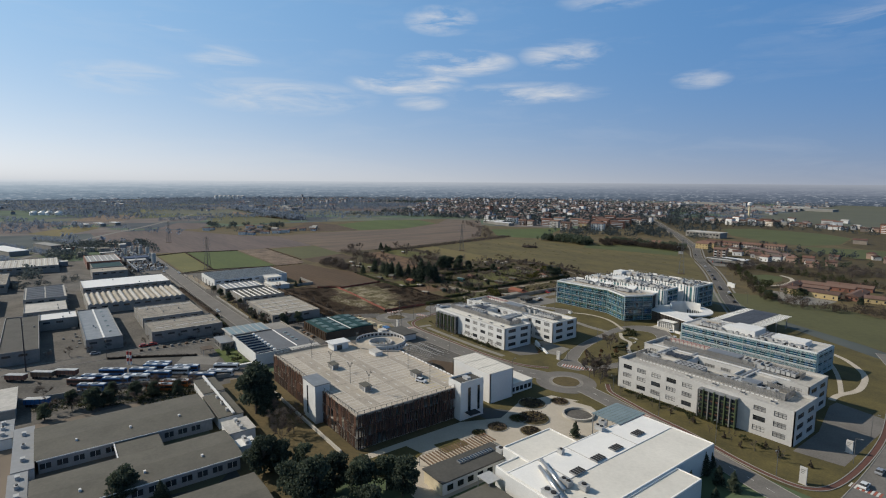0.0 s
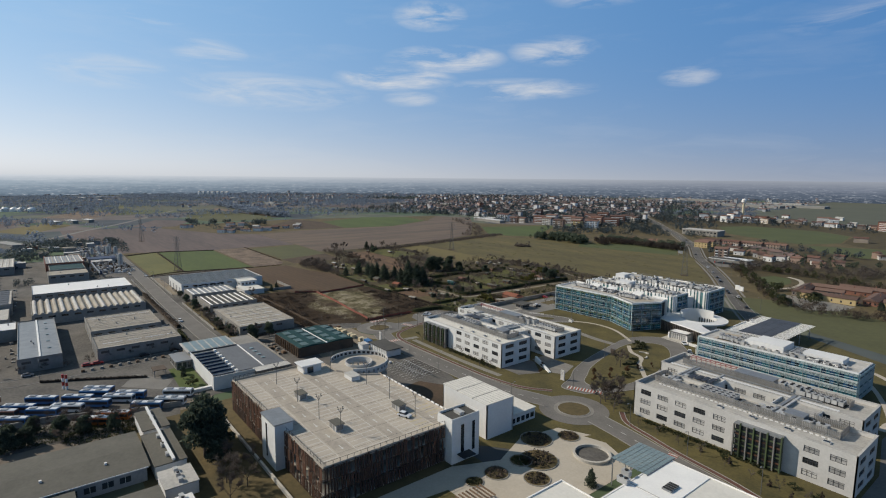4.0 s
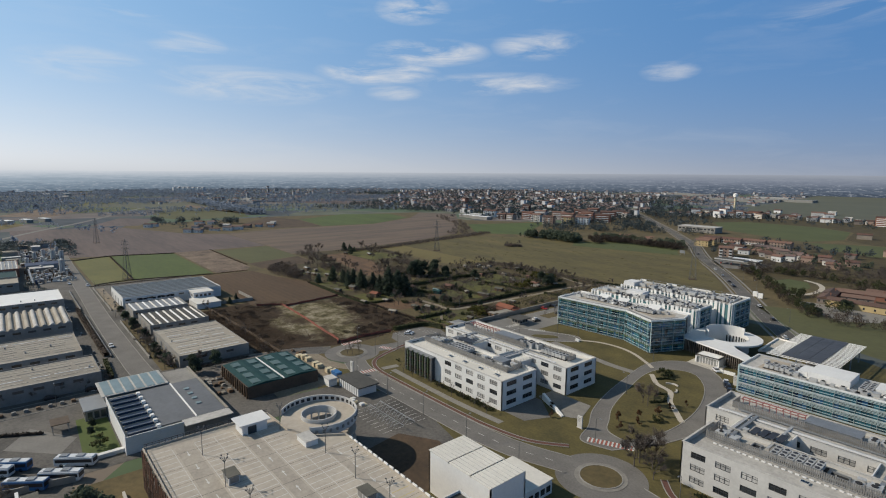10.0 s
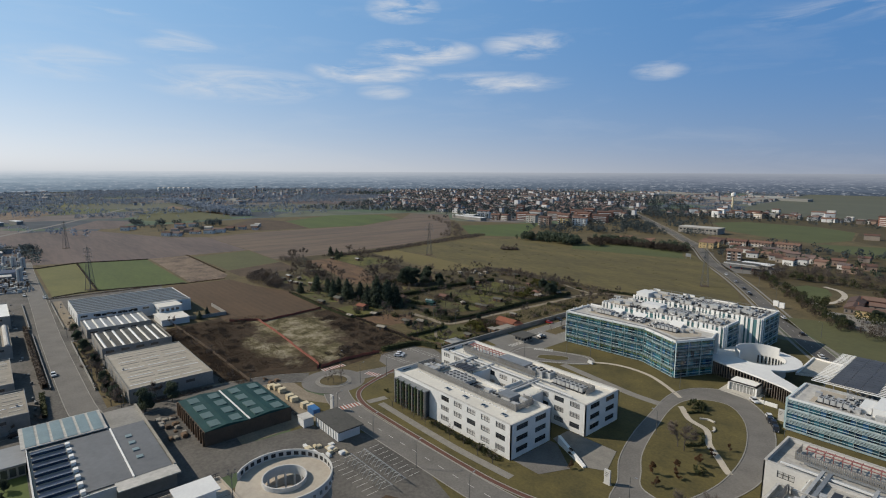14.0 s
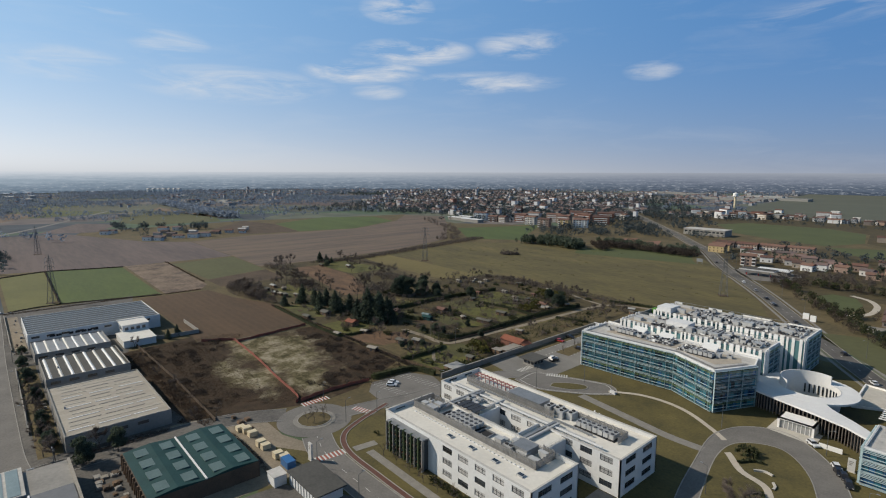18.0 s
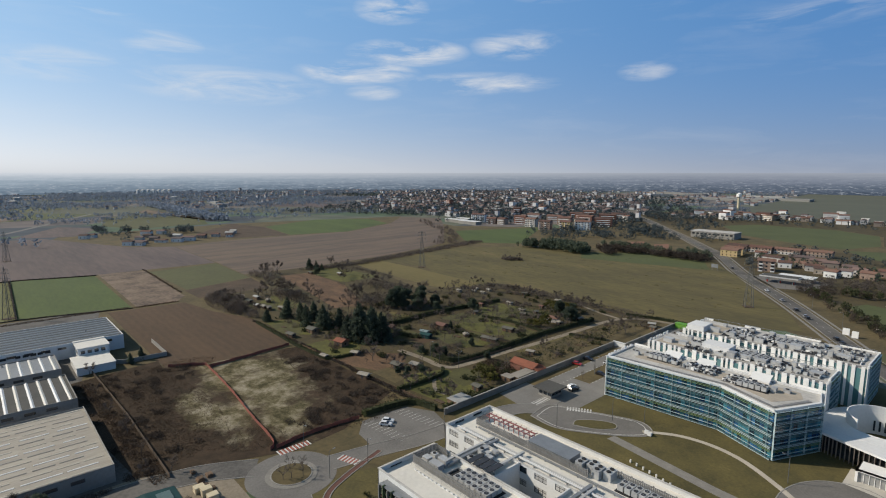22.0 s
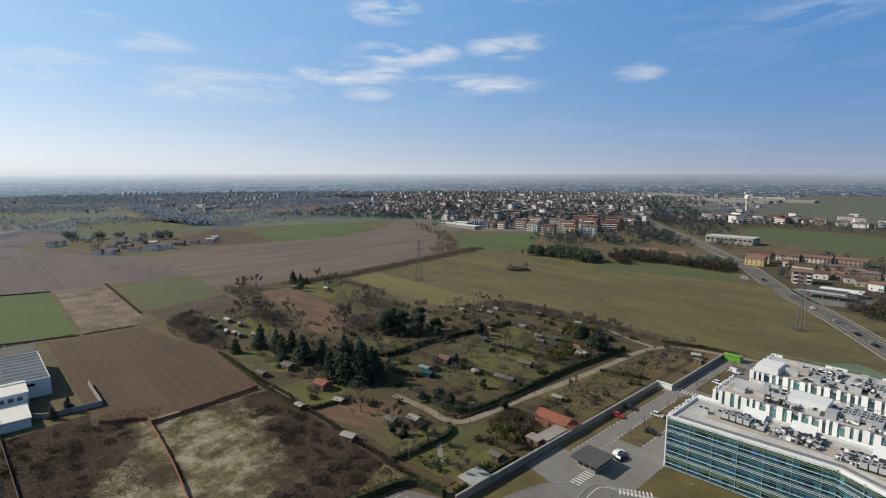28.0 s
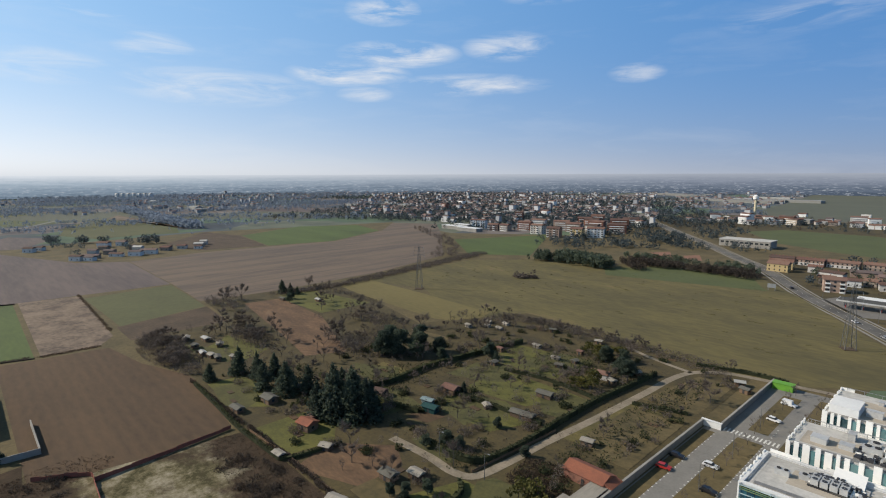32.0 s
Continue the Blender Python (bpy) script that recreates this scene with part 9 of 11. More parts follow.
hedge([(-351, 330), (-330, 334), (-308, 332)], 1.1, 1.5, M_BUSH, "hedge between two lawns", seed=8)
hedge([(-274.5, 230), (-274, 256)], 1.2, 2.0, M_BUSH, "dark hedge along the car park", seed=9)
hedge([(-299, 228), (-299, 250), (-304, 256)], 1.4, 1.8, M_BUSH, "dark hedge beside a cottage garden", seed=10)
hedge([(-296, 338), (-278, 344)], 1.0, 1.4, M_BUSH, "low hedge beside a garden plot", seed=11)
hedge([(-290, 206), (-287, 224), (-276, 228)], 2.0, 2.2, M_BUSH, "dark hedge round the small car park", seed=12)
hedge([(-655, 99.5), (-667, 130), (-659, 158), (-651, 185)], 0.9, 0.8, M_DRYTWIG, "dark ragged hedge between meadow and fallow field", seed=14, step=0.9)
hedge([(-667, 130), (-600, 128), (-524, 125.7)], 1.0, 1.2, M_DRYTWIG, "dark hedge between two meadow plots", seed=15, step=0.8)
hedge([(-519, 99.5), (-524, 125.7), (-511, 182)], 0.8, 0.6, M_DRYTWIG, "low dark hedge behind the long warehouse", seed=16, step=0.8)
hedge([(-440, 81.4), (-420, 81.2), (-380, 81.4), (-345, 81.6), (-338, 82)], 2.2, 2.2, M_DRYTWIG, "dark ragged hedge along the factory street", seed=17)
hedge([(-330, 80.5), (-306, 79.6)], 1.8, 1.8, M_BUSH, "dark hedge before the beige workshop", seed=18)
hedge([(-166, 250.6), (-163.6, 254.4), (-160.6, 255.4)], 1.2, 0.9, M_BUSH, "low clipped hedge beside the island seats", seed=19)
hedge([(-158.4, 236.4), (-156, 238.6), (-153.4, 232.4), (-156.2, 227.6)], 1.0, 0.9, M_BUSH, "low clipped hedge along the island path", seed=20)
hedge([(-296, 396), (-276, 402), (-262, 402)], 1.6, 1.6, M_BUSH, "ragged hedge at the edge of the meadow", seed=13)


def scrub(label, spots, n, size, height, mat, seed, name="scrub"):
    """Uncountable low growth scattered over ellipses of x, y, half widths."""
    rr, s = random.Random(seed), Shape()
    total = sum(a * b for _, _, a, b in spots)
    for x, y, a, b in spots:
        for i in range(int(n * a * b / total)):
            t, q = rr.random() * math.tau, math.sqrt(rr.random())
            px, py = x + a * q * math.cos(t), y + b * q * math.sin(t)
            hh = height * rr.uniform(0.3, 1)
            for k in range(3):
                leaf(s, rr, (px + rr.gauss(0, size), py + rr.gauss(0, size), hh * rr.uniform(0.2, 1)), size * rr.uniform(0.6, 1.3))
    return single(name, s, mat, label, "scrub", kind="stuff")


rc = random.Random(93)
WASTE_CLUMPS = [(x, y, rc.uniform(0.8, 3.0), rc.uniform(0.8, 2.4)) for x, y in [(rc.uniform(-388, -368), rc.uniform(132, 176)) for i in range(34)] + [(rc.uniform(-370, -300), rc.uniform(136, 160)) for i in range(44)] + [(rc.uniform(-360, -292), rc.uniform(208, 224)) for i in range(44)] + [(rc.uniform(-306, -290), rc.uniform(184, 214)) for i in range(22)]]
scrub("brown scrub over waste ground", [(-378, 150, 16, 22), (-350, 146, 26, 14), (-318, 148, 18, 14), (-320, 215, 26, 12), (-296, 205, 12, 20), (-352, 218, 24, 9), (-300, 172, 8, 10), (-340, 160, 40, 12), (-385, 175, 8, 14)], 15000, 0.15, 0.6, M_WEED, 1)
scrub("taller dark brush in clumps over waste ground", WASTE_CLUMPS, 9000, 0.2, 1.3, M_DRYTWIG, 77)
scrub("undergrowth of the thicket beside the ploughed field", [(-480, 226, 26, 7), (-455, 230, 18, 6), (-500, 230, 12, 7)], 2200, 0.22, 1.6, M_TWIG, 3)
scrub("thicket behind the gardens", [(-470, 270, 24, 9), (-430, 316, 16, 14), (-415, 300, 14, 10), (-455, 340, 24, 10), (-562, 332, 6, 12), (-520, 363, 30, 4), (-480, 276, 14, 5)], 3600, 0.24, 1.8, M_TWIG, 4)
scrub("ragged bushes at the edge of the meadow", [(-405, 392, 10, 16), (-360, 404, 40, 7), (-310, 402, 26, 6), (-290, 394, 10, 5)], 2800, 0.26, 1.6, M_TWIG, 5)
scrub("mixed undergrowth in the gardens", [(-378, 285, 12, 26), (-330, 360, 24, 20), (-405, 262, 24, 10), (-287, 320, 8, 60), (-312, 268, 5, 10), (-290, 275, 8, 8)], 2600, 0.3, 1.3, M_BUSH, 6)
rc = random.Random(91)
CLUMPS = [(rc.uniform(-425, -308), rc.uniform(232, 398), rc.uniform(1.0, 2.6), rc.uniform(1.0, 2.6)) for i in range(46)] + [(rc.uniform(-292, -276), rc.uniform(234, 396), rc.uniform(0.8, 1.8), rc.uniform(0.8, 1.8)) for i in range(16)]
scrub("dense evergreen shrubs between the gardens", CLUMPS, 5200, 0.3, 2.4, M_BUSH, 23)
CLUMPS = [(rc.uniform(-430, -308), rc.uniform(230, 398), rc.uniform(1.5, 3.2), rc.uniform(1.5, 3.2)) for i in range(60)] + [(rc.uniform(-294, -276), rc.uniform(232, 396), rc.uniform(1, 2.2), rc.uniform(1, 2.2)) for i in range(20)]
scrub("brown leafless shrubs between the gardens", CLUMPS, 9000, 0.2, 2.8, M_TWIG, 24)
scrub("overgrown edge of the gardens", [(-374 + 5 * i, 227 + 0.3 * (i % 3), 2.6, 0.9) for i in range(19)] + [(-430 + 6 * i, 226.4, 3, 0.8) for i in range(9)], 3000, 0.22, 1.5, M_DRYTWIG, 25)
scrub("dry brown undergrowth in the gardens", [(-350, 310, 60, 50), (-335, 366, 36, 30), (-410, 266, 30, 14), (-285, 364, 8, 20), (-288, 284, 9, 14), (-420, 380, 10, 20), (-384, 340, 10, 24)], 1500, 0.22, 0.9, M_DRYTWIG, 7)
scrub("dark hedge line across the fields", [(-560 - 3 * i, 395 + 16 * i, 9, 9) for i in range(12)] + [(-556, 330 + 6 * i, 6, 5) for i in range(10)], 7000, 0.34, 2.6, M_TWIG, 8)
scrub("brown weeds on the bank behind the depot", [(-230, 22, 7, 16), (-222, 36, 8, 12), (-236, 4, 6, 12)], 2200, 0.26, 1.0, M_BUSH, 21)
scrub("dark shrubs along the white office", [(-218 + 4 * i, 178.2, 2.2, 1.3) for i in range(8)] + [(-82 - 5 * i, 184, 2.6, 1.2) for i in range(8)], 1500, 0.26, 0.9, M_BUSH, 22)
rm = random.Random(58)
scrub("dry tufts strewn over the meadow", [(rm.uniform(-545, -240), rm.uniform(420, 600), rm.uniform(1, 3.5), rm.uniform(0.4, 1.2)) for i in range(150)], 1700, 0.2, 0.22, M_BAMBOO, 59)
scrub("dark brush along the warehouse fence", [(-384 + 8 * i, 138.5 + 0.35 * i, 4, 2.6) for i in range(12)], 1500, 0.2, 1.1, M_WEED, 61)
scrub("brown brambles beside the orange-roofed house", [(-291, 277, 8, 6), (-284, 271, 8, 4), (-294, 270, 4, 4)], 1900, 0.2, 1.3, M_WEED, 63)
scrub("brown weeds round the teal workshop", [(-284, 128, 2, 14), (-267, 145.5, 14, 1.4), (-298, 120, 2, 12), (-330, 101, 24, 1.6)], 2200, 0.2, 1.0, M_TWIG, 62)
for x, y in ((-478, 500), (-474, 503), (-482, 498), (-470, 505)):
    bare.put(rr, x, y, rr.uniform(0.5, 0.75))
scrub("lone bush clump in the meadow", [(-478, 500, 7, 5), (-470, 505, 4, 3)], 500, 0.6, 3.2, M_TWIG, 9)
scrub("weeds along field edges", [(-652 + 12 * i, 221 - 0.3 * i, 6, 1.2) for i in range(10)] + [(-512, 186 + 4 * i, 2, 3) for i in range(6)] + [(-515, 100 + 7 * i, 2, 4) for i in range(12)], 2200, 0.22, 0.5, M_WEED, 10)


# woods that nobody could count
def near_road(x, y, reach=11.0):
    """True beside the far half of the main road, which stays clear of trees."""
    for (a, b), (c, d) in zip(R_HWY[4:], R_HWY[5:]):
        k = max(0.0, min(1.0, ((x - a) * (c - a) + (y - b) * (d - b)) / ((c - a) ** 2 + (d - b) ** 2)))
        if math.hypot(x - a - k * (c - a), y - b - k * (d - b)) < reach:
            return True
    return False


def in_reach(x, y):
    return math.hypot(x + 100, y - 80) < 2560


def inside(x, y, poly):
    odd = False
    for (a, b), (c, d) in zip(poly, poly[1:] + poly[:1]):
        if (b > y) != (d > y) and x < (c - a) * (y - b) / (d - b) + a:
            odd = not odd
    return odd


OPEN_LAND = [PLAIN, [(-470, 1005), (-440, 1072), (-328, 1064), (-270, 1010), (-250, 890), (-278, 824), (-400, 890)], [(-272, 818), (-210, 846), (-110, 860), (-110, 760), (-193, 737)]]


def woods(label, spots, n, hmin, hmax, mat, seed, per=16, fine=0.48):
    """Many small crowns of loose clumps."""
    rr, s = random.Random(seed), Shape()
    total = sum(a * b for _, _, a, b, *_ in spots)
    for x, y, a, b, *turn in spots:
        c, d = math.cos(radians(turn[0] if turn else 0)), math.sin(radians(turn[0] if turn else 0))
        for i in range(max(1, int(n * a * b / total))):
            u, v = a * rr.uniform(-1, 1), b * rr.uniform(-1, 1)
            px, py, h = x + u * c - v * d, y + u * d + v * c, rr.uniform(hmin, hmax)
            r = h * rr.uniform(0.25, 0.42)
            if not in_reach(px, py) or near_road(px, py) or any(inside(px, py, p) for p in OPEN_LAND):
                continue
            for k in range(per):
                q = Vector((rr.gauss(0, 1), rr.gauss(0, 1), rr.gauss(0, 1))).normalized() * rr.uniform(0.5, 1)
                leaf(s, rr, (px + q.x * r, py + q.y * r, h * 0.55 + q.z * h * 0.42), r * fine * rr.uniform(0.7, 1.3))
    return single("woods", s, mat, label, "woods", kind="stuff")


woods("bare shrubs and fruit trees crowding the allotments", [(-352, 312, 46, 60), (-400, 262, 36, 14), (-283, 330, 6, 60), (-470, 262, 36, 14), (-450, 332, 40, 18), (-500, 345, 40, 8)], 230, 2.5, 5.5, M_TWIG, 71, 110, 0.12)
woods("grey leafless thicket beside the ploughed field", [(-480, 228, 24, 6), (-455, 230, 16, 5), (-498, 232, 12, 7)], 90, 3.5, 6.5, M_TWIG, 72, 170, 0.11)
woods("leafless thicket behind the gardens", [(-560, 290, 10, 12), (-545, 284, 20, 5, 10), (-440, 300, 8, 6), (-425, 303, 10, 9), (-455, 334, 14, 6), (-484, 268, 14, 5), (-470, 273, 10, 5)], 120, 3.0, 7.0, M_TWIG, 73, 150, 0.11)
woods("bare bushes at the end of the stubble field", [(-790, 668, 60, 8, 152), (-700, 620, 55, 10, 143), (-625, 552, 40, 12, 130), (-588, 540, 16, 10)], 190, 3, 6.5, M_TWIG, 9, 60, 0.2)
woods("dark conifers along the meadow's far edge", [(-510, 590, 24, 10, 20), (-470, 590, 20, 12), (-488, 604, 26, 10)], 150, 6, 13, M_LEAF, 1, 80, 0.28)
woods("line of trees along the meadow's far edge", [(-395, 632, 52, 6, -8), (-440, 614, 22, 6, -45), (-365, 640, 26, 10), (-430, 630, 24, 8)], 420, 4, 8, M_DRYTWIG, 2, 60, 0.22)
woods("dark trees along the meadow's far edge", [(-405, 655, 55, 8, -5), (-362, 660, 16, 14), (-440, 660, 30, 10)], 110, 5, 9, M_LEAF, 3, 70, 0.27)
woods("conifers on the lawns behind the meadow", [(-515, 740, 12, 16), (-495, 800, 14, 20), (-575, 742, 18, 8)], 46, 7, 12, M_TOWNTREE, 8, 60, 0.28)
for poly in ([(-470, 711), (-458, 731), (-433, 683), (-446, 669)], [(-436, 713), (-426, 729), (-409, 693), (-420, 682)]):
    sheet("sports_court", poly, 0.11, M_CLAY, "reddish clay tennis court behind trees", "sports court")
woods("bare belt beside the main road", [(-214, 502, 5, 56, 33), (-172, 436, 5, 30, 33), (-192, 556, 40, 8, -5), (-236, 548, 9, 18, 33), (-115, 535, 50, 10, 10), (-110, 420, 40, 7, 20)], 400, 3, 6, M_DRYTWIG, 4, 130, 0.13)
woods("bare wood between the houses and the villa", [(-230, 585, 22, 16), (-185, 592, 40, 20), (-140, 608, 24, 22)], 190, 4, 8, M_TWIG, 6, 110, 0.14)
woods("trees round the farmhouse courtyard", [(-150, 472, 8, 3), (-138, 488, 8, 3), (-172, 478, 3, 10), (-115, 455, 8, 3), (-100, 490, 8, 14)], 34, 3, 5.5, M_DRYTWIG, 75, 110, 0.14)
for x, y, s in ((-150.5, 452.5, 0.62), (-147.5, 453, 0.5), (-159.5, 423, 0.6), (-155, 420, 0.5), (-163, 427, 0.5), (-112, 449, 0.5)):
    big_green.put(rr, x, y, s)
woods("bare wood below the villa", [(-125, 425, 34, 12), (-98, 436, 14, 14), (-150, 432, 10, 8)], 90, 2.5, 5, M_DRYTWIG, 7, 110, 0.13)
woods("dark belt beside the main road", [(-211, 500, 4, 50, 33), (-170, 436, 4, 26, 33), (-186, 553, 36, 5, -5), (-120, 545, 50, 6, 10), (-182, 470, 7, 7), (-150, 440, 10, 5)], 130, 4, 7.5, M_BUSH, 5, 80, 0.24)

# ---- town ----
def house(x, y, w, d, h, turn, wall, roof, label, group="houses", windows=0, hip=True):
    ob = thing("house", x, y, 0, label, "house", group)
    ob.rotation_euler = (0, 0, turn)
    o = ORIGIN[ob.name]
    body = part("wall", Shape().box(x - w / 2, x + w / 2, y - d / 2, y + d / 2, 0, h), wall, ob)
    rise = min(w, d) * 0.22
    part("roof", Shape().gable(x - w / 2, x + w / 2, y - d / 2, y + d / 2, h, rise, 0.5, "x" if w > d else "y"), roof, ob)
    if windows:
        part("chimney", Shape().box(x + w * 0.2, x + w * 0.2 + 0.6, y + d * 0.1, y + d * 0.1 + 0.6, h, h + rise + 1.0), M_BRICKRED, ob)
    if windows:
        for fl in range(max(1, int(h / 3))):
            for i in range(windows):
                u = x - w / 2 + w * (i + 0.5) / windows
                part("window", Shape().box(u - 0.5, u + 0.5, y - d / 2 - 0.05, y - d / 2, 1.0 + 3 * fl, 2.4 + 3 * fl), M_PANE, ob)
                if windows < 4:
                    continue
                v = y - d / 2 + d * (i + 0.5) / windows
                part("window", Shape().box(x + w / 2, x + w / 2 + 0.05, v - 0.5, v + 0.5, 1.0 + 3 * fl, 2.4 + 3 * fl), M_PANE, ob)
    return ob


def flats(x, y, w, d, floors, turn, wall, label, roof=None, near=False):
    """Apartment block with rows of windows and balconies."""
    ob = thing("apartment_block", x, y, 0, label, "apartment block", "apartment blocks")
    ob.rotation_euler = (0, 0, turn)
    h = 3.0 * floors
    part("wall", Shape().box(x - w / 2, x + w / 2, y - d / 2, y + d / 2, 0, h), wall, ob)
    part("roof", Shape().gable(x - w / 2, x + w / 2, y - d / 2, y + d / 2, h, d * 0.16, 0.6, "x"), roof or M_TILE, ob)
    n = max(3, int(w / 4))
    if not near:
        if floors < 7:
            b = Shape()
            for f in range(floors):
                b.box(x - w * 0.4, x + w * 0.4, y - d / 2 - 1.0, y - d / 2, 3 * f + 0.1, 3 * f + 1.0)
            part("balcony_bank", b, M_CLAD, ob, kind="stuff")
        return ob
    for f in range(floors):
        for i in range(n):
            u = x - w / 2 + w * (i + 0.5) / n
            if i % 2:
                part("window", Shape().box(u - 0.7, u + 0.7, y - d / 2 - 0.06, y - d / 2, 3 * f + 0.9, 3 * f + 2.4), M_PANE, ob)
            else:
                b = part("balcony", Shape().box(u - 1.5, u + 1.5, y - d / 2 - 1.2, y - d / 2, 3 * f + 0.1, 3 * f + 1.0), M_CLAD, ob)
                # near-black sheet on the flat wall paints the shade of a recess
                part("recess", Shape().box(u - 1.2, u + 1.2, y - d / 2 - 0.04, y - d / 2, 3 * f + 1.0, 3 * f + 2.6), M_DARK, b)
        for i in range(2):
            v = y - d / 2 + d * (i + 0.5) / 2
            part("window", Shape().box(x + w / 2, x + w / 2 + 0.06, v - 0.6, v + 0.6, 3 * f + 0.9, 3 * f + 2.4), M_PANE, ob)
    return ob


rr = random.Random(77)
# terraced rows and houses beside the main road
for x, y, w in ((-352, 736, 20), (-330, 738, 22), (-306, 742, 24), (-280, 746, 24)):
    t = thing("terraced_row", x, y, 0, "terraced row of pink-brick houses with tiled roof", "terraced houses", "terraced rows")
    part("wall", Shape().box(x - w / 2, x + w / 2, y - 5, y + 5, 0, 5.4), M_PINKST, t)
    part("upper_wall", Shape().box(x - w / 2 + 0.2, x + w / 2 - 0.2, y - 5.06, y - 5, 0.2, 3.0), M_STUCCO, t)
    part("roof", Shape().gable(x - w / 2, x + w / 2, y - 5, y + 5, 5.4, 1.7, 0.5, "x"), M_TILE, t)
    for i in range(7):
        u = x - w / 2 + w * (i + 0.5) / 7
        part("window", Shape().box(u - 0.6, u + 0.6, y - 5.12, y - 5.06, 0.8, 2.4), M_PANE, t)
        part("window", Shape().box(u - 0.6, u + 0.6, y - 5.06, y - 5, 3.5, 4.8), M_PANE, t)
        part("chimney", Shape().box(u - 0.3, u + 0.3, y - 0.3, y + 0.3, 6.7, 7.9), M_BRICKRED, t)
house(-342, 686, 16, 10, 6.5, 0, M_YELLOW, M_TILE, "yellow-walled house with tiled roof", windows=4)
house(-344, 702, 18, 10, 6.5, 0.1, M_YELLOW, M_TILE, "yellow-walled house with tiled roof", windows=4)
flats(-290, 622, 13, 11, 3, 0.3, M_PINKST, "small beige apartment block with balconies", near=True)
for x, y, w, d, h in ((-284, 652, 12, 9, 5.5), (-274, 662, 10, 9, 5), (-263, 650, 12, 9, 5.5), (-255, 640, 10, 9, 5.5), (-256, 680, 14, 9, 5.5), (-244, 628, 11, 9, 6), (-237, 640, 10, 8, 6), (-303, 682, 22, 9, 5), (-284, 702, 24, 9, 5), (-230, 655, 12, 9, 5.5), (-240, 668, 12, 9, 5.5),
                      (-300, 650, 12, 9, 6), (-318, 700, 12, 9, 6), (-268, 690, 14, 9, 5), (-222, 640, 12, 9, 6), (-214, 660, 12, 9, 6), (-205, 640, 11, 8, 5), (-198, 622, 12, 9, 5), (-190, 650, 12, 9, 5)):
    house(x, y, w * 0.85, d * 0.85, h * 0.85, rr.uniform(-0.3, 0.3), rr.choice((M_STUCCO, M_STUCCO, M_WHITE, M_PINKST)), rr.choice((M_TILE, M_TILE, M_FARROOF)), rr.choice(("pale stucco house with clay-tiled roof", "beige stucco house with red tiled roof")), windows=2)
# villa group behind the trees
for x, y, w, d, t, h, wall in ((-143.5, 459, 33, 7.5, 0.0, 4.0, M_YELLOW), (-163.5, 468, 8, 16, 0.1, 3.2, M_STUCCO), (-166, 489, 8, 18, 0.1, 3.0, M_BRICKRED), (-147, 500, 36, 8, 0.08, 3.2, M_BRICKRED), (-150, 484, 17, 7, 0.15, 3.0, M_STUCCO), (-122, 480, 8, 32, 0.05, 3.2, M_BRICKRED), (-136, 514, 30, 8, 0.1, 3.0, M_BRICKRED), (-108, 470, 14, 8, 0.2, 3.4, M_YELLOW)):
    house(x, y, w, d, h, t, wall, M_OLDTILE, "long ochre farmhouse wing with dark tiled roof" if wall is M_YELLOW else "low farmhouse wing with dark tiled roof", "farmhouse wings", 6 if w > 30 else 3)
sheet("villa_yard", [(-160, 472), (-162, 495), (-128, 496), (-127, 466)], 0.08, M_SCRUB, "dark courtyard of the farmhouse", "yard")
sheet("villa_lawn", [(-212, 520), (-206, 536), (-192, 532), (-184, 511), (-185, 484), (-196, 483)], 0.06, M_GREEN3, "round green villa lawn", "lawn")
sheet("villa_lawn", [(-190, 420), (-150, 370), (-60, 330), (-60, 400), (-140, 440)], 0.06, M_GREEN2, "grass strip along the main road", "lawn")
road("track", [(-196, 540), (-184, 530), (-177, 510), (-178, 484), (-190, 470)], 3.5, M_PATH, "pale curved villa drive", z=0.09, kerb=False, category="path")
sheet("villa_yard", [(-178, 456), (-163, 458), (-126, 452), (-128, 430), (-142, 417), (-160, 429)], 0.085, M_APRON, "pale parking yard", "yard")
# petrol station
ps = thing("petrol_station", -262, 582, 0, "petrol station with a flat white-edged canopy", "petrol station")
part("canopy", Shape().box(-278, -252, 566, 578, 4.6, 5.5), M_UNIT, ps)
part("canopy_top", Shape().box(-277.6, -252.4, 566.4, 577.6, 5.5, 5.6), M_DARKROOF, ps)
for x in (-274, -265, -256):
    for y in (569, 575):
        part("post", Shape().box(x - 0.2, x + 0.2, y - 0.2, y + 0.2, 0, 4.6), M_GREYMETAL, ps)
    part("pump", Shape().box(x - 0.4, x + 0.4, 571.5, 572.5, 0.05, 1.7), M_RED, ps)
part("shop", Shape().box(-270, -248, 584, 594, 0, 3.6), M_LOUVRE, ps)
part("shop_roof", Shape().box(-271, -246, 583, 595, 3.6, 4.2), M_CLAD, ps)
sheet("forecourt", [(-284, 600), (-290, 585), (-262, 548), (-240, 556), (-238, 596), (-250, 604)], 0.055, M_ASPHALT, "asphalt forecourt", "yard")
# industrial block by the road
ib = thing("industrial_block", -415, 838, 0, "long grey industrial block with a flat roof", "industrial building")
part("wall", Shape().box(-442, -388, 826, 850, 0, 8), M_PRECAST, ib)
part("roof", Shape().box(-442.4, -387.6, 825.6, 850.4, 8, 8.5), M_ROOFGREY, ib)
for i in range(10):
    part("window", Shape().box(-440 + 5.2 * i, -436.6 + 5.2 * i, 825.9, 826, 4.2, 6.2), M_PANE, ib)
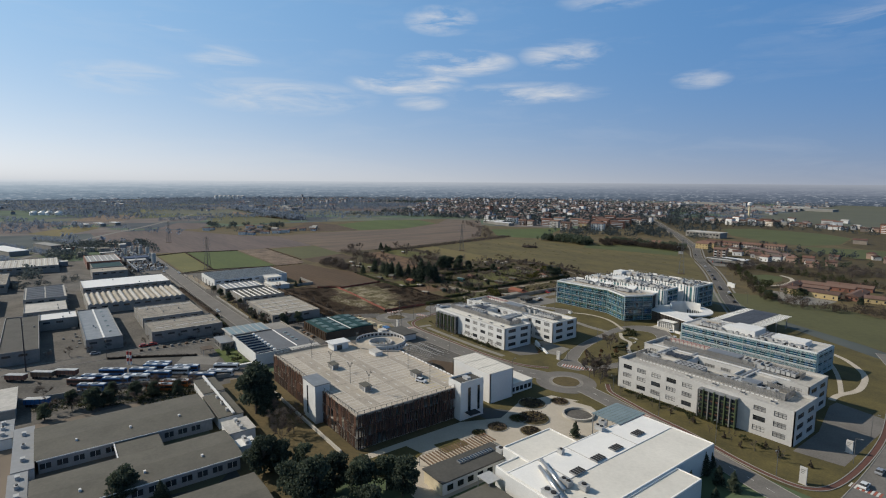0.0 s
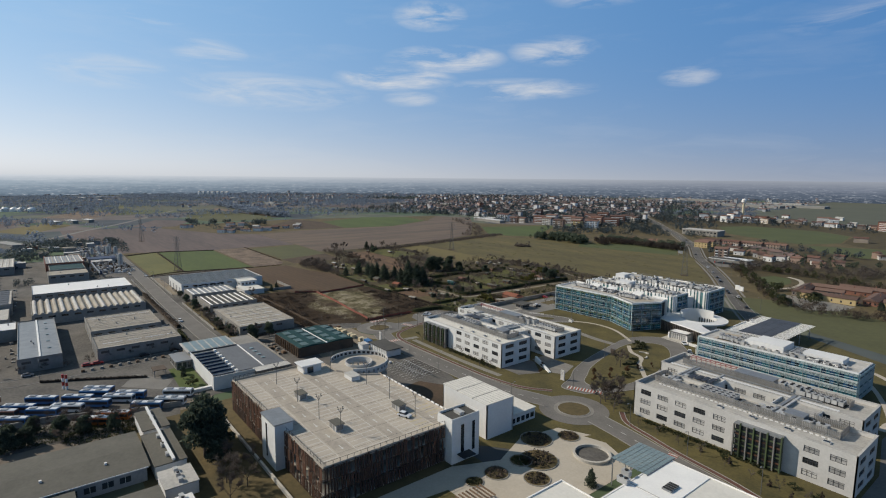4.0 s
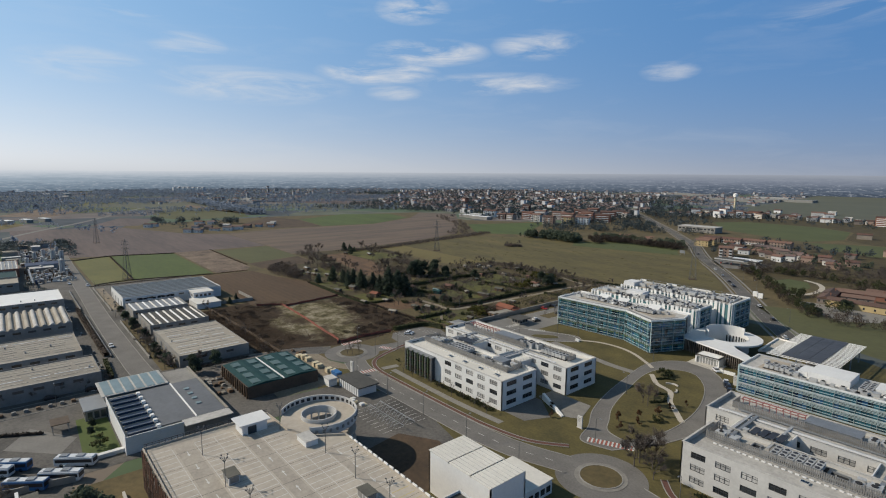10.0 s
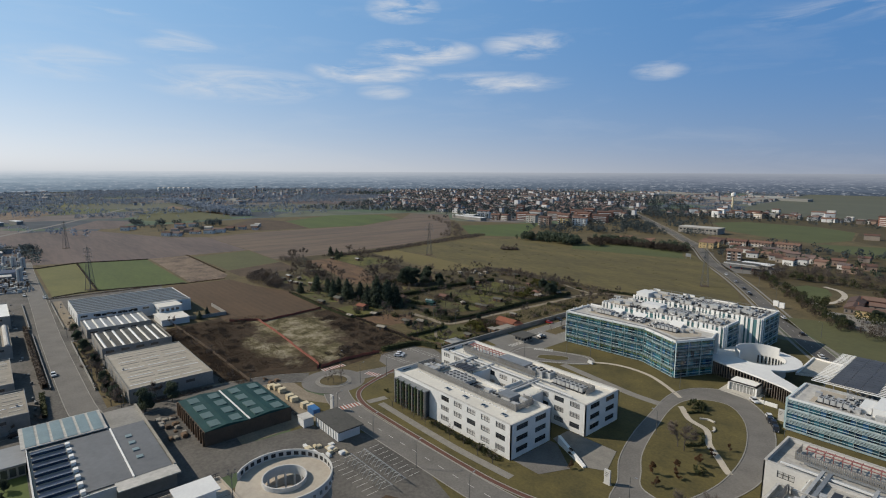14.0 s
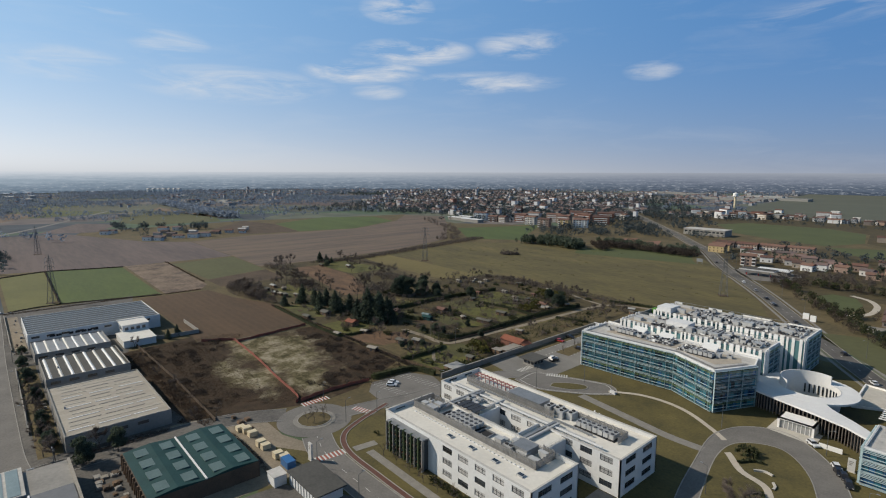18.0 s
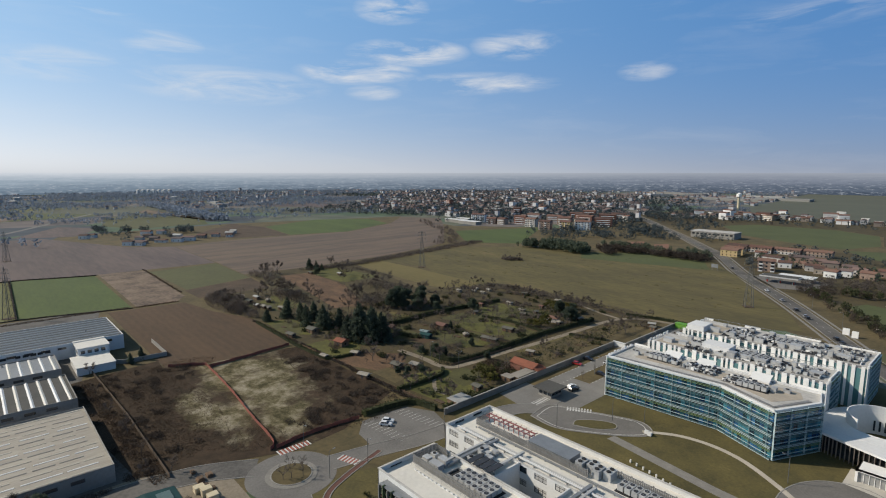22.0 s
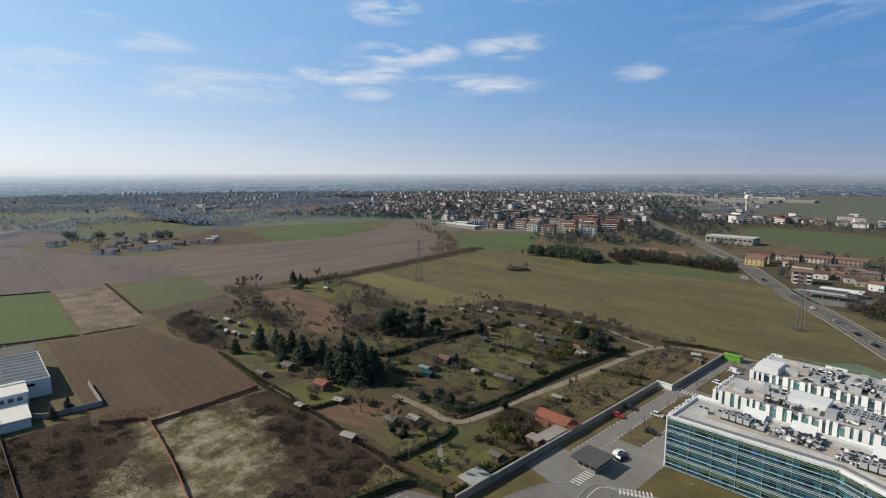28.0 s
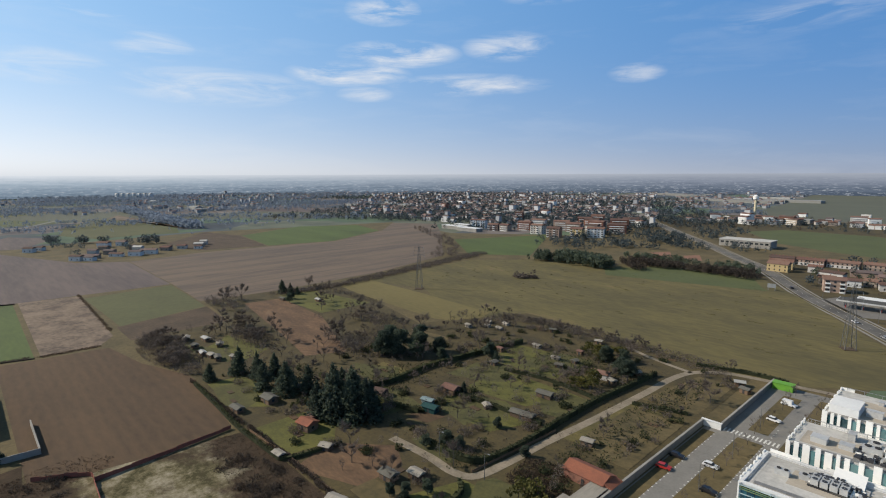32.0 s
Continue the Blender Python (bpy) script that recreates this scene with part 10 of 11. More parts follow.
# water tower
wt_ = thing("water_tower", -548, 1300, 0, "slender pale water tower with a white tank", "water tower")
part("shaft", Shape().tube((-548, 1300, 0), (-548, 1300, 33), 2.6, 2.1, 14), M_CREAM, wt_)
part("collar", Shape().tube((-548, 1300, 33), (-548, 1300, 35), 2.1, 4.6, 14), M_CLAD, wt_)
part("tank", Shape().tube((-548, 1300, 35), (-548, 1300, 41), 4.8, 4.8, 16), M_WHITEFIN, wt_)
part("cap", Shape().tube((-548, 1300, 41), (-548, 1300, 43), 4.8, 0.6, 16), M_WHITEFIN, wt_)
# apartment blocks at the edge of the town
for x, y, w, d, f, m, front in ((-786, 776, 24, 12, 4, M_CLAD, True), (-742, 762, 16, 12, 3, M_PINKST, True), (-724, 768, 14, 12, 3, M_STUCCO, False), (-712, 800, 20, 12, 4, M_BRICKRED, False), (-668, 774, 18, 13, 4, M_STUCCO, True), (-628, 756, 18, 13, 4, M_PINKST, True), (-602, 772, 16, 13, 4, M_YELLOW, True),
                                (-586, 792, 22, 13, 4, M_CLAD, True), (-645, 830, 22, 13, 4, M_PINKST, False), (-612, 826, 18, 13, 4, M_STUCCO, False), (-594, 862, 26, 12, 4, M_BRICKRED, False), (-640, 884, 24, 12, 4, M_BRICKRED, False), (-632, 938, 28, 12, 4, M_BRICKRED, False), (-631, 972, 24, 12, 4, M_PINKST, False),
                                (-680, 850, 24, 12, 4, M_PINKST, False), (-664, 910, 24, 12, 4, M_BRICKRED, False), (-702, 991, 22, 12, 4, M_BRICKRED, False), (-720, 846, 22, 12, 4, M_STUCCO, False), (-690, 930, 22, 12, 4, M_BRICKRED, False)):
    flats(x, y, w, d, f, rr.uniform(0.1, 0.5), m, {M_CLAD: "pale grey apartment block with balconies", M_YELLOW: "ochre apartment block with balconies", M_PINKST: "pinkish stucco apartment block with tiled roof", M_BRICKRED: "red-brick apartment block with tiled roof"}.get(m, "beige apartment block with tiled roof"), near=front)
for x, y, w, d in ((-800, 735, 44, 14), (-760, 728, 40, 14), (-806, 760, 30, 12)):
    f_ = thing("low_hall", x, y, 0, "low white hall with a flat roof", "hall", "low halls")
    part("wall", Shape().box(x - w / 2, x + w / 2, y - d / 2, y + d / 2, 0, 5), M_PRECAST, f_)
    part("roof", Shape().box(x - w / 2 - 0.3, x + w / 2 + 0.3, y - d / 2 - 0.3, y + d / 2 + 0.3, 5, 5.4), M_CLAD, f_)
# farmstead in the fields
for x, y, w, d, h in ((-948, 220, 13, 9, 6), (-956, 231, 9, 8, 5), (-841, 248, 15, 8, 6), (-832, 258, 12, 8, 5), (-850, 262, 20, 7, 4), (-940, 290, 16, 10, 7), (-942, 309, 14, 9, 6), (-838, 300, 16, 9, 6), (-842, 314, 20, 8, 6), (-846, 284, 18, 7, 4), (-858, 335, 14, 8, 5), (-860, 353, 12, 8, 5), (-848, 367, 10, 7, 4)):
    house(x, y, w * 0.8, d * 0.8, h * 0.75, rr.uniform(0.7, 0.95), rr.choice((M_WHITE, M_CLAD, M_STUCCO)), rr.choice((M_TILE, M_FARROOF)), "pale stucco farmhouse with tiled roof", "farm buildings", 2)
for x, y in ((-912, 285), (-879, 312), (-883, 385), (-888, 270), (-868, 282), (-870, 340), (-866, 374), (-895, 310)):
    house(x, y, rr.uniform(6, 11), rr.uniform(5, 7), rr.uniform(3, 4.5), rr.uniform(0.6, 1.0), rr.choice((M_STUCCO, M_STUCCO)), rr.choice((M_TILE, M_FARROOF, M_ROOFGREY)), "stucco farm building with tiled roof", "farm buildings")
woods("trees round the farmstead", [(-960, 262, 26, 10), (-905, 310, 24, 8), (-890, 250, 14, 6), (-960, 330, 30, 10), (-985, 250, 20, 8)], 60, 4, 8, M_TOWNTREE, 21, 30, 0.3)


TOWN = [(-1160, 790), (-860, 800), (-800, 830), (-700, 880), (-592, 990), (-640, 1120), (-760, 1300), (-1048, 1953), (-1692, 1898), (-1900, 1400), (-1500, 1000)]
EAST = [(-600, 1110), (-500, 1130), (-430, 1190), (-315, 1160), (-60, 1200), (-60, 1275), (-330, 1250), (-560, 1320)]
NEAR_EAST = [(-225, 700), (-60, 620), (60, 700), (-40, 860), (-200, 800)]
made = 0
for poly, n, box_ in ((TOWN, 66, (-1250, -580, 790, 1350)), (EAST, 34, (-600, -60, 1090, 1320)), (NEAR_EAST, 22, (-230, 60, 610, 870))):
    k = 0
    while k < n:
        x, y = rr.uniform(*box_[:2]), rr.uniform(*box_[2:])
        if not inside(x, y, poly) or near_road(x, y, 20):
            continue
        k += 1
        if rr.random() < 0.16 and poly is not NEAR_EAST:
            flats(x, y, rr.uniform(14, 26), 11, rr.choice((3, 4, 4, 5)), rr.uniform(-0.6, 0.6), rr.choice((M_STUCCO, M_CLAD, M_BRICKRED)), "apartment block with tiled roof in the town")
        else:
            house(x, y, rr.uniform(7, 11), rr.uniform(6, 9), rr.uniform(4, 6.5), rr.uniform(-0.6, 0.6), rr.choice((M_STUCCO, M_STUCCO, M_PINKST, M_WHITE)), rr.choice((M_TILE, M_TILE, M_TILE, M_ROOFGREY)),
                  rr.choice(("town house with clay-tiled roof", "stucco town house with red roof")))


# pale apartment row and villas beyond the green field
for i in range(5):
    flats(-499 + 12.5 * i, 1158 + 9 * i, 12, 11, 4 if i % 2 else 3, 0.3, M_CLAD if i % 2 else M_STUCCO, "pale apartment block in a row beyond the green field")
for x, y, w in ((-485, 1371, 14), (-420, 1221, 16), (-403, 1197, 12), (-375, 1197, 12), (-347, 1180, 16), (-327, 1240, 10), (-285, 1195, 15), (-392, 1400, 14), (-238, 923, 16), (-300, 1180, 12)):
    house(x, y, w, 9, 6, rr.uniform(-0.2, 0.3), rr.choice((M_WHITE, M_STUCCO)), rr.choice((M_TILE, M_ROOFGREY, M_TILE)), "pale villa with tiled roof beyond the green field", "villas")


def far_houses(poly, n, seed, tall=0.12):
    """The uncounted rest of the town: walls and roofs."""
    rr, w_, r_, f_ = random.Random(seed), Shape(), Shape(), Shape()
    xs, ys = [p[0] for p in poly], [p[1] for p in poly]
    k = 0
    while k < n:
        x, y = rr.uniform(min(xs), max(xs)), rr.uniform(min(ys), max(ys))
        if not inside(x, y, poly):
            continue
        k += 1
        if inside(x, y, PLAIN) or not in_reach(x, y) or near_road(x, y, 16):
            continue
        w, d, h = rr.uniform(6, 12), rr.uniform(6, 9.5), rr.uniform(4.0, 7.0)
        if rr.random() < tall:
            h = rr.uniform(10, 17)
        if rr.random() < 0.02:
            w, d, h = rr.uniform(30, 70), rr.uniform(16, 30), rr.uniform(5, 7)
            f_.box(x - w / 2, x + w / 2, y - d / 2, y + d / 2, 0, h)
            continue
        w_.box(x - w / 2, x + w / 2, y - d / 2, y + d / 2, 0, h)
        r_.gable(x - w / 2, x + w / 2, y - d / 2, y + d / 2, h, 2.2, 0.4, "x" if rr.random() < 0.5 else "y")
    ob = single("far_houses", w_, M_FARWALL, "far pale houses of the town", "houses", kind="stuff")
    part("roofs", r_, M_FARROOF, ob, kind="stuff")
    if f_.v:
        part("flat_halls", f_, M_SHEETWHITE, ob, "far white industrial halls", kind="stuff")
    return ob


far_houses(TOWN, 1500, 1, 0.05)
far_houses(EAST, 40, 2, 0.04)
far_houses([(-640, 1500), (-420, 2110), (260, 2010), (300, 2300), (-490, 2450), (-1000, 2000), (-760, 1420)], 260, 8, 0.04)
far_houses([(-1700, 1900), (-500, 2450), (300, 2900), (-200, 4200), (-2200, 3600), (-3000, 2600)], 1100, 3, 0.06)
far_houses([(-1950, 1300), (-1700, 1900), (-3000, 2600), (-4200, 1500), (-3600, 800), (-2500, 900)], 600, 4, 0.04)
far_houses([(-1400, 520), (-2000, 1250), (-2400, 900), (-2000, 500)], 150, 5, 0.05)
far_houses([(-1500, 0), (-1400, 350), (-2600, 500), (-3400, 200), (-2800, -500), (-1600, -400)], 130, 6, 0.05)
far_houses([(100, 1500), (-490, 2450), (300, 2900), (1400, 2400), (900, 1400)], 420, 7, 0.1)
for i in range(7):
    flats(-2432 + 13 * i, 610 + 15 * i, 12, 11, 6 + (i * 3) % 3, 0.3, M_CLAD, "tall pale far apartment tower", M_ROOFGREY)
# halls beside the motorway
for x, y, w, d, m in ((-772, -34, 70, 18, M_WHITEFIN), (-800, 4, 50, 12, M_SHEETWHITE), (-1130, 60, 24, 9, M_WHITEFIN), (-1140, 84, 24, 9, M_WHITEFIN), (-1150, 108, 24, 9, M_WHITEFIN)):
    f_ = thing("motorway_hall", x, y, 0, "low white hall beside the distant motorway", "hall", "motorway halls")
    f_.rotation_euler = (0, 0, 0.35)
    part("wall", Shape().box(x - w / 2, x + w / 2, y - d / 2, y + d / 2, 0, 5), M_PRECAST, f_)
    part("roof", Shape().box(x - w / 2 - 0.3, x + w / 2 + 0.3, y - d / 2 - 0.3, y + d / 2 + 0.3, 5, 5.6), m, f_)
for x, y in ((-1569, -13), (-1560, 3), (-1551, 16), (-1541, 34)):
    t_ = thing("far_tank", x, y, 0, "white domed tank on the far plain", "tank", "far tanks")
    part("shell", Shape().tube((x, y, 0), (x, y, 6), 9, 8.6, 14), M_WHITEFIN, t_)
    part("dome", Shape().tube((x, y, 6), (x, y, 10), 8.6, 3, 14), M_WHITEFIN, t_)
# long white sheds far off
s = Shape()
for i in range(24):
    x, y = rr.uniform(-2600, -500), rr.uniform(1400, 2700)
    if not in_reach(x, y):
        continue
    w, d = rr.uniform(50, 120), rr.uniform(20, 36)
    s.box(x - w / 2, x + w / 2, y - d / 2, y + d / 2, 0, rr.uniform(5, 7.5))
for x, y, w, d in ((-1130, 2220, 120, 40), (-1010, 2150, 110, 50), (-800, 1880, 130, 40), (-720, 1850, 120, 40), (-650, 1960, 150, 50)):
    s.box(x - w / 2, x + w / 2, y - d / 2, y + d / 2, 0, 7)
single("far_halls", s, M_SHEETWHITE, "far white industrial halls", "halls", kind="stuff")
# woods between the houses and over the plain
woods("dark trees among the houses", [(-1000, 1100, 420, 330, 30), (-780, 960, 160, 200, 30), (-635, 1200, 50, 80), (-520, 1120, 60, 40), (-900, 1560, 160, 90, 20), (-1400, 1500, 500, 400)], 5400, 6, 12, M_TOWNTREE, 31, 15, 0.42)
woods("bare trees among the houses", [(-1000, 1100, 420, 330, 30), (-520, 1000, 120, 140), (-250, 1230, 250, 60), (-1500, 1500, 500, 400), (-120, 760, 130, 60), (-270, 640, 50, 30)], 1400, 4, 9, M_DRYTWIG, 32, 18, 0.36)
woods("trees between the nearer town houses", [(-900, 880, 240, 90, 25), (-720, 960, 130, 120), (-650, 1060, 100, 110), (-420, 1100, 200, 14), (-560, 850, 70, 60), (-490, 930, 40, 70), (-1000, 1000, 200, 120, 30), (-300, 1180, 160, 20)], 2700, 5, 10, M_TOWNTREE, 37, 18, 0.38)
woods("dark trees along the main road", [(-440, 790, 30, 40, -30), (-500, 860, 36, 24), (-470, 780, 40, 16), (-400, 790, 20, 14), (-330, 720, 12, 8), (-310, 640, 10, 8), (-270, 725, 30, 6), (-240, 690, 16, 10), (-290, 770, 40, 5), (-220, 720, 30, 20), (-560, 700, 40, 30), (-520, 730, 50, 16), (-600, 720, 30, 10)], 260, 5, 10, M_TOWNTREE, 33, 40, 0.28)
rl = random.Random(41)
ROWS = []
for i in range(150):
    u, far = rl.uniform(-0.02, 1.12), rl.uniform(0, 1) ** 0.7
    a, r = radians(172 - 78 * u), 950 + 1950 * far
    x, y = -100 + r * math.cos(a), 80 + r * math.sin(a)
    if any(inside(x, y, p) for p in (TOWN, PLAIN)) or (u > 0.22 and r < 1300):
        continue
    ROWS.append((x, y, rl.uniform(40, 150), rl.uniform(2, 7) + 6 * far, math.degrees(a) + 90 + rl.uniform(-38, 38)))
woods("hedgerows and tree lines across the plain", ROWS, 9500, 5, 10, M_HAZEWOOD, 34, 11, 0.46)
woods("far woods across the plain", [(-1260, 436, 180, 9, 3), (-1100, 520, 90, 12, 60), (-1200, 430, 120, 14, 70), (-1500, 600, 200, 24, 60), (-1750, 350, 240, 30, 75), (-2100, 800, 300, 50, 60), (-2300, 300, 300, 60, 80), (-820, 60, 90, 6, 26), (-960, 130, 90, 7, 27), (-1150, 30, 90, 10, 30), (-1180, 240, 90, 7, 27), (-2000, 1900, 500, 60, 40), (-1000, 2700, 600, 60, 5), (300, 2500, 500, 60, -15), (-300, 2800, 700, 60, 0), (-2500, 1000, 300, 60, 55)], 5200, 7, 13, M_HAZEWOOD, 44, 11, 0.46)
woods("long belt of bare woods beyond the farmstead", [(-1370, 450, 280, 13, 178)], 700, 9, 14, M_HAZEWOOD, 46, 12, 0.5)
woods("dark tree groups round the farmstead", [(-997, 276, 9, 7), (-990, 300, 8, 6), (-937, 338, 7, 12), (-975, 345, 9, 7), (-1030, 250, 16, 6)], 60, 6, 11, M_TOWNTREE, 47, 40, 0.3)
woods("wide bare woods of the far plain", [(-1900, 640, 520, 170, 35), (-2000, 60, 500, 200, 20), (-1450, 120, 180, 80, 25), (-2300, 1150, 420, 200, 40), (-1650, 900, 300, 120, 45), (-1200, 620, 200, 40, 40), (-1250, -60, 220, 60, 20), (-2500, 600, 300, 260)], 6400, 7, 12, M_HAZEWOOD, 48, 12, 0.46)
woods("scattered trees over the far plain", [(-1900, 1500, 700, 900, 40), (-1900, 500, 800, 500, 25), (-900, 2100, 900, 500, 0), (300, 1700, 500, 400, 0)], 2200, 5, 9, M_HAZEWOOD, 36, 11, 0.46)
woods("dark garden trees between village houses", [(-262, 668, 40, 34), (-215, 650, 30, 26), (-300, 690, 30, 14), (-180, 640, 30, 40)], 60, 4, 8, M_LEAF, 45, 60, 0.3)
woods("dark trees between the works buildings", [(-625, 2, 16, 9), (-530, 16, 10, 6), (-575, -14, 16, 6), (-690, 14, 30, 8, 20), (-512, -10, 8, 14), (-505, 60, 4, 12), (-650, -48, 30, 6), (-540, 62, 14, 3)], 200, 3, 5.5, M_TOWNTREE, 78, 80, 0.2)
woods("haze-blue tree belt on the near side of the motorway", [(-790, -22, 70, 10, 24), (-700, -40, 40, 10, 20), (-870, 16, 60, 7, 24)], 300, 4, 7, M_HAZEWOOD, 79, 36, 0.26)
woods("dark haze-blue wood behind the works", [(-790, 76, 14, 34, 20), (-820, 50, 16, 14), (-760, 104, 10, 8)], 190, 4, 7, M_TOWNTREE, 76, 60, 0.22)
woods("tree belt along the works", [(-720, 100, 60, 6, 2), (-560, -12, 40, 8, 0), (-700, 20, 40, 20), (-760, 50, 30, 30)], 120, 5, 11, M_TOWNTREE, 35, 24, 0.36)


def pylon(x, y, h, turn, label="lattice steel power pylon"):
    p = thing("power_pylon", x, y, 0, label, "pylon", "power pylons")
    p.rotation_euler = (0, 0, turn)
    b = h * 0.07
    for sx, sy in ((-1, -1), (1, -1), (1, 1), (-1, 1)):
        part("leg", Shape().tube((x + sx * b, y + sy * b, 0), (x + sx * 0.4, y + sy * 0.4, h * 0.92), 0.16, 0.1, 4), M_STEEL, p)
    s = Shape()
    for k in range(9):
        z0, z1 = h * 0.92 * (1 - 0.82**k) / 1.0, h * 0.92 * (1 - 0.82 ** (k + 1))
        r0, r1 = b + (0.4 - b) * z0 / (h * 0.92), b + (0.4 - b) * z1 / (h * 0.92)
        for q in range(4):
            c0 = [(-1, -1), (1, -1), (1, 1), (-1, 1)][q]
            c1 = [(1, -1), (1, 1), (-1, 1), (-1, -1)][q]
            s.tube((x + c0[0] * r0, y + c0[1] * r0, z0), (x + c1[0] * r1, y + c1[1] * r1, z1), 0.06, n=3)
            s.tube((x + c1[0] * r0, y + c1[1] * r0, z0), (x + c0[0] * r1, y + c0[1] * r1, z1), 0.06, n=3)
    part("bracing", s, M_STEEL, p, kind="stuff")
    part("peak", Shape().tube((x, y, h * 0.9), (x, y, h), 0.3, 0.05, 4), M_STEEL, p)
    for k, z in enumerate((0.74, 0.83, 0.91)):
        a = h * (0.13 - 0.015 * k)
        arm = part("cross_arm", Shape().tube((x - a, y, h * z + 0.3), (x + a, y, h * z + 0.3), 0.12, n=4).tube((x - a, y, h * z + 0.3), (x, y, h * z + 1.4), 0.07, n=3).tube((x + a, y, h * z + 0.3), (x, y, h * z + 1.4), 0.07, n=3), M_STEEL, p)
        for sx in (-1, 1):
            part("insulator", Shape().tube((x + sx * a, y, h * z + 0.3), (x + sx * a, y, h * z - 1.2), 0.12, n=5), M_GREYMETAL, arm)
    part("footing", Shape().box(x - b - 0.6, x + b + 0.6, y - b - 0.6, y + b + 0.6, 0, 0.25), M_SCRUB, p)
    return p


PYL = [(-790, 135, 30), (-532, 123, 32), (-503.5, 411, 34), (-255, 473, 34), (-400, 130, 0)]
for x, y, h in PYL[:4]:
    pylon(x, y, h, 0.6)

# ---- vehicles, gardens, street furniture ----
def car_kind(name, paint, label, van=False):
    c = thing(name, 0, 0, 0, label, "car" if not van else "van", "parked cars")
    L, W = (4.3, 1.78) if not van else (5.0, 1.95)
    s = Shape()
    prof = [(-L / 2, 0.35), (-L / 2, 0.8), (-L / 2 + 0.25, 0.95), (L / 2 - 1.1, 0.98), (L / 2 - 0.1, 0.8), (L / 2, 0.55), (L / 2, 0.35)]
    k = len(prof)
    s.v += [(p, -W / 2, q) for p, q in prof] + [(p, W / 2, q) for p, q in prof]
    s.f += [tuple(range(k)), tuple(range(2 * k - 1, k - 1, -1))] + [(i, i + k, (i + 1) % k + k, (i + 1) % k) for i in range(k)]
    body = part("body", s, paint, c)
    top = 1.45 if not van else 2.1
    back = -L / 2 + (0.35 if not van else 0.1)
    cab = [(back, 0.95), (back + 0.35, top), (0.35 if not van else L / 2 - 1.5, top), (L / 2 - 1.15, 0.97)]
    g = Shape()
    g.v += [(p, -W / 2 * 0.92, q) for p, q in (cab[0], cab[3])] + [(p, -W / 2 * 0.8, q) for p, q in (cab[1], cab[2])] + [(p, W / 2 * 0.92, q) for p, q in (cab[0], cab[3])] + [(p, W / 2 * 0.8, q) for p, q in (cab[1], cab[2])]
    g.f += [(0, 1, 3, 2), (5, 4, 6, 7), (1, 5, 7, 3), (4, 0, 2, 6)]
    part("glass", g, paint if van else M_BLACK, c)
    part("roof", Shape().box(cab[1][0], cab[2][0], -W / 2 * 0.8, W / 2 * 0.8, top - 0.02, top + 0.04), paint, c)
    for x in (-L / 2 + 0.8, L / 2 - 0.85):
        for y in (-W / 2 + 0.1, W / 2 - 0.1):
            part("wheel", Shape().tube((x, y - 0.11, 0.32), (x, y + 0.11, 0.32), 0.32, n=10), M_TYRE, c)
    for y in (-W / 2 + 0.3, W / 2 - 0.3):
        part("headlight", Shape().box(L / 2 - 0.05, L / 2 + 0.02, y - 0.15, y + 0.15, 0.58, 0.72), M_WHITEFIN, body)
    return c


CARS = {}
KINDS = dict(white=(M_BUSWHITE, "white hatchback parked on asphalt"), black=(M_BLACK, "black car parked on asphalt"), red=(M_RED, "red car parked on asphalt"), silver=(M_SILVER, "silver car on grey asphalt"), blue=(M_BLUE, "dark blue car parked on asphalt"), van=(M_BUSWHITE, "white van parked on asphalt"))


def car(colour, x, y, turn, z=0.07):
    m = pose(x, y, z, 0, 0, turn)
    if colour not in CARS:
        CARS[colour] = car_kind("car" if colour != "van" else "van", *KINDS[colour], van=colour == "van")
        CARS[colour].matrix_basis = m
    else:
        copy_thing(CARS[colour], m)


for c, x, y, t in (("red", -268.6, 304.5, 5), ("black", -268.8, 313.5, 5), ("white", -259.5, 315, 0), ("black", -255, 301.5, 0), ("van", -256, 379, -10), ("white", -256, 361, -10), ("white", -255.5, 281.5, 80), ("black", -253.5, 279.5, 80), ("black", -244.5, 345, 0),
                   ("white", -154.5, 279.5, -45), ("white", -146, 268.6, -60), ("black", -143.4, 264.4, -65), ("black", -141.6, 260.6, -70), ("black", -145, 266, -62), ("white", -280.5, 210, 40), ("white", -279, 208, 40), ("silver", -38.5, 190, 90), ("silver", -36, 197, 90), ("white", -39, 177.5, 90), ("silver", -37.5, 210, 90)):
    car(c, x, y, t)
car("white", -153, 106.5, 20, DZ + 0.01)
rr = random.Random(55)
for x, y in ((-352, 85.9), (-520, 95.6), (-536, 85.9)):
    car(rr.choice(("white", "silver", "black")), x, y, 0)
for i in range(7):
    car(rr.choice(("white", "silver", "black", "red")), -297.6, rr.uniform(-15, 88), 90)
for i in range(11):
    t = rr.uniform(0.05, 0.95)
    k = int(t * 7)
    a, b = R_HWY[k], R_HWY[k + 1]
    u = t * 7 - k
    side = rr.choice((-2.4, 2.4))
    ang = math.degrees(math.atan2(b[1] - a[1], b[0] - a[0]))
    car(rr.choice(("white", "silver", "black", "black")), a[0] + (b[0] - a[0]) * u + side * 0.8, a[1] + (b[1] - a[1]) * u + side * 0.5, ang)


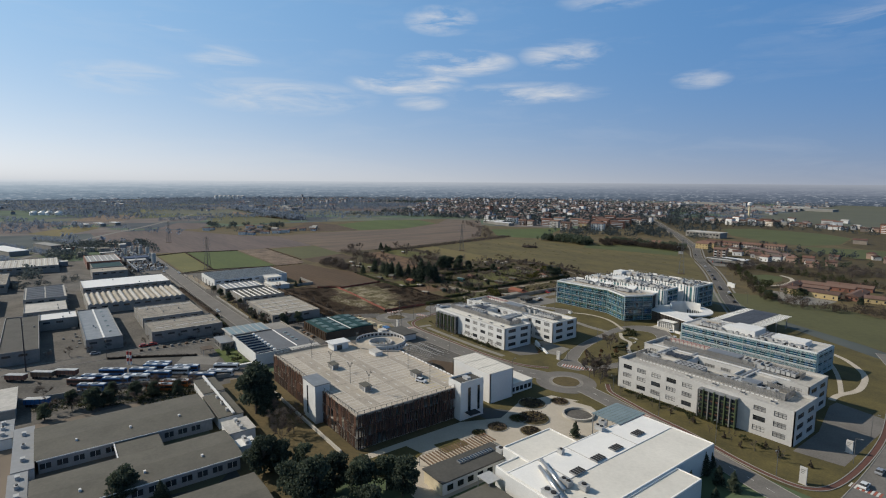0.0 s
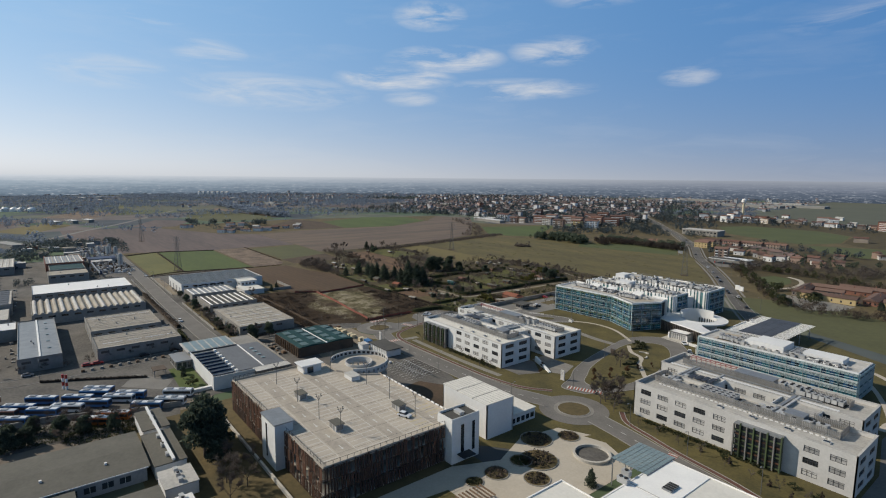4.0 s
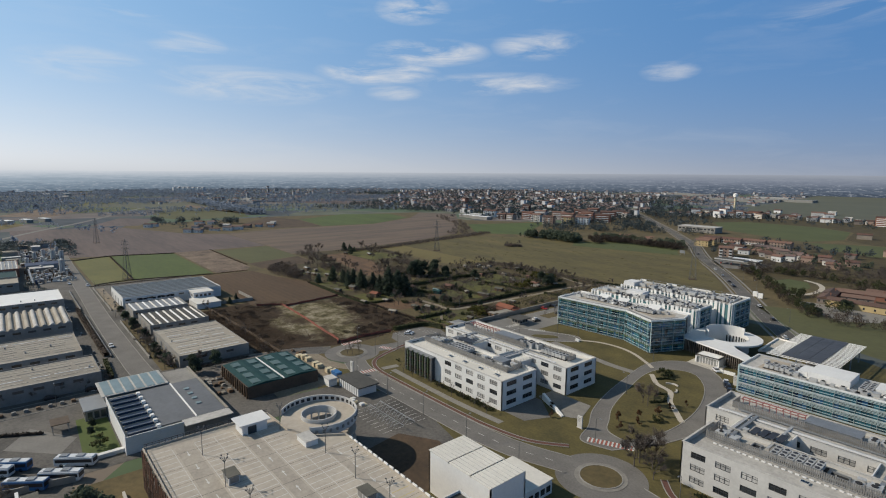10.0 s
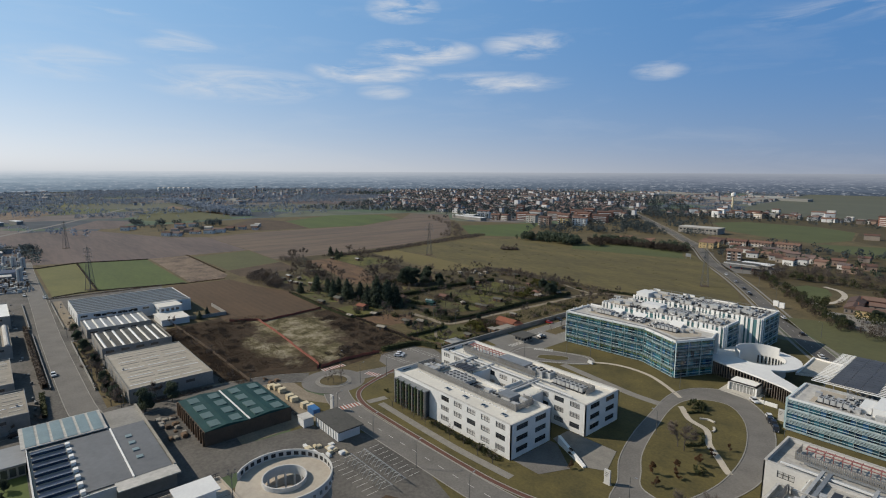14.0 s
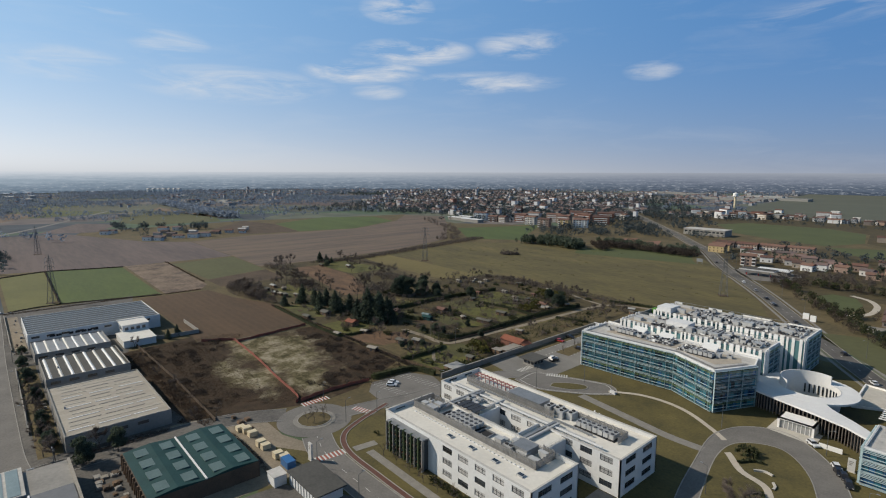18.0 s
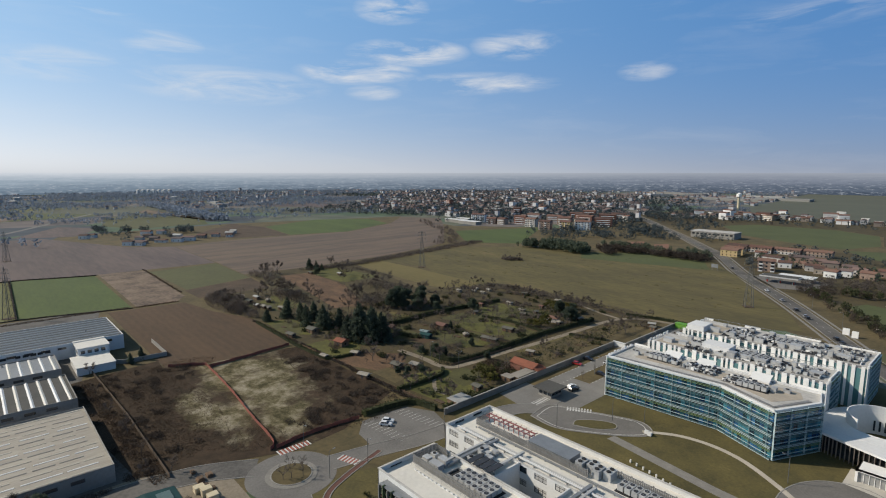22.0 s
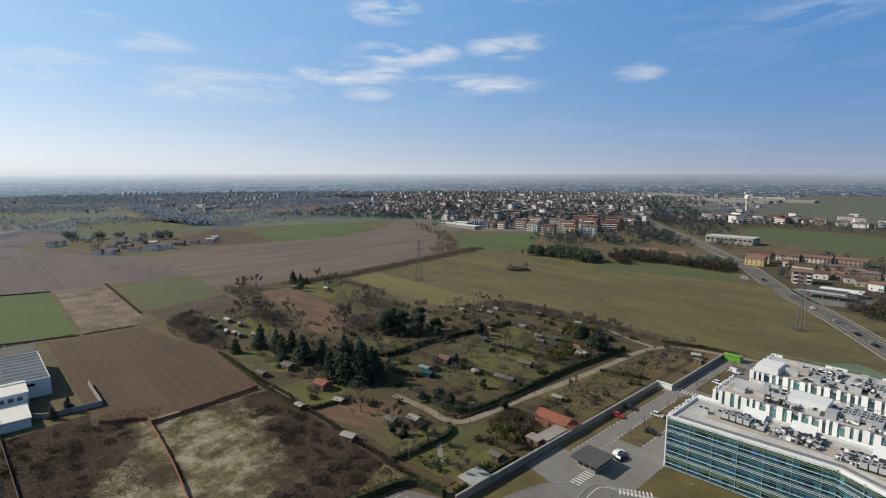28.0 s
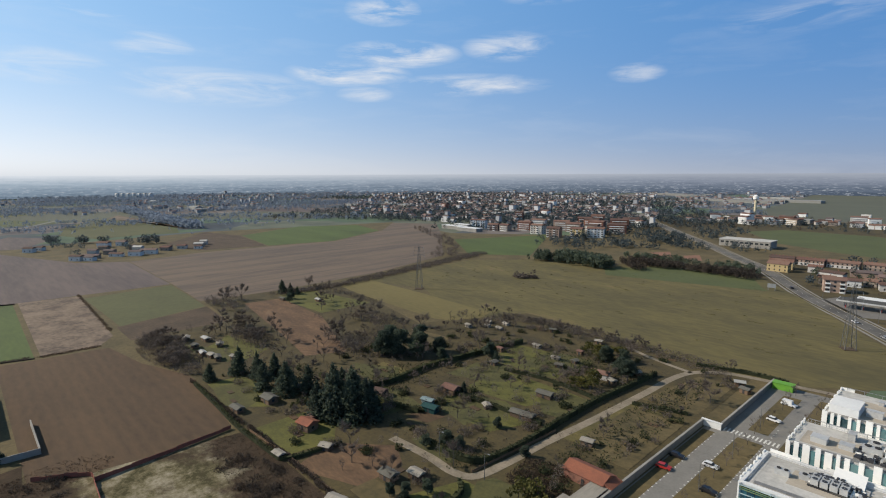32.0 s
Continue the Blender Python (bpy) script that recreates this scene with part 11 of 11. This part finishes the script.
def bus_kind(paint, label):
    b = thing("bus", 0, 0, 0, label, "bus", "parked buses")
    part("body", Shape().box(-5.3, 5.3, -1.25, 1.25, 0.4, 2.75), paint, b)
    part("roof", Shape().box(-5.1, 5.1, -0.95, 0.95, 2.75, 2.95), M_BUSWHITE, b)
    for y in (-1.27, 1.25):
        part("window_band", Shape().box(-5.0, 5.0, y, y + 0.02, 1.35, 2.3), M_BLACK, b)
    part("windscreen", Shape().box(5.3, 5.33, -1.1, 1.1, 1.2, 2.4), M_BLACK, b)
    for x in (-3.4, 3.6):
        for y in (-1.1, 1.1):
            part("wheel", Shape().tube((x, y - 0.15, 0.5), (x, y + 0.15, 0.5), 0.5, n=10), M_TYRE, b)
    for x in (-3, 1.5):
        part("roof_unit", Shape().box(x - 1, x + 1, -0.8, 0.8, 2.95, 3.2), M_GREYMETAL, b)
    return b


BUS = {}
SPOTS = [(-246.5, 42.5, "w"), (-256.5, 36, "b"), (-247.5, 46.5, "b"), (-233, 49.5, "b"), (-229, 54.5, "b"), (-232.6, 57, "w"), (-231, 39, "o"), (-230, 33.5, "o"), (-246.5, 35, "b"), (-246, 31, "o"), (-247.5, 27, "w"), (-254.5, 30.5, "b"), (-256, 26, "w"), (-255.5, 8.5, "r"), (-246, 11.5, "b"), (-257, 13.5, "b"),
         (-248.5, 20, "b"), (-254, 19.5, "w"), (-247.5, 23.5, "b"), (-258.5, 25.5, "b"), (-259.4, 37.5, "b"), (-254, 42, "b"), (-234.5, 26, "b"), (-239, 61, "v"), (-251, 35.6, "b"), (-262, 30, "b"), (-249, 15, "b"), (-261, 20, "b")]
COLOURS = {"w": (M_BUSWHITE, "white bus parked in the depot"), "b": (M_BLUE, "blue parked bus with white roof"), "o": (M_ORNGPAINT, "orange bus parked in the depot"), "r": (M_BRICKRED, "dull red bus parked in the depot"), "v": (M_BUSWHITE, "white bus beside the garden wall")}
stood, ux, uy = [], math.cos(radians(54)), math.sin(radians(54))
for x, y, k in SPOTS:
    if any(abs((x - a) * ux + (y - b) * uy) < 11 and abs((y - b) * ux - (x - a) * uy) < 2.9 for a, b in stood):
        continue
    stood.append((x, y))
    if k not in BUS:
        BUS[k] = bus_kind(*COLOURS[k])
        BUS[k].matrix_basis = pose(x, y, 0.04, 0, 0, 54)
    else:
        copy_thing(BUS[k], pose(x, y, 0.04, 0, 0, 54))
# depot furniture
sheet("yard", [(-274, 52), (-258, 63), (-249, 58), (-262, 45)], 0.06, M_LOTGREY, "pale concrete patch of the depot yard", "yard")
hedge([(-286, 20), (-279, 34), (-270, 50), (-267, 55)], 1.0, 0.9, M_DRYTWIG, "ragged low hedge along the depot yard", seed=31)
for x, y in ((-273, 27), (-271.5, 28)):
    t_ = thing("fuel_mast", x, y, 0, "red and white mast in the depot yard", "mast", "depot masts")
    for k in range(4):
        part("segment", Shape().tube((x, y, 1.5 * k), (x, y, 1.5 * k + 1.5), 0.45, n=8), M_RED if k % 2 else M_WHITEFIN, t_)
cnp = thing("depot_canopy", -267, 59.5, 0, "small rust-roofed shelter on posts in the depot yard", "canopy")
part("roof", Shape().box(-270, -264, 57, 62, 3.0, 3.25), M_TIMBERWALL, cnp)
for x in (-269.6, -264.4):
    for y in (57.4, 61.6):
        part("post", Shape().box(x - 0.1, x + 0.1, y - 0.1, y + 0.1, 0.03, 3.0), M_GREYMETAL, cnp)
ol = thing("depot_shed", -246, -18, 0, "low depot shed with pale blue roof edge", "shed")
part("wall", Shape().box(-254, -230, -24, -12, 0, 4), M_PRECAST, ol)
part("roof", Shape().box(-254.4, -229.6, -24.4, -11.6, 4, 4.4), M_ROOFGREY, ol)


def trailer(x, y, turn, long, mat, label):
    """Box trailer with ribs, chassis, wheels and a landing leg."""
    ob = thing("trailer", 0, 0, 0, label, "trailer", "parked trailers")
    part("box", Shape().box(-long / 2, long / 2, -1.25, 1.25, 1.0, 2.9), mat, ob)
    part("roof", Shape().box(-long / 2 - 0.05, long / 2 + 0.05, -1.3, 1.3, 2.9, 3.0), M_UNIT, ob)
    part("chassis", Shape().box(-long / 2, long / 2, -0.5, 0.5, 0.75, 1.1), M_FRAME, ob)
    for i in range(5):
        u = -long / 2 + long * (i + 0.5) / 5
        part("rib", Shape().box(u - 0.06, u + 0.06, -1.31, -1.25, 1.1, 2.9), M_FRAME, ob)
    for u in (-long / 2 + 1.0, -long / 2 + 2.3):
        for v in (-1.0, 1.0):
            part("wheel", Shape().tube((u, v - 0.18, 0.5), (u, v + 0.18, 0.5), 0.5, n=12), M_TYRE, ob)
    part("landing_leg", Shape().box(long / 2 - 1.6, long / 2 - 1.4, -0.6, 0.6, 0, 0.8), M_FRAME, ob)
    ob.matrix_basis = pose(x, y, 0.05, 0, 0, turn)


trailer(-276, -13, 52, 8, M_BRICKRED, "rust-red box trailer parked in the yard")
trailer(-274, -4, 52, 9, M_WOOD, "brown box trailer parked in the yard")
trailer(-271, 4, 52, 9, M_BRICKRED, "rust-red box trailer parked in the yard")
trailer(-240.5, -6, 60, 8, M_BLUE, "blue box trailer beside the depot wall")
mast = thing("floodlight_mast", -288, -10, 0, "tall dark floodlight mast beside the depot", "mast")
part("pole", Shape().tube((-288, -10, 0), (-288, -10, 24), 0.32, 0.18, 10), M_FRAME, mast)
part("lamp_head", Shape().box(-289.2, -286.8, -10.3, -9.7, 24, 24.5), M_FRAME, mast)
for i in range(10):
    single("crate", Shape().box(-291, -289.6, 34 + 3.4 * i, 35.3 + 3.4 * i, 0.04, 0.9).box(-290.9, -289.7, 34.1 + 3.4 * i, 35.2 + 3.4 * i, 0.9, 1.0), M_LOUVRE if i % 3 else M_WOOD, "small dark crate along the yard fence", "crate", "yard crates")


def street_lamp_kind():
    l = thing("street_lamp", 0, 0, 0, "slim grey street lamp with a curved arm", "street lamp", "street lamps")
    part("pole", Shape().tube((0, 0, 0), (0, 0, 8), 0.11, 0.07), M_STEEL, l)
    a = part("arm", Shape().tube((0, 0, 8), (1.4, 0, 8.4), 0.05), M_STEEL, l)
    part("lamp_head", Shape().box(1.2, 1.9, -0.15, 0.15, 8.32, 8.46), M_GREYMETAL, a)
    return l


sl = street_lamp_kind()
first = True
for x, y, t in [(-245 + 22 * i, 157, 90) for i in range(5)] + [(-152, 187, 0), (-166, 228, 180), (-178, 270, 200), (-135, 245, 0), (-150, 275, 0), (-120, 176.5, -90), (-98, 172.5, -90), (-76, 169, -90), (-56, 163.5, -90), (-263, 190, 0), (-263, 220, 0), (-240, 250, 90), (-222, 275, 0), (-230, 268, 0), (-257, 300, 0), (-257, 325, 0), (-257, 350, 0), (-264, 178, 90), (-283, 180, 0),
                  (-45, 190, 0), (-47, 215, 0), (-288.4, 20, 180), (-288.4, 60, 180), (-288.4, 100, 180), (-318, 261.4, 0), (-300, 262, 0), (-330, 96.6, -90), (-370, 96.6, -90), (-410, 96.6, -90), (-450, 96.6, -90), (-490, 96.6, -90)] + [(x + 9, y + 4, 200) for x, y in R_HWY[1:7]]:
    if first:
        sl.matrix_basis, first = pose(x, y, 0.03, 0, 0, t), False
    else:
        copy_thing(sl, pose(x, y, 0.03, 0, 0, t))

# boundary wall of the east car park
bw = thing("boundary_wall", -271, 300, 0, "grey boundary wall with a pale coping", "wall")
for x, y0, y1 in ((-272, 228, 341), (-266.4, 341, 398)):
    part("wall", Shape().box(x, x + 0.5, y0, y1, 0, 2.2), M_LOUVRE, bw)
    part("coping", Shape().box(x - 0.08, x + 0.58, y0, y1, 2.2, 2.34), M_PRECAST, bw)
part("wall", Shape().box(-272, -265.9, 340.6, 341.2, 0, 2.2), M_WHITE, bw)
part("coping", Shape().box(-272.2, -265.7, 340.4, 341.4, 2.2, 2.4), M_CLAD, bw)
single("waste_container", Shape().box(-265.4, -258.4, 393, 396.4, 0.1, 2.6).box(-265.6, -258.2, 392.8, 396.6, 2.6, 2.75), M_BINGREEN, "bright green waste container", "container")
for x, y in ((-217.4, 267.8), (-216.2, 267.2)):
    single("bollard_block", Shape().box(x - 0.7, x + 0.7, y - 0.4, y + 0.4, 0.05, 1.2), M_WHITE, "short white end wall of the path", "bollard", "end walls")
for i in range(7):
    single("path_light", Shape().box(-212.4 + 2.2 * i, -212.0 + 2.2 * i, 247.6 - 0.5 * i, 248.0 - 0.5 * i, 0.05, 0.9), M_WHITEFIN, "small white path light", "light", "path lights")
single("bench_wall", ribbon(smooth_line([(-161.4, 249.4), (-159.2, 250.9), (-156.8, 250.4)]), 0.6, 0.65, 0.5), M_CONC, "curved pale bench wall on the island", "bench")
single("bench_wall", ribbon(smooth_line([(-155.6, 246.6), (-154.6, 244.8), (-154.6, 243)]), 0.6, 0.6, 0.45), M_CONC, "curved pale bench wall on the island", "bench")
single("gate_pillars", Shape().box(-201, -198, 447, 448, 0, 3.4).box(-196.4, -193.6, 443.4, 444.4, 0, 3.4), M_WHITEFIN, "white gate pillars beside the main road", "gate")
single("direction_sign", Shape().box(-324, -318.6, 592, 592.2, 2.2, 5.2).box(-323.6, -323.4, 592.2, 592.4, 0, 5).box(-319.2, -319.0, 592.2, 592.4, 0, 5), M_GREYMETAL, "grey back of a large road sign", "sign")

# orange netting fence along the waste ground
nf = thing("netting_fence", -330, 190, 0, "sagging orange netting fence on posts", "fence")
for pts in ([(-289, 172), (-294, 175), (-316, 177), (-337, 179.4), (-356, 181), (-374, 182)], [(-374, 182), (-376, 200), (-379, 222)], [(-374, 182), (-379, 181), (-386, 169)], [(-289, 174), (-290.5, 184), (-290, 197), (-289, 204)]):
    line = smooth_line(pts, 5)
    s = Shape()
    for i, (a, b) in enumerate(zip(line, line[1:])):
        sag = 0.12 * (i % 3)
        d = (Vector(b) - Vector(a)).normalized() * 0.03
        s.prism([(a[0] - d.y, a[1] + d.x), (b[0] - d.y, b[1] + d.x), (b[0] + d.y, b[1] - d.x), (a[0] + d.y, a[1] - d.x)], 0.1, 1.5 - sag)
    part("netting", s, M_NETTING, nf)
    for i, p in enumerate(line):
        if i % 2 == 0:
            part("post", Shape().tube((*p, 0), (*p, 1.35), 0.05, n=5), M_WOOD, nf)


# building material strewn over the works yards
ry = random.Random(23)
for cx, cy, a, b, n, mats in ((-272, 110.5, 9, 2.6, 22, (M_WOOD, M_PRECAST, M_FIBRE, M_TIMBERWALL)), (-226, 142, 6, 4, 20, (M_WHITE, M_CREAM, M_CLAD)), (-286, 152, 8, 1.6, 8, (M_CREAM, M_WOOD)), (-296, 84, 2.5, 12, 12, (M_WOOD, M_CLAD, M_GREYMETAL))):
    for i in range(n):
        x, y, w, d, h = cx + ry.uniform(-a, a), cy + ry.uniform(-b, b), ry.uniform(0.5, 1.3), ry.uniform(0.4, 1.0), ry.uniform(0.3, 1.1)
        p_ = single("pallet_load", Shape().box(x - w, x + w, y - d, y + d, 0.05, 0.05 + h * 0.8).box(x - w * 0.7, x + w * 0.8, y - d * 0.8, y + d * 0.6, 0.05 + h * 0.8, 0.05 + h), ry.choice(mats), "wrapped pallet load of building material on a yard", "pallet load", "pallet loads")


# garden huts, sheds and frames
def hut(x, y, w, d, h, turn, roof, label, wall=None, flat=False):
    ob = thing("garden_hut", x, y, 0, label, "hut", "garden huts")
    ob.rotation_euler = (0, 0, turn)
    b = part("wall", Shape().box(x - w / 2, x + w / 2, y - d / 2, y + d / 2, 0.03, h), wall or M_WOOD, ob)
    if flat:
        part("roof", Shape().box(x - w / 2 - 0.3, x + w / 2 + 0.3, y - d / 2 - 0.3, y + d / 2 + 0.3, h, h + 0.15), roof, ob)
    else:
        part("roof", Shape().gable(x - w / 2, x + w / 2, y - d / 2, y + d / 2, h, min(w, d) * 0.24, 0.45, "x" if w > d else "y", 0.1), roof, ob)
    part("door", Shape().box(x - 0.45, x + 0.45, y - d / 2 - 0.05, y - d / 2, 0.05, 1.95), M_FRAME, b)
    part("window", Shape().box(x + w / 2, x + w / 2 + 0.05, y - 0.5, y + 0.5, 1.0, 1.8), M_PANE, b)
    return ob


cottage = hut(-280, 283, 12, 6.5, 2.8, 0.0, M_ORANGE, "garden house with bright orange tiled roof", M_BRICKRED)
hut(-273.6, 283, 3.6, 5, 2.4, 0.0, M_ORANGE, "small lean-to with orange tiled roof", M_STUCCO)
hut(-361.5, 241, 5.6, 4.6, 2.6, 0.2, M_ORANGE, "cottage with orange tiled roof", M_WOOD)
hut(-390.5, 241, 5.5, 4, 2.2, 0.1, M_OLIVEROOF, "timber garden cabin with brown roof")
hut(-391, 229, 5, 2.6, 1.8, 0.1, M_OLIVEROOF, "low dark shed beside the hedge")
hut(-350, 297, 6, 4.4, 2.3, 0.1, M_TILE, "cabin with faded red roof")
hut(-367, 275, 5, 4, 2.1, 0.3, M_TILE, "cabin with dark red roof")
hut(-343, 280, 5.5, 3.2, 2.0, 0.2, M_TEALROOF, "greenhouse with teal sheet roof", M_TEALROOF)
hut(-349, 284, 4.5, 2.2, 1.5, 0.2, M_SKYLIGHT, "small pale polytunnel garden frame", M_SKYLIGHT)
hut(-317, 300, 8.5, 3.0, 1.9, 0.15, M_OLIVEROOF, "long low shed with dark sheet roof")
hut(-322, 320, 6, 3.2, 1.9, 0.1, M_OLIVEROOF, "low shed with weathered sheet roof")
hut(-318, 353, 7, 4.4, 2.4, 0.2, M_TILE, "cabin with pale orange roof", M_STUCCO)
hut(-319, 243, 4.6, 3.2, 2.0, 0.1, M_OLIVEROOF, "dark weathered timber garden hut")
hut(-314, 249, 4, 2.8, 1.9, 0.1, M_FIBRE, "garden hut with pale sheet roof")
hut(-319, 226, 4.5, 2.6, 1.8, 0.3, M_FIBRE, "open lean-to with grey roof")
hut(-351, 225.6, 3.4, 2.0, 1.6, 0.1, M_FIBRE, "little shed at the garden corner")
hut(-277, 268, 4.6, 3.4, 2.2, 0.0, M_FIBRE, "low grey lean-to beside the wall", None, True)
hut(-275, 276.5, 4.4, 15, 2.3, 0.0, M_FIBRE, "long grey lean-to beside the wall", None, True)
hut(-274.5, 238, 5.5, 7, 2.4, 0.0, M_SHEETWHITE, "white-roofed lean-to beside the wall", None, True)
hut(-279, 252, 3.4, 2.6, 1.9, 0.0, M_OLIVEROOF, "dark hut beside a garden lawn")
hut(-291, 300, 3.4, 2.2, 1.8, 0.2, M_FIBRE, "small grey shed beside the track")
for x, y in ((-360, 365), (-344, 358), (-401, 374), (-393, 375), (-405, 380), (-396, 384), (-408, 366)):
    hut(x, y, rr.uniform(2.4, 4), rr.uniform(1.8, 2.4), rr.uniform(1.2, 1.7), rr.uniform(-0.4, 0.4), M_FIBRE, "small grey-sheeted garden frame", M_FIBRE)
for i, (x, y) in enumerate(((-492, 243), (-476, 242), (-462, 241), (-456, 243), (-451, 244), (-484, 250), (-470, 252), (-271, 380), (-275, 386), (-446, 250), (-540, 320), (-520, 336))):
    hut(x, y, rr.uniform(3, 5), rr.uniform(2.2, 3), 1.8, rr.uniform(-0.4, 0.4), (M_FIBRE, M_OLIVEROOF, M_SHEETWHITE)[i % 3], "small allotment shed with sheet roof")
for i in range(15):
    x, y = rr.uniform(-425, -308), rr.uniform(232, 395)
    hut(x, y, rr.uniform(2.2, 3.6), rr.uniform(1.8, 2.8), rr.uniform(1.5, 2.0), rr.uniform(-0.5, 0.5), rr.choice((M_FIBRE, M_TILE, M_OLIVEROOF, M_OLIVEROOF)), "small weathered allotment hut")
for i in range(40):
    x, y = rr.uniform(-420, -276), rr.uniform(230, 398)
    if -306 < x < -292:
        continue
    single("garden_bed", Shape().box(x - rr.uniform(1, 2.6), x + rr.uniform(1, 2.6), y - rr.uniform(0.6, 1.4), y + rr.uniform(0.6, 1.4), 0.1, 0.3), rr.choice((M_PLOUGH, M_SCRUB, M_SCRUB)), "freshly dug dark garden bed", "garden bed", "garden beds")
# rail fence on posts along the gardens
gf = thing("garden_fence", -345, 240, 0, "dark garden fence on posts", "fence")
for a, b in (((-374, 226), (-343, 228)), ((-343, 228), (-320, 228)), ((-320, 228), (-282, 230)), ((-305, 262), (-303, 300))):
    L = math.dist(a, b)
    for i in range(int(L / 3)):
        t = i * 3 / L
        part("post", Shape().box(a[0] + (b[0] - a[0]) * t - 0.06, a[0] + (b[0] - a[0]) * t + 0.06, a[1] + (b[1] - a[1]) * t - 0.06, a[1] + (b[1] - a[1]) * t + 0.06, 0, 1.4), M_WOOD, gf)
    part("mesh_panel", ribbon([a, b], 0.05, 0.9, 0.75), M_WOOD, gf)
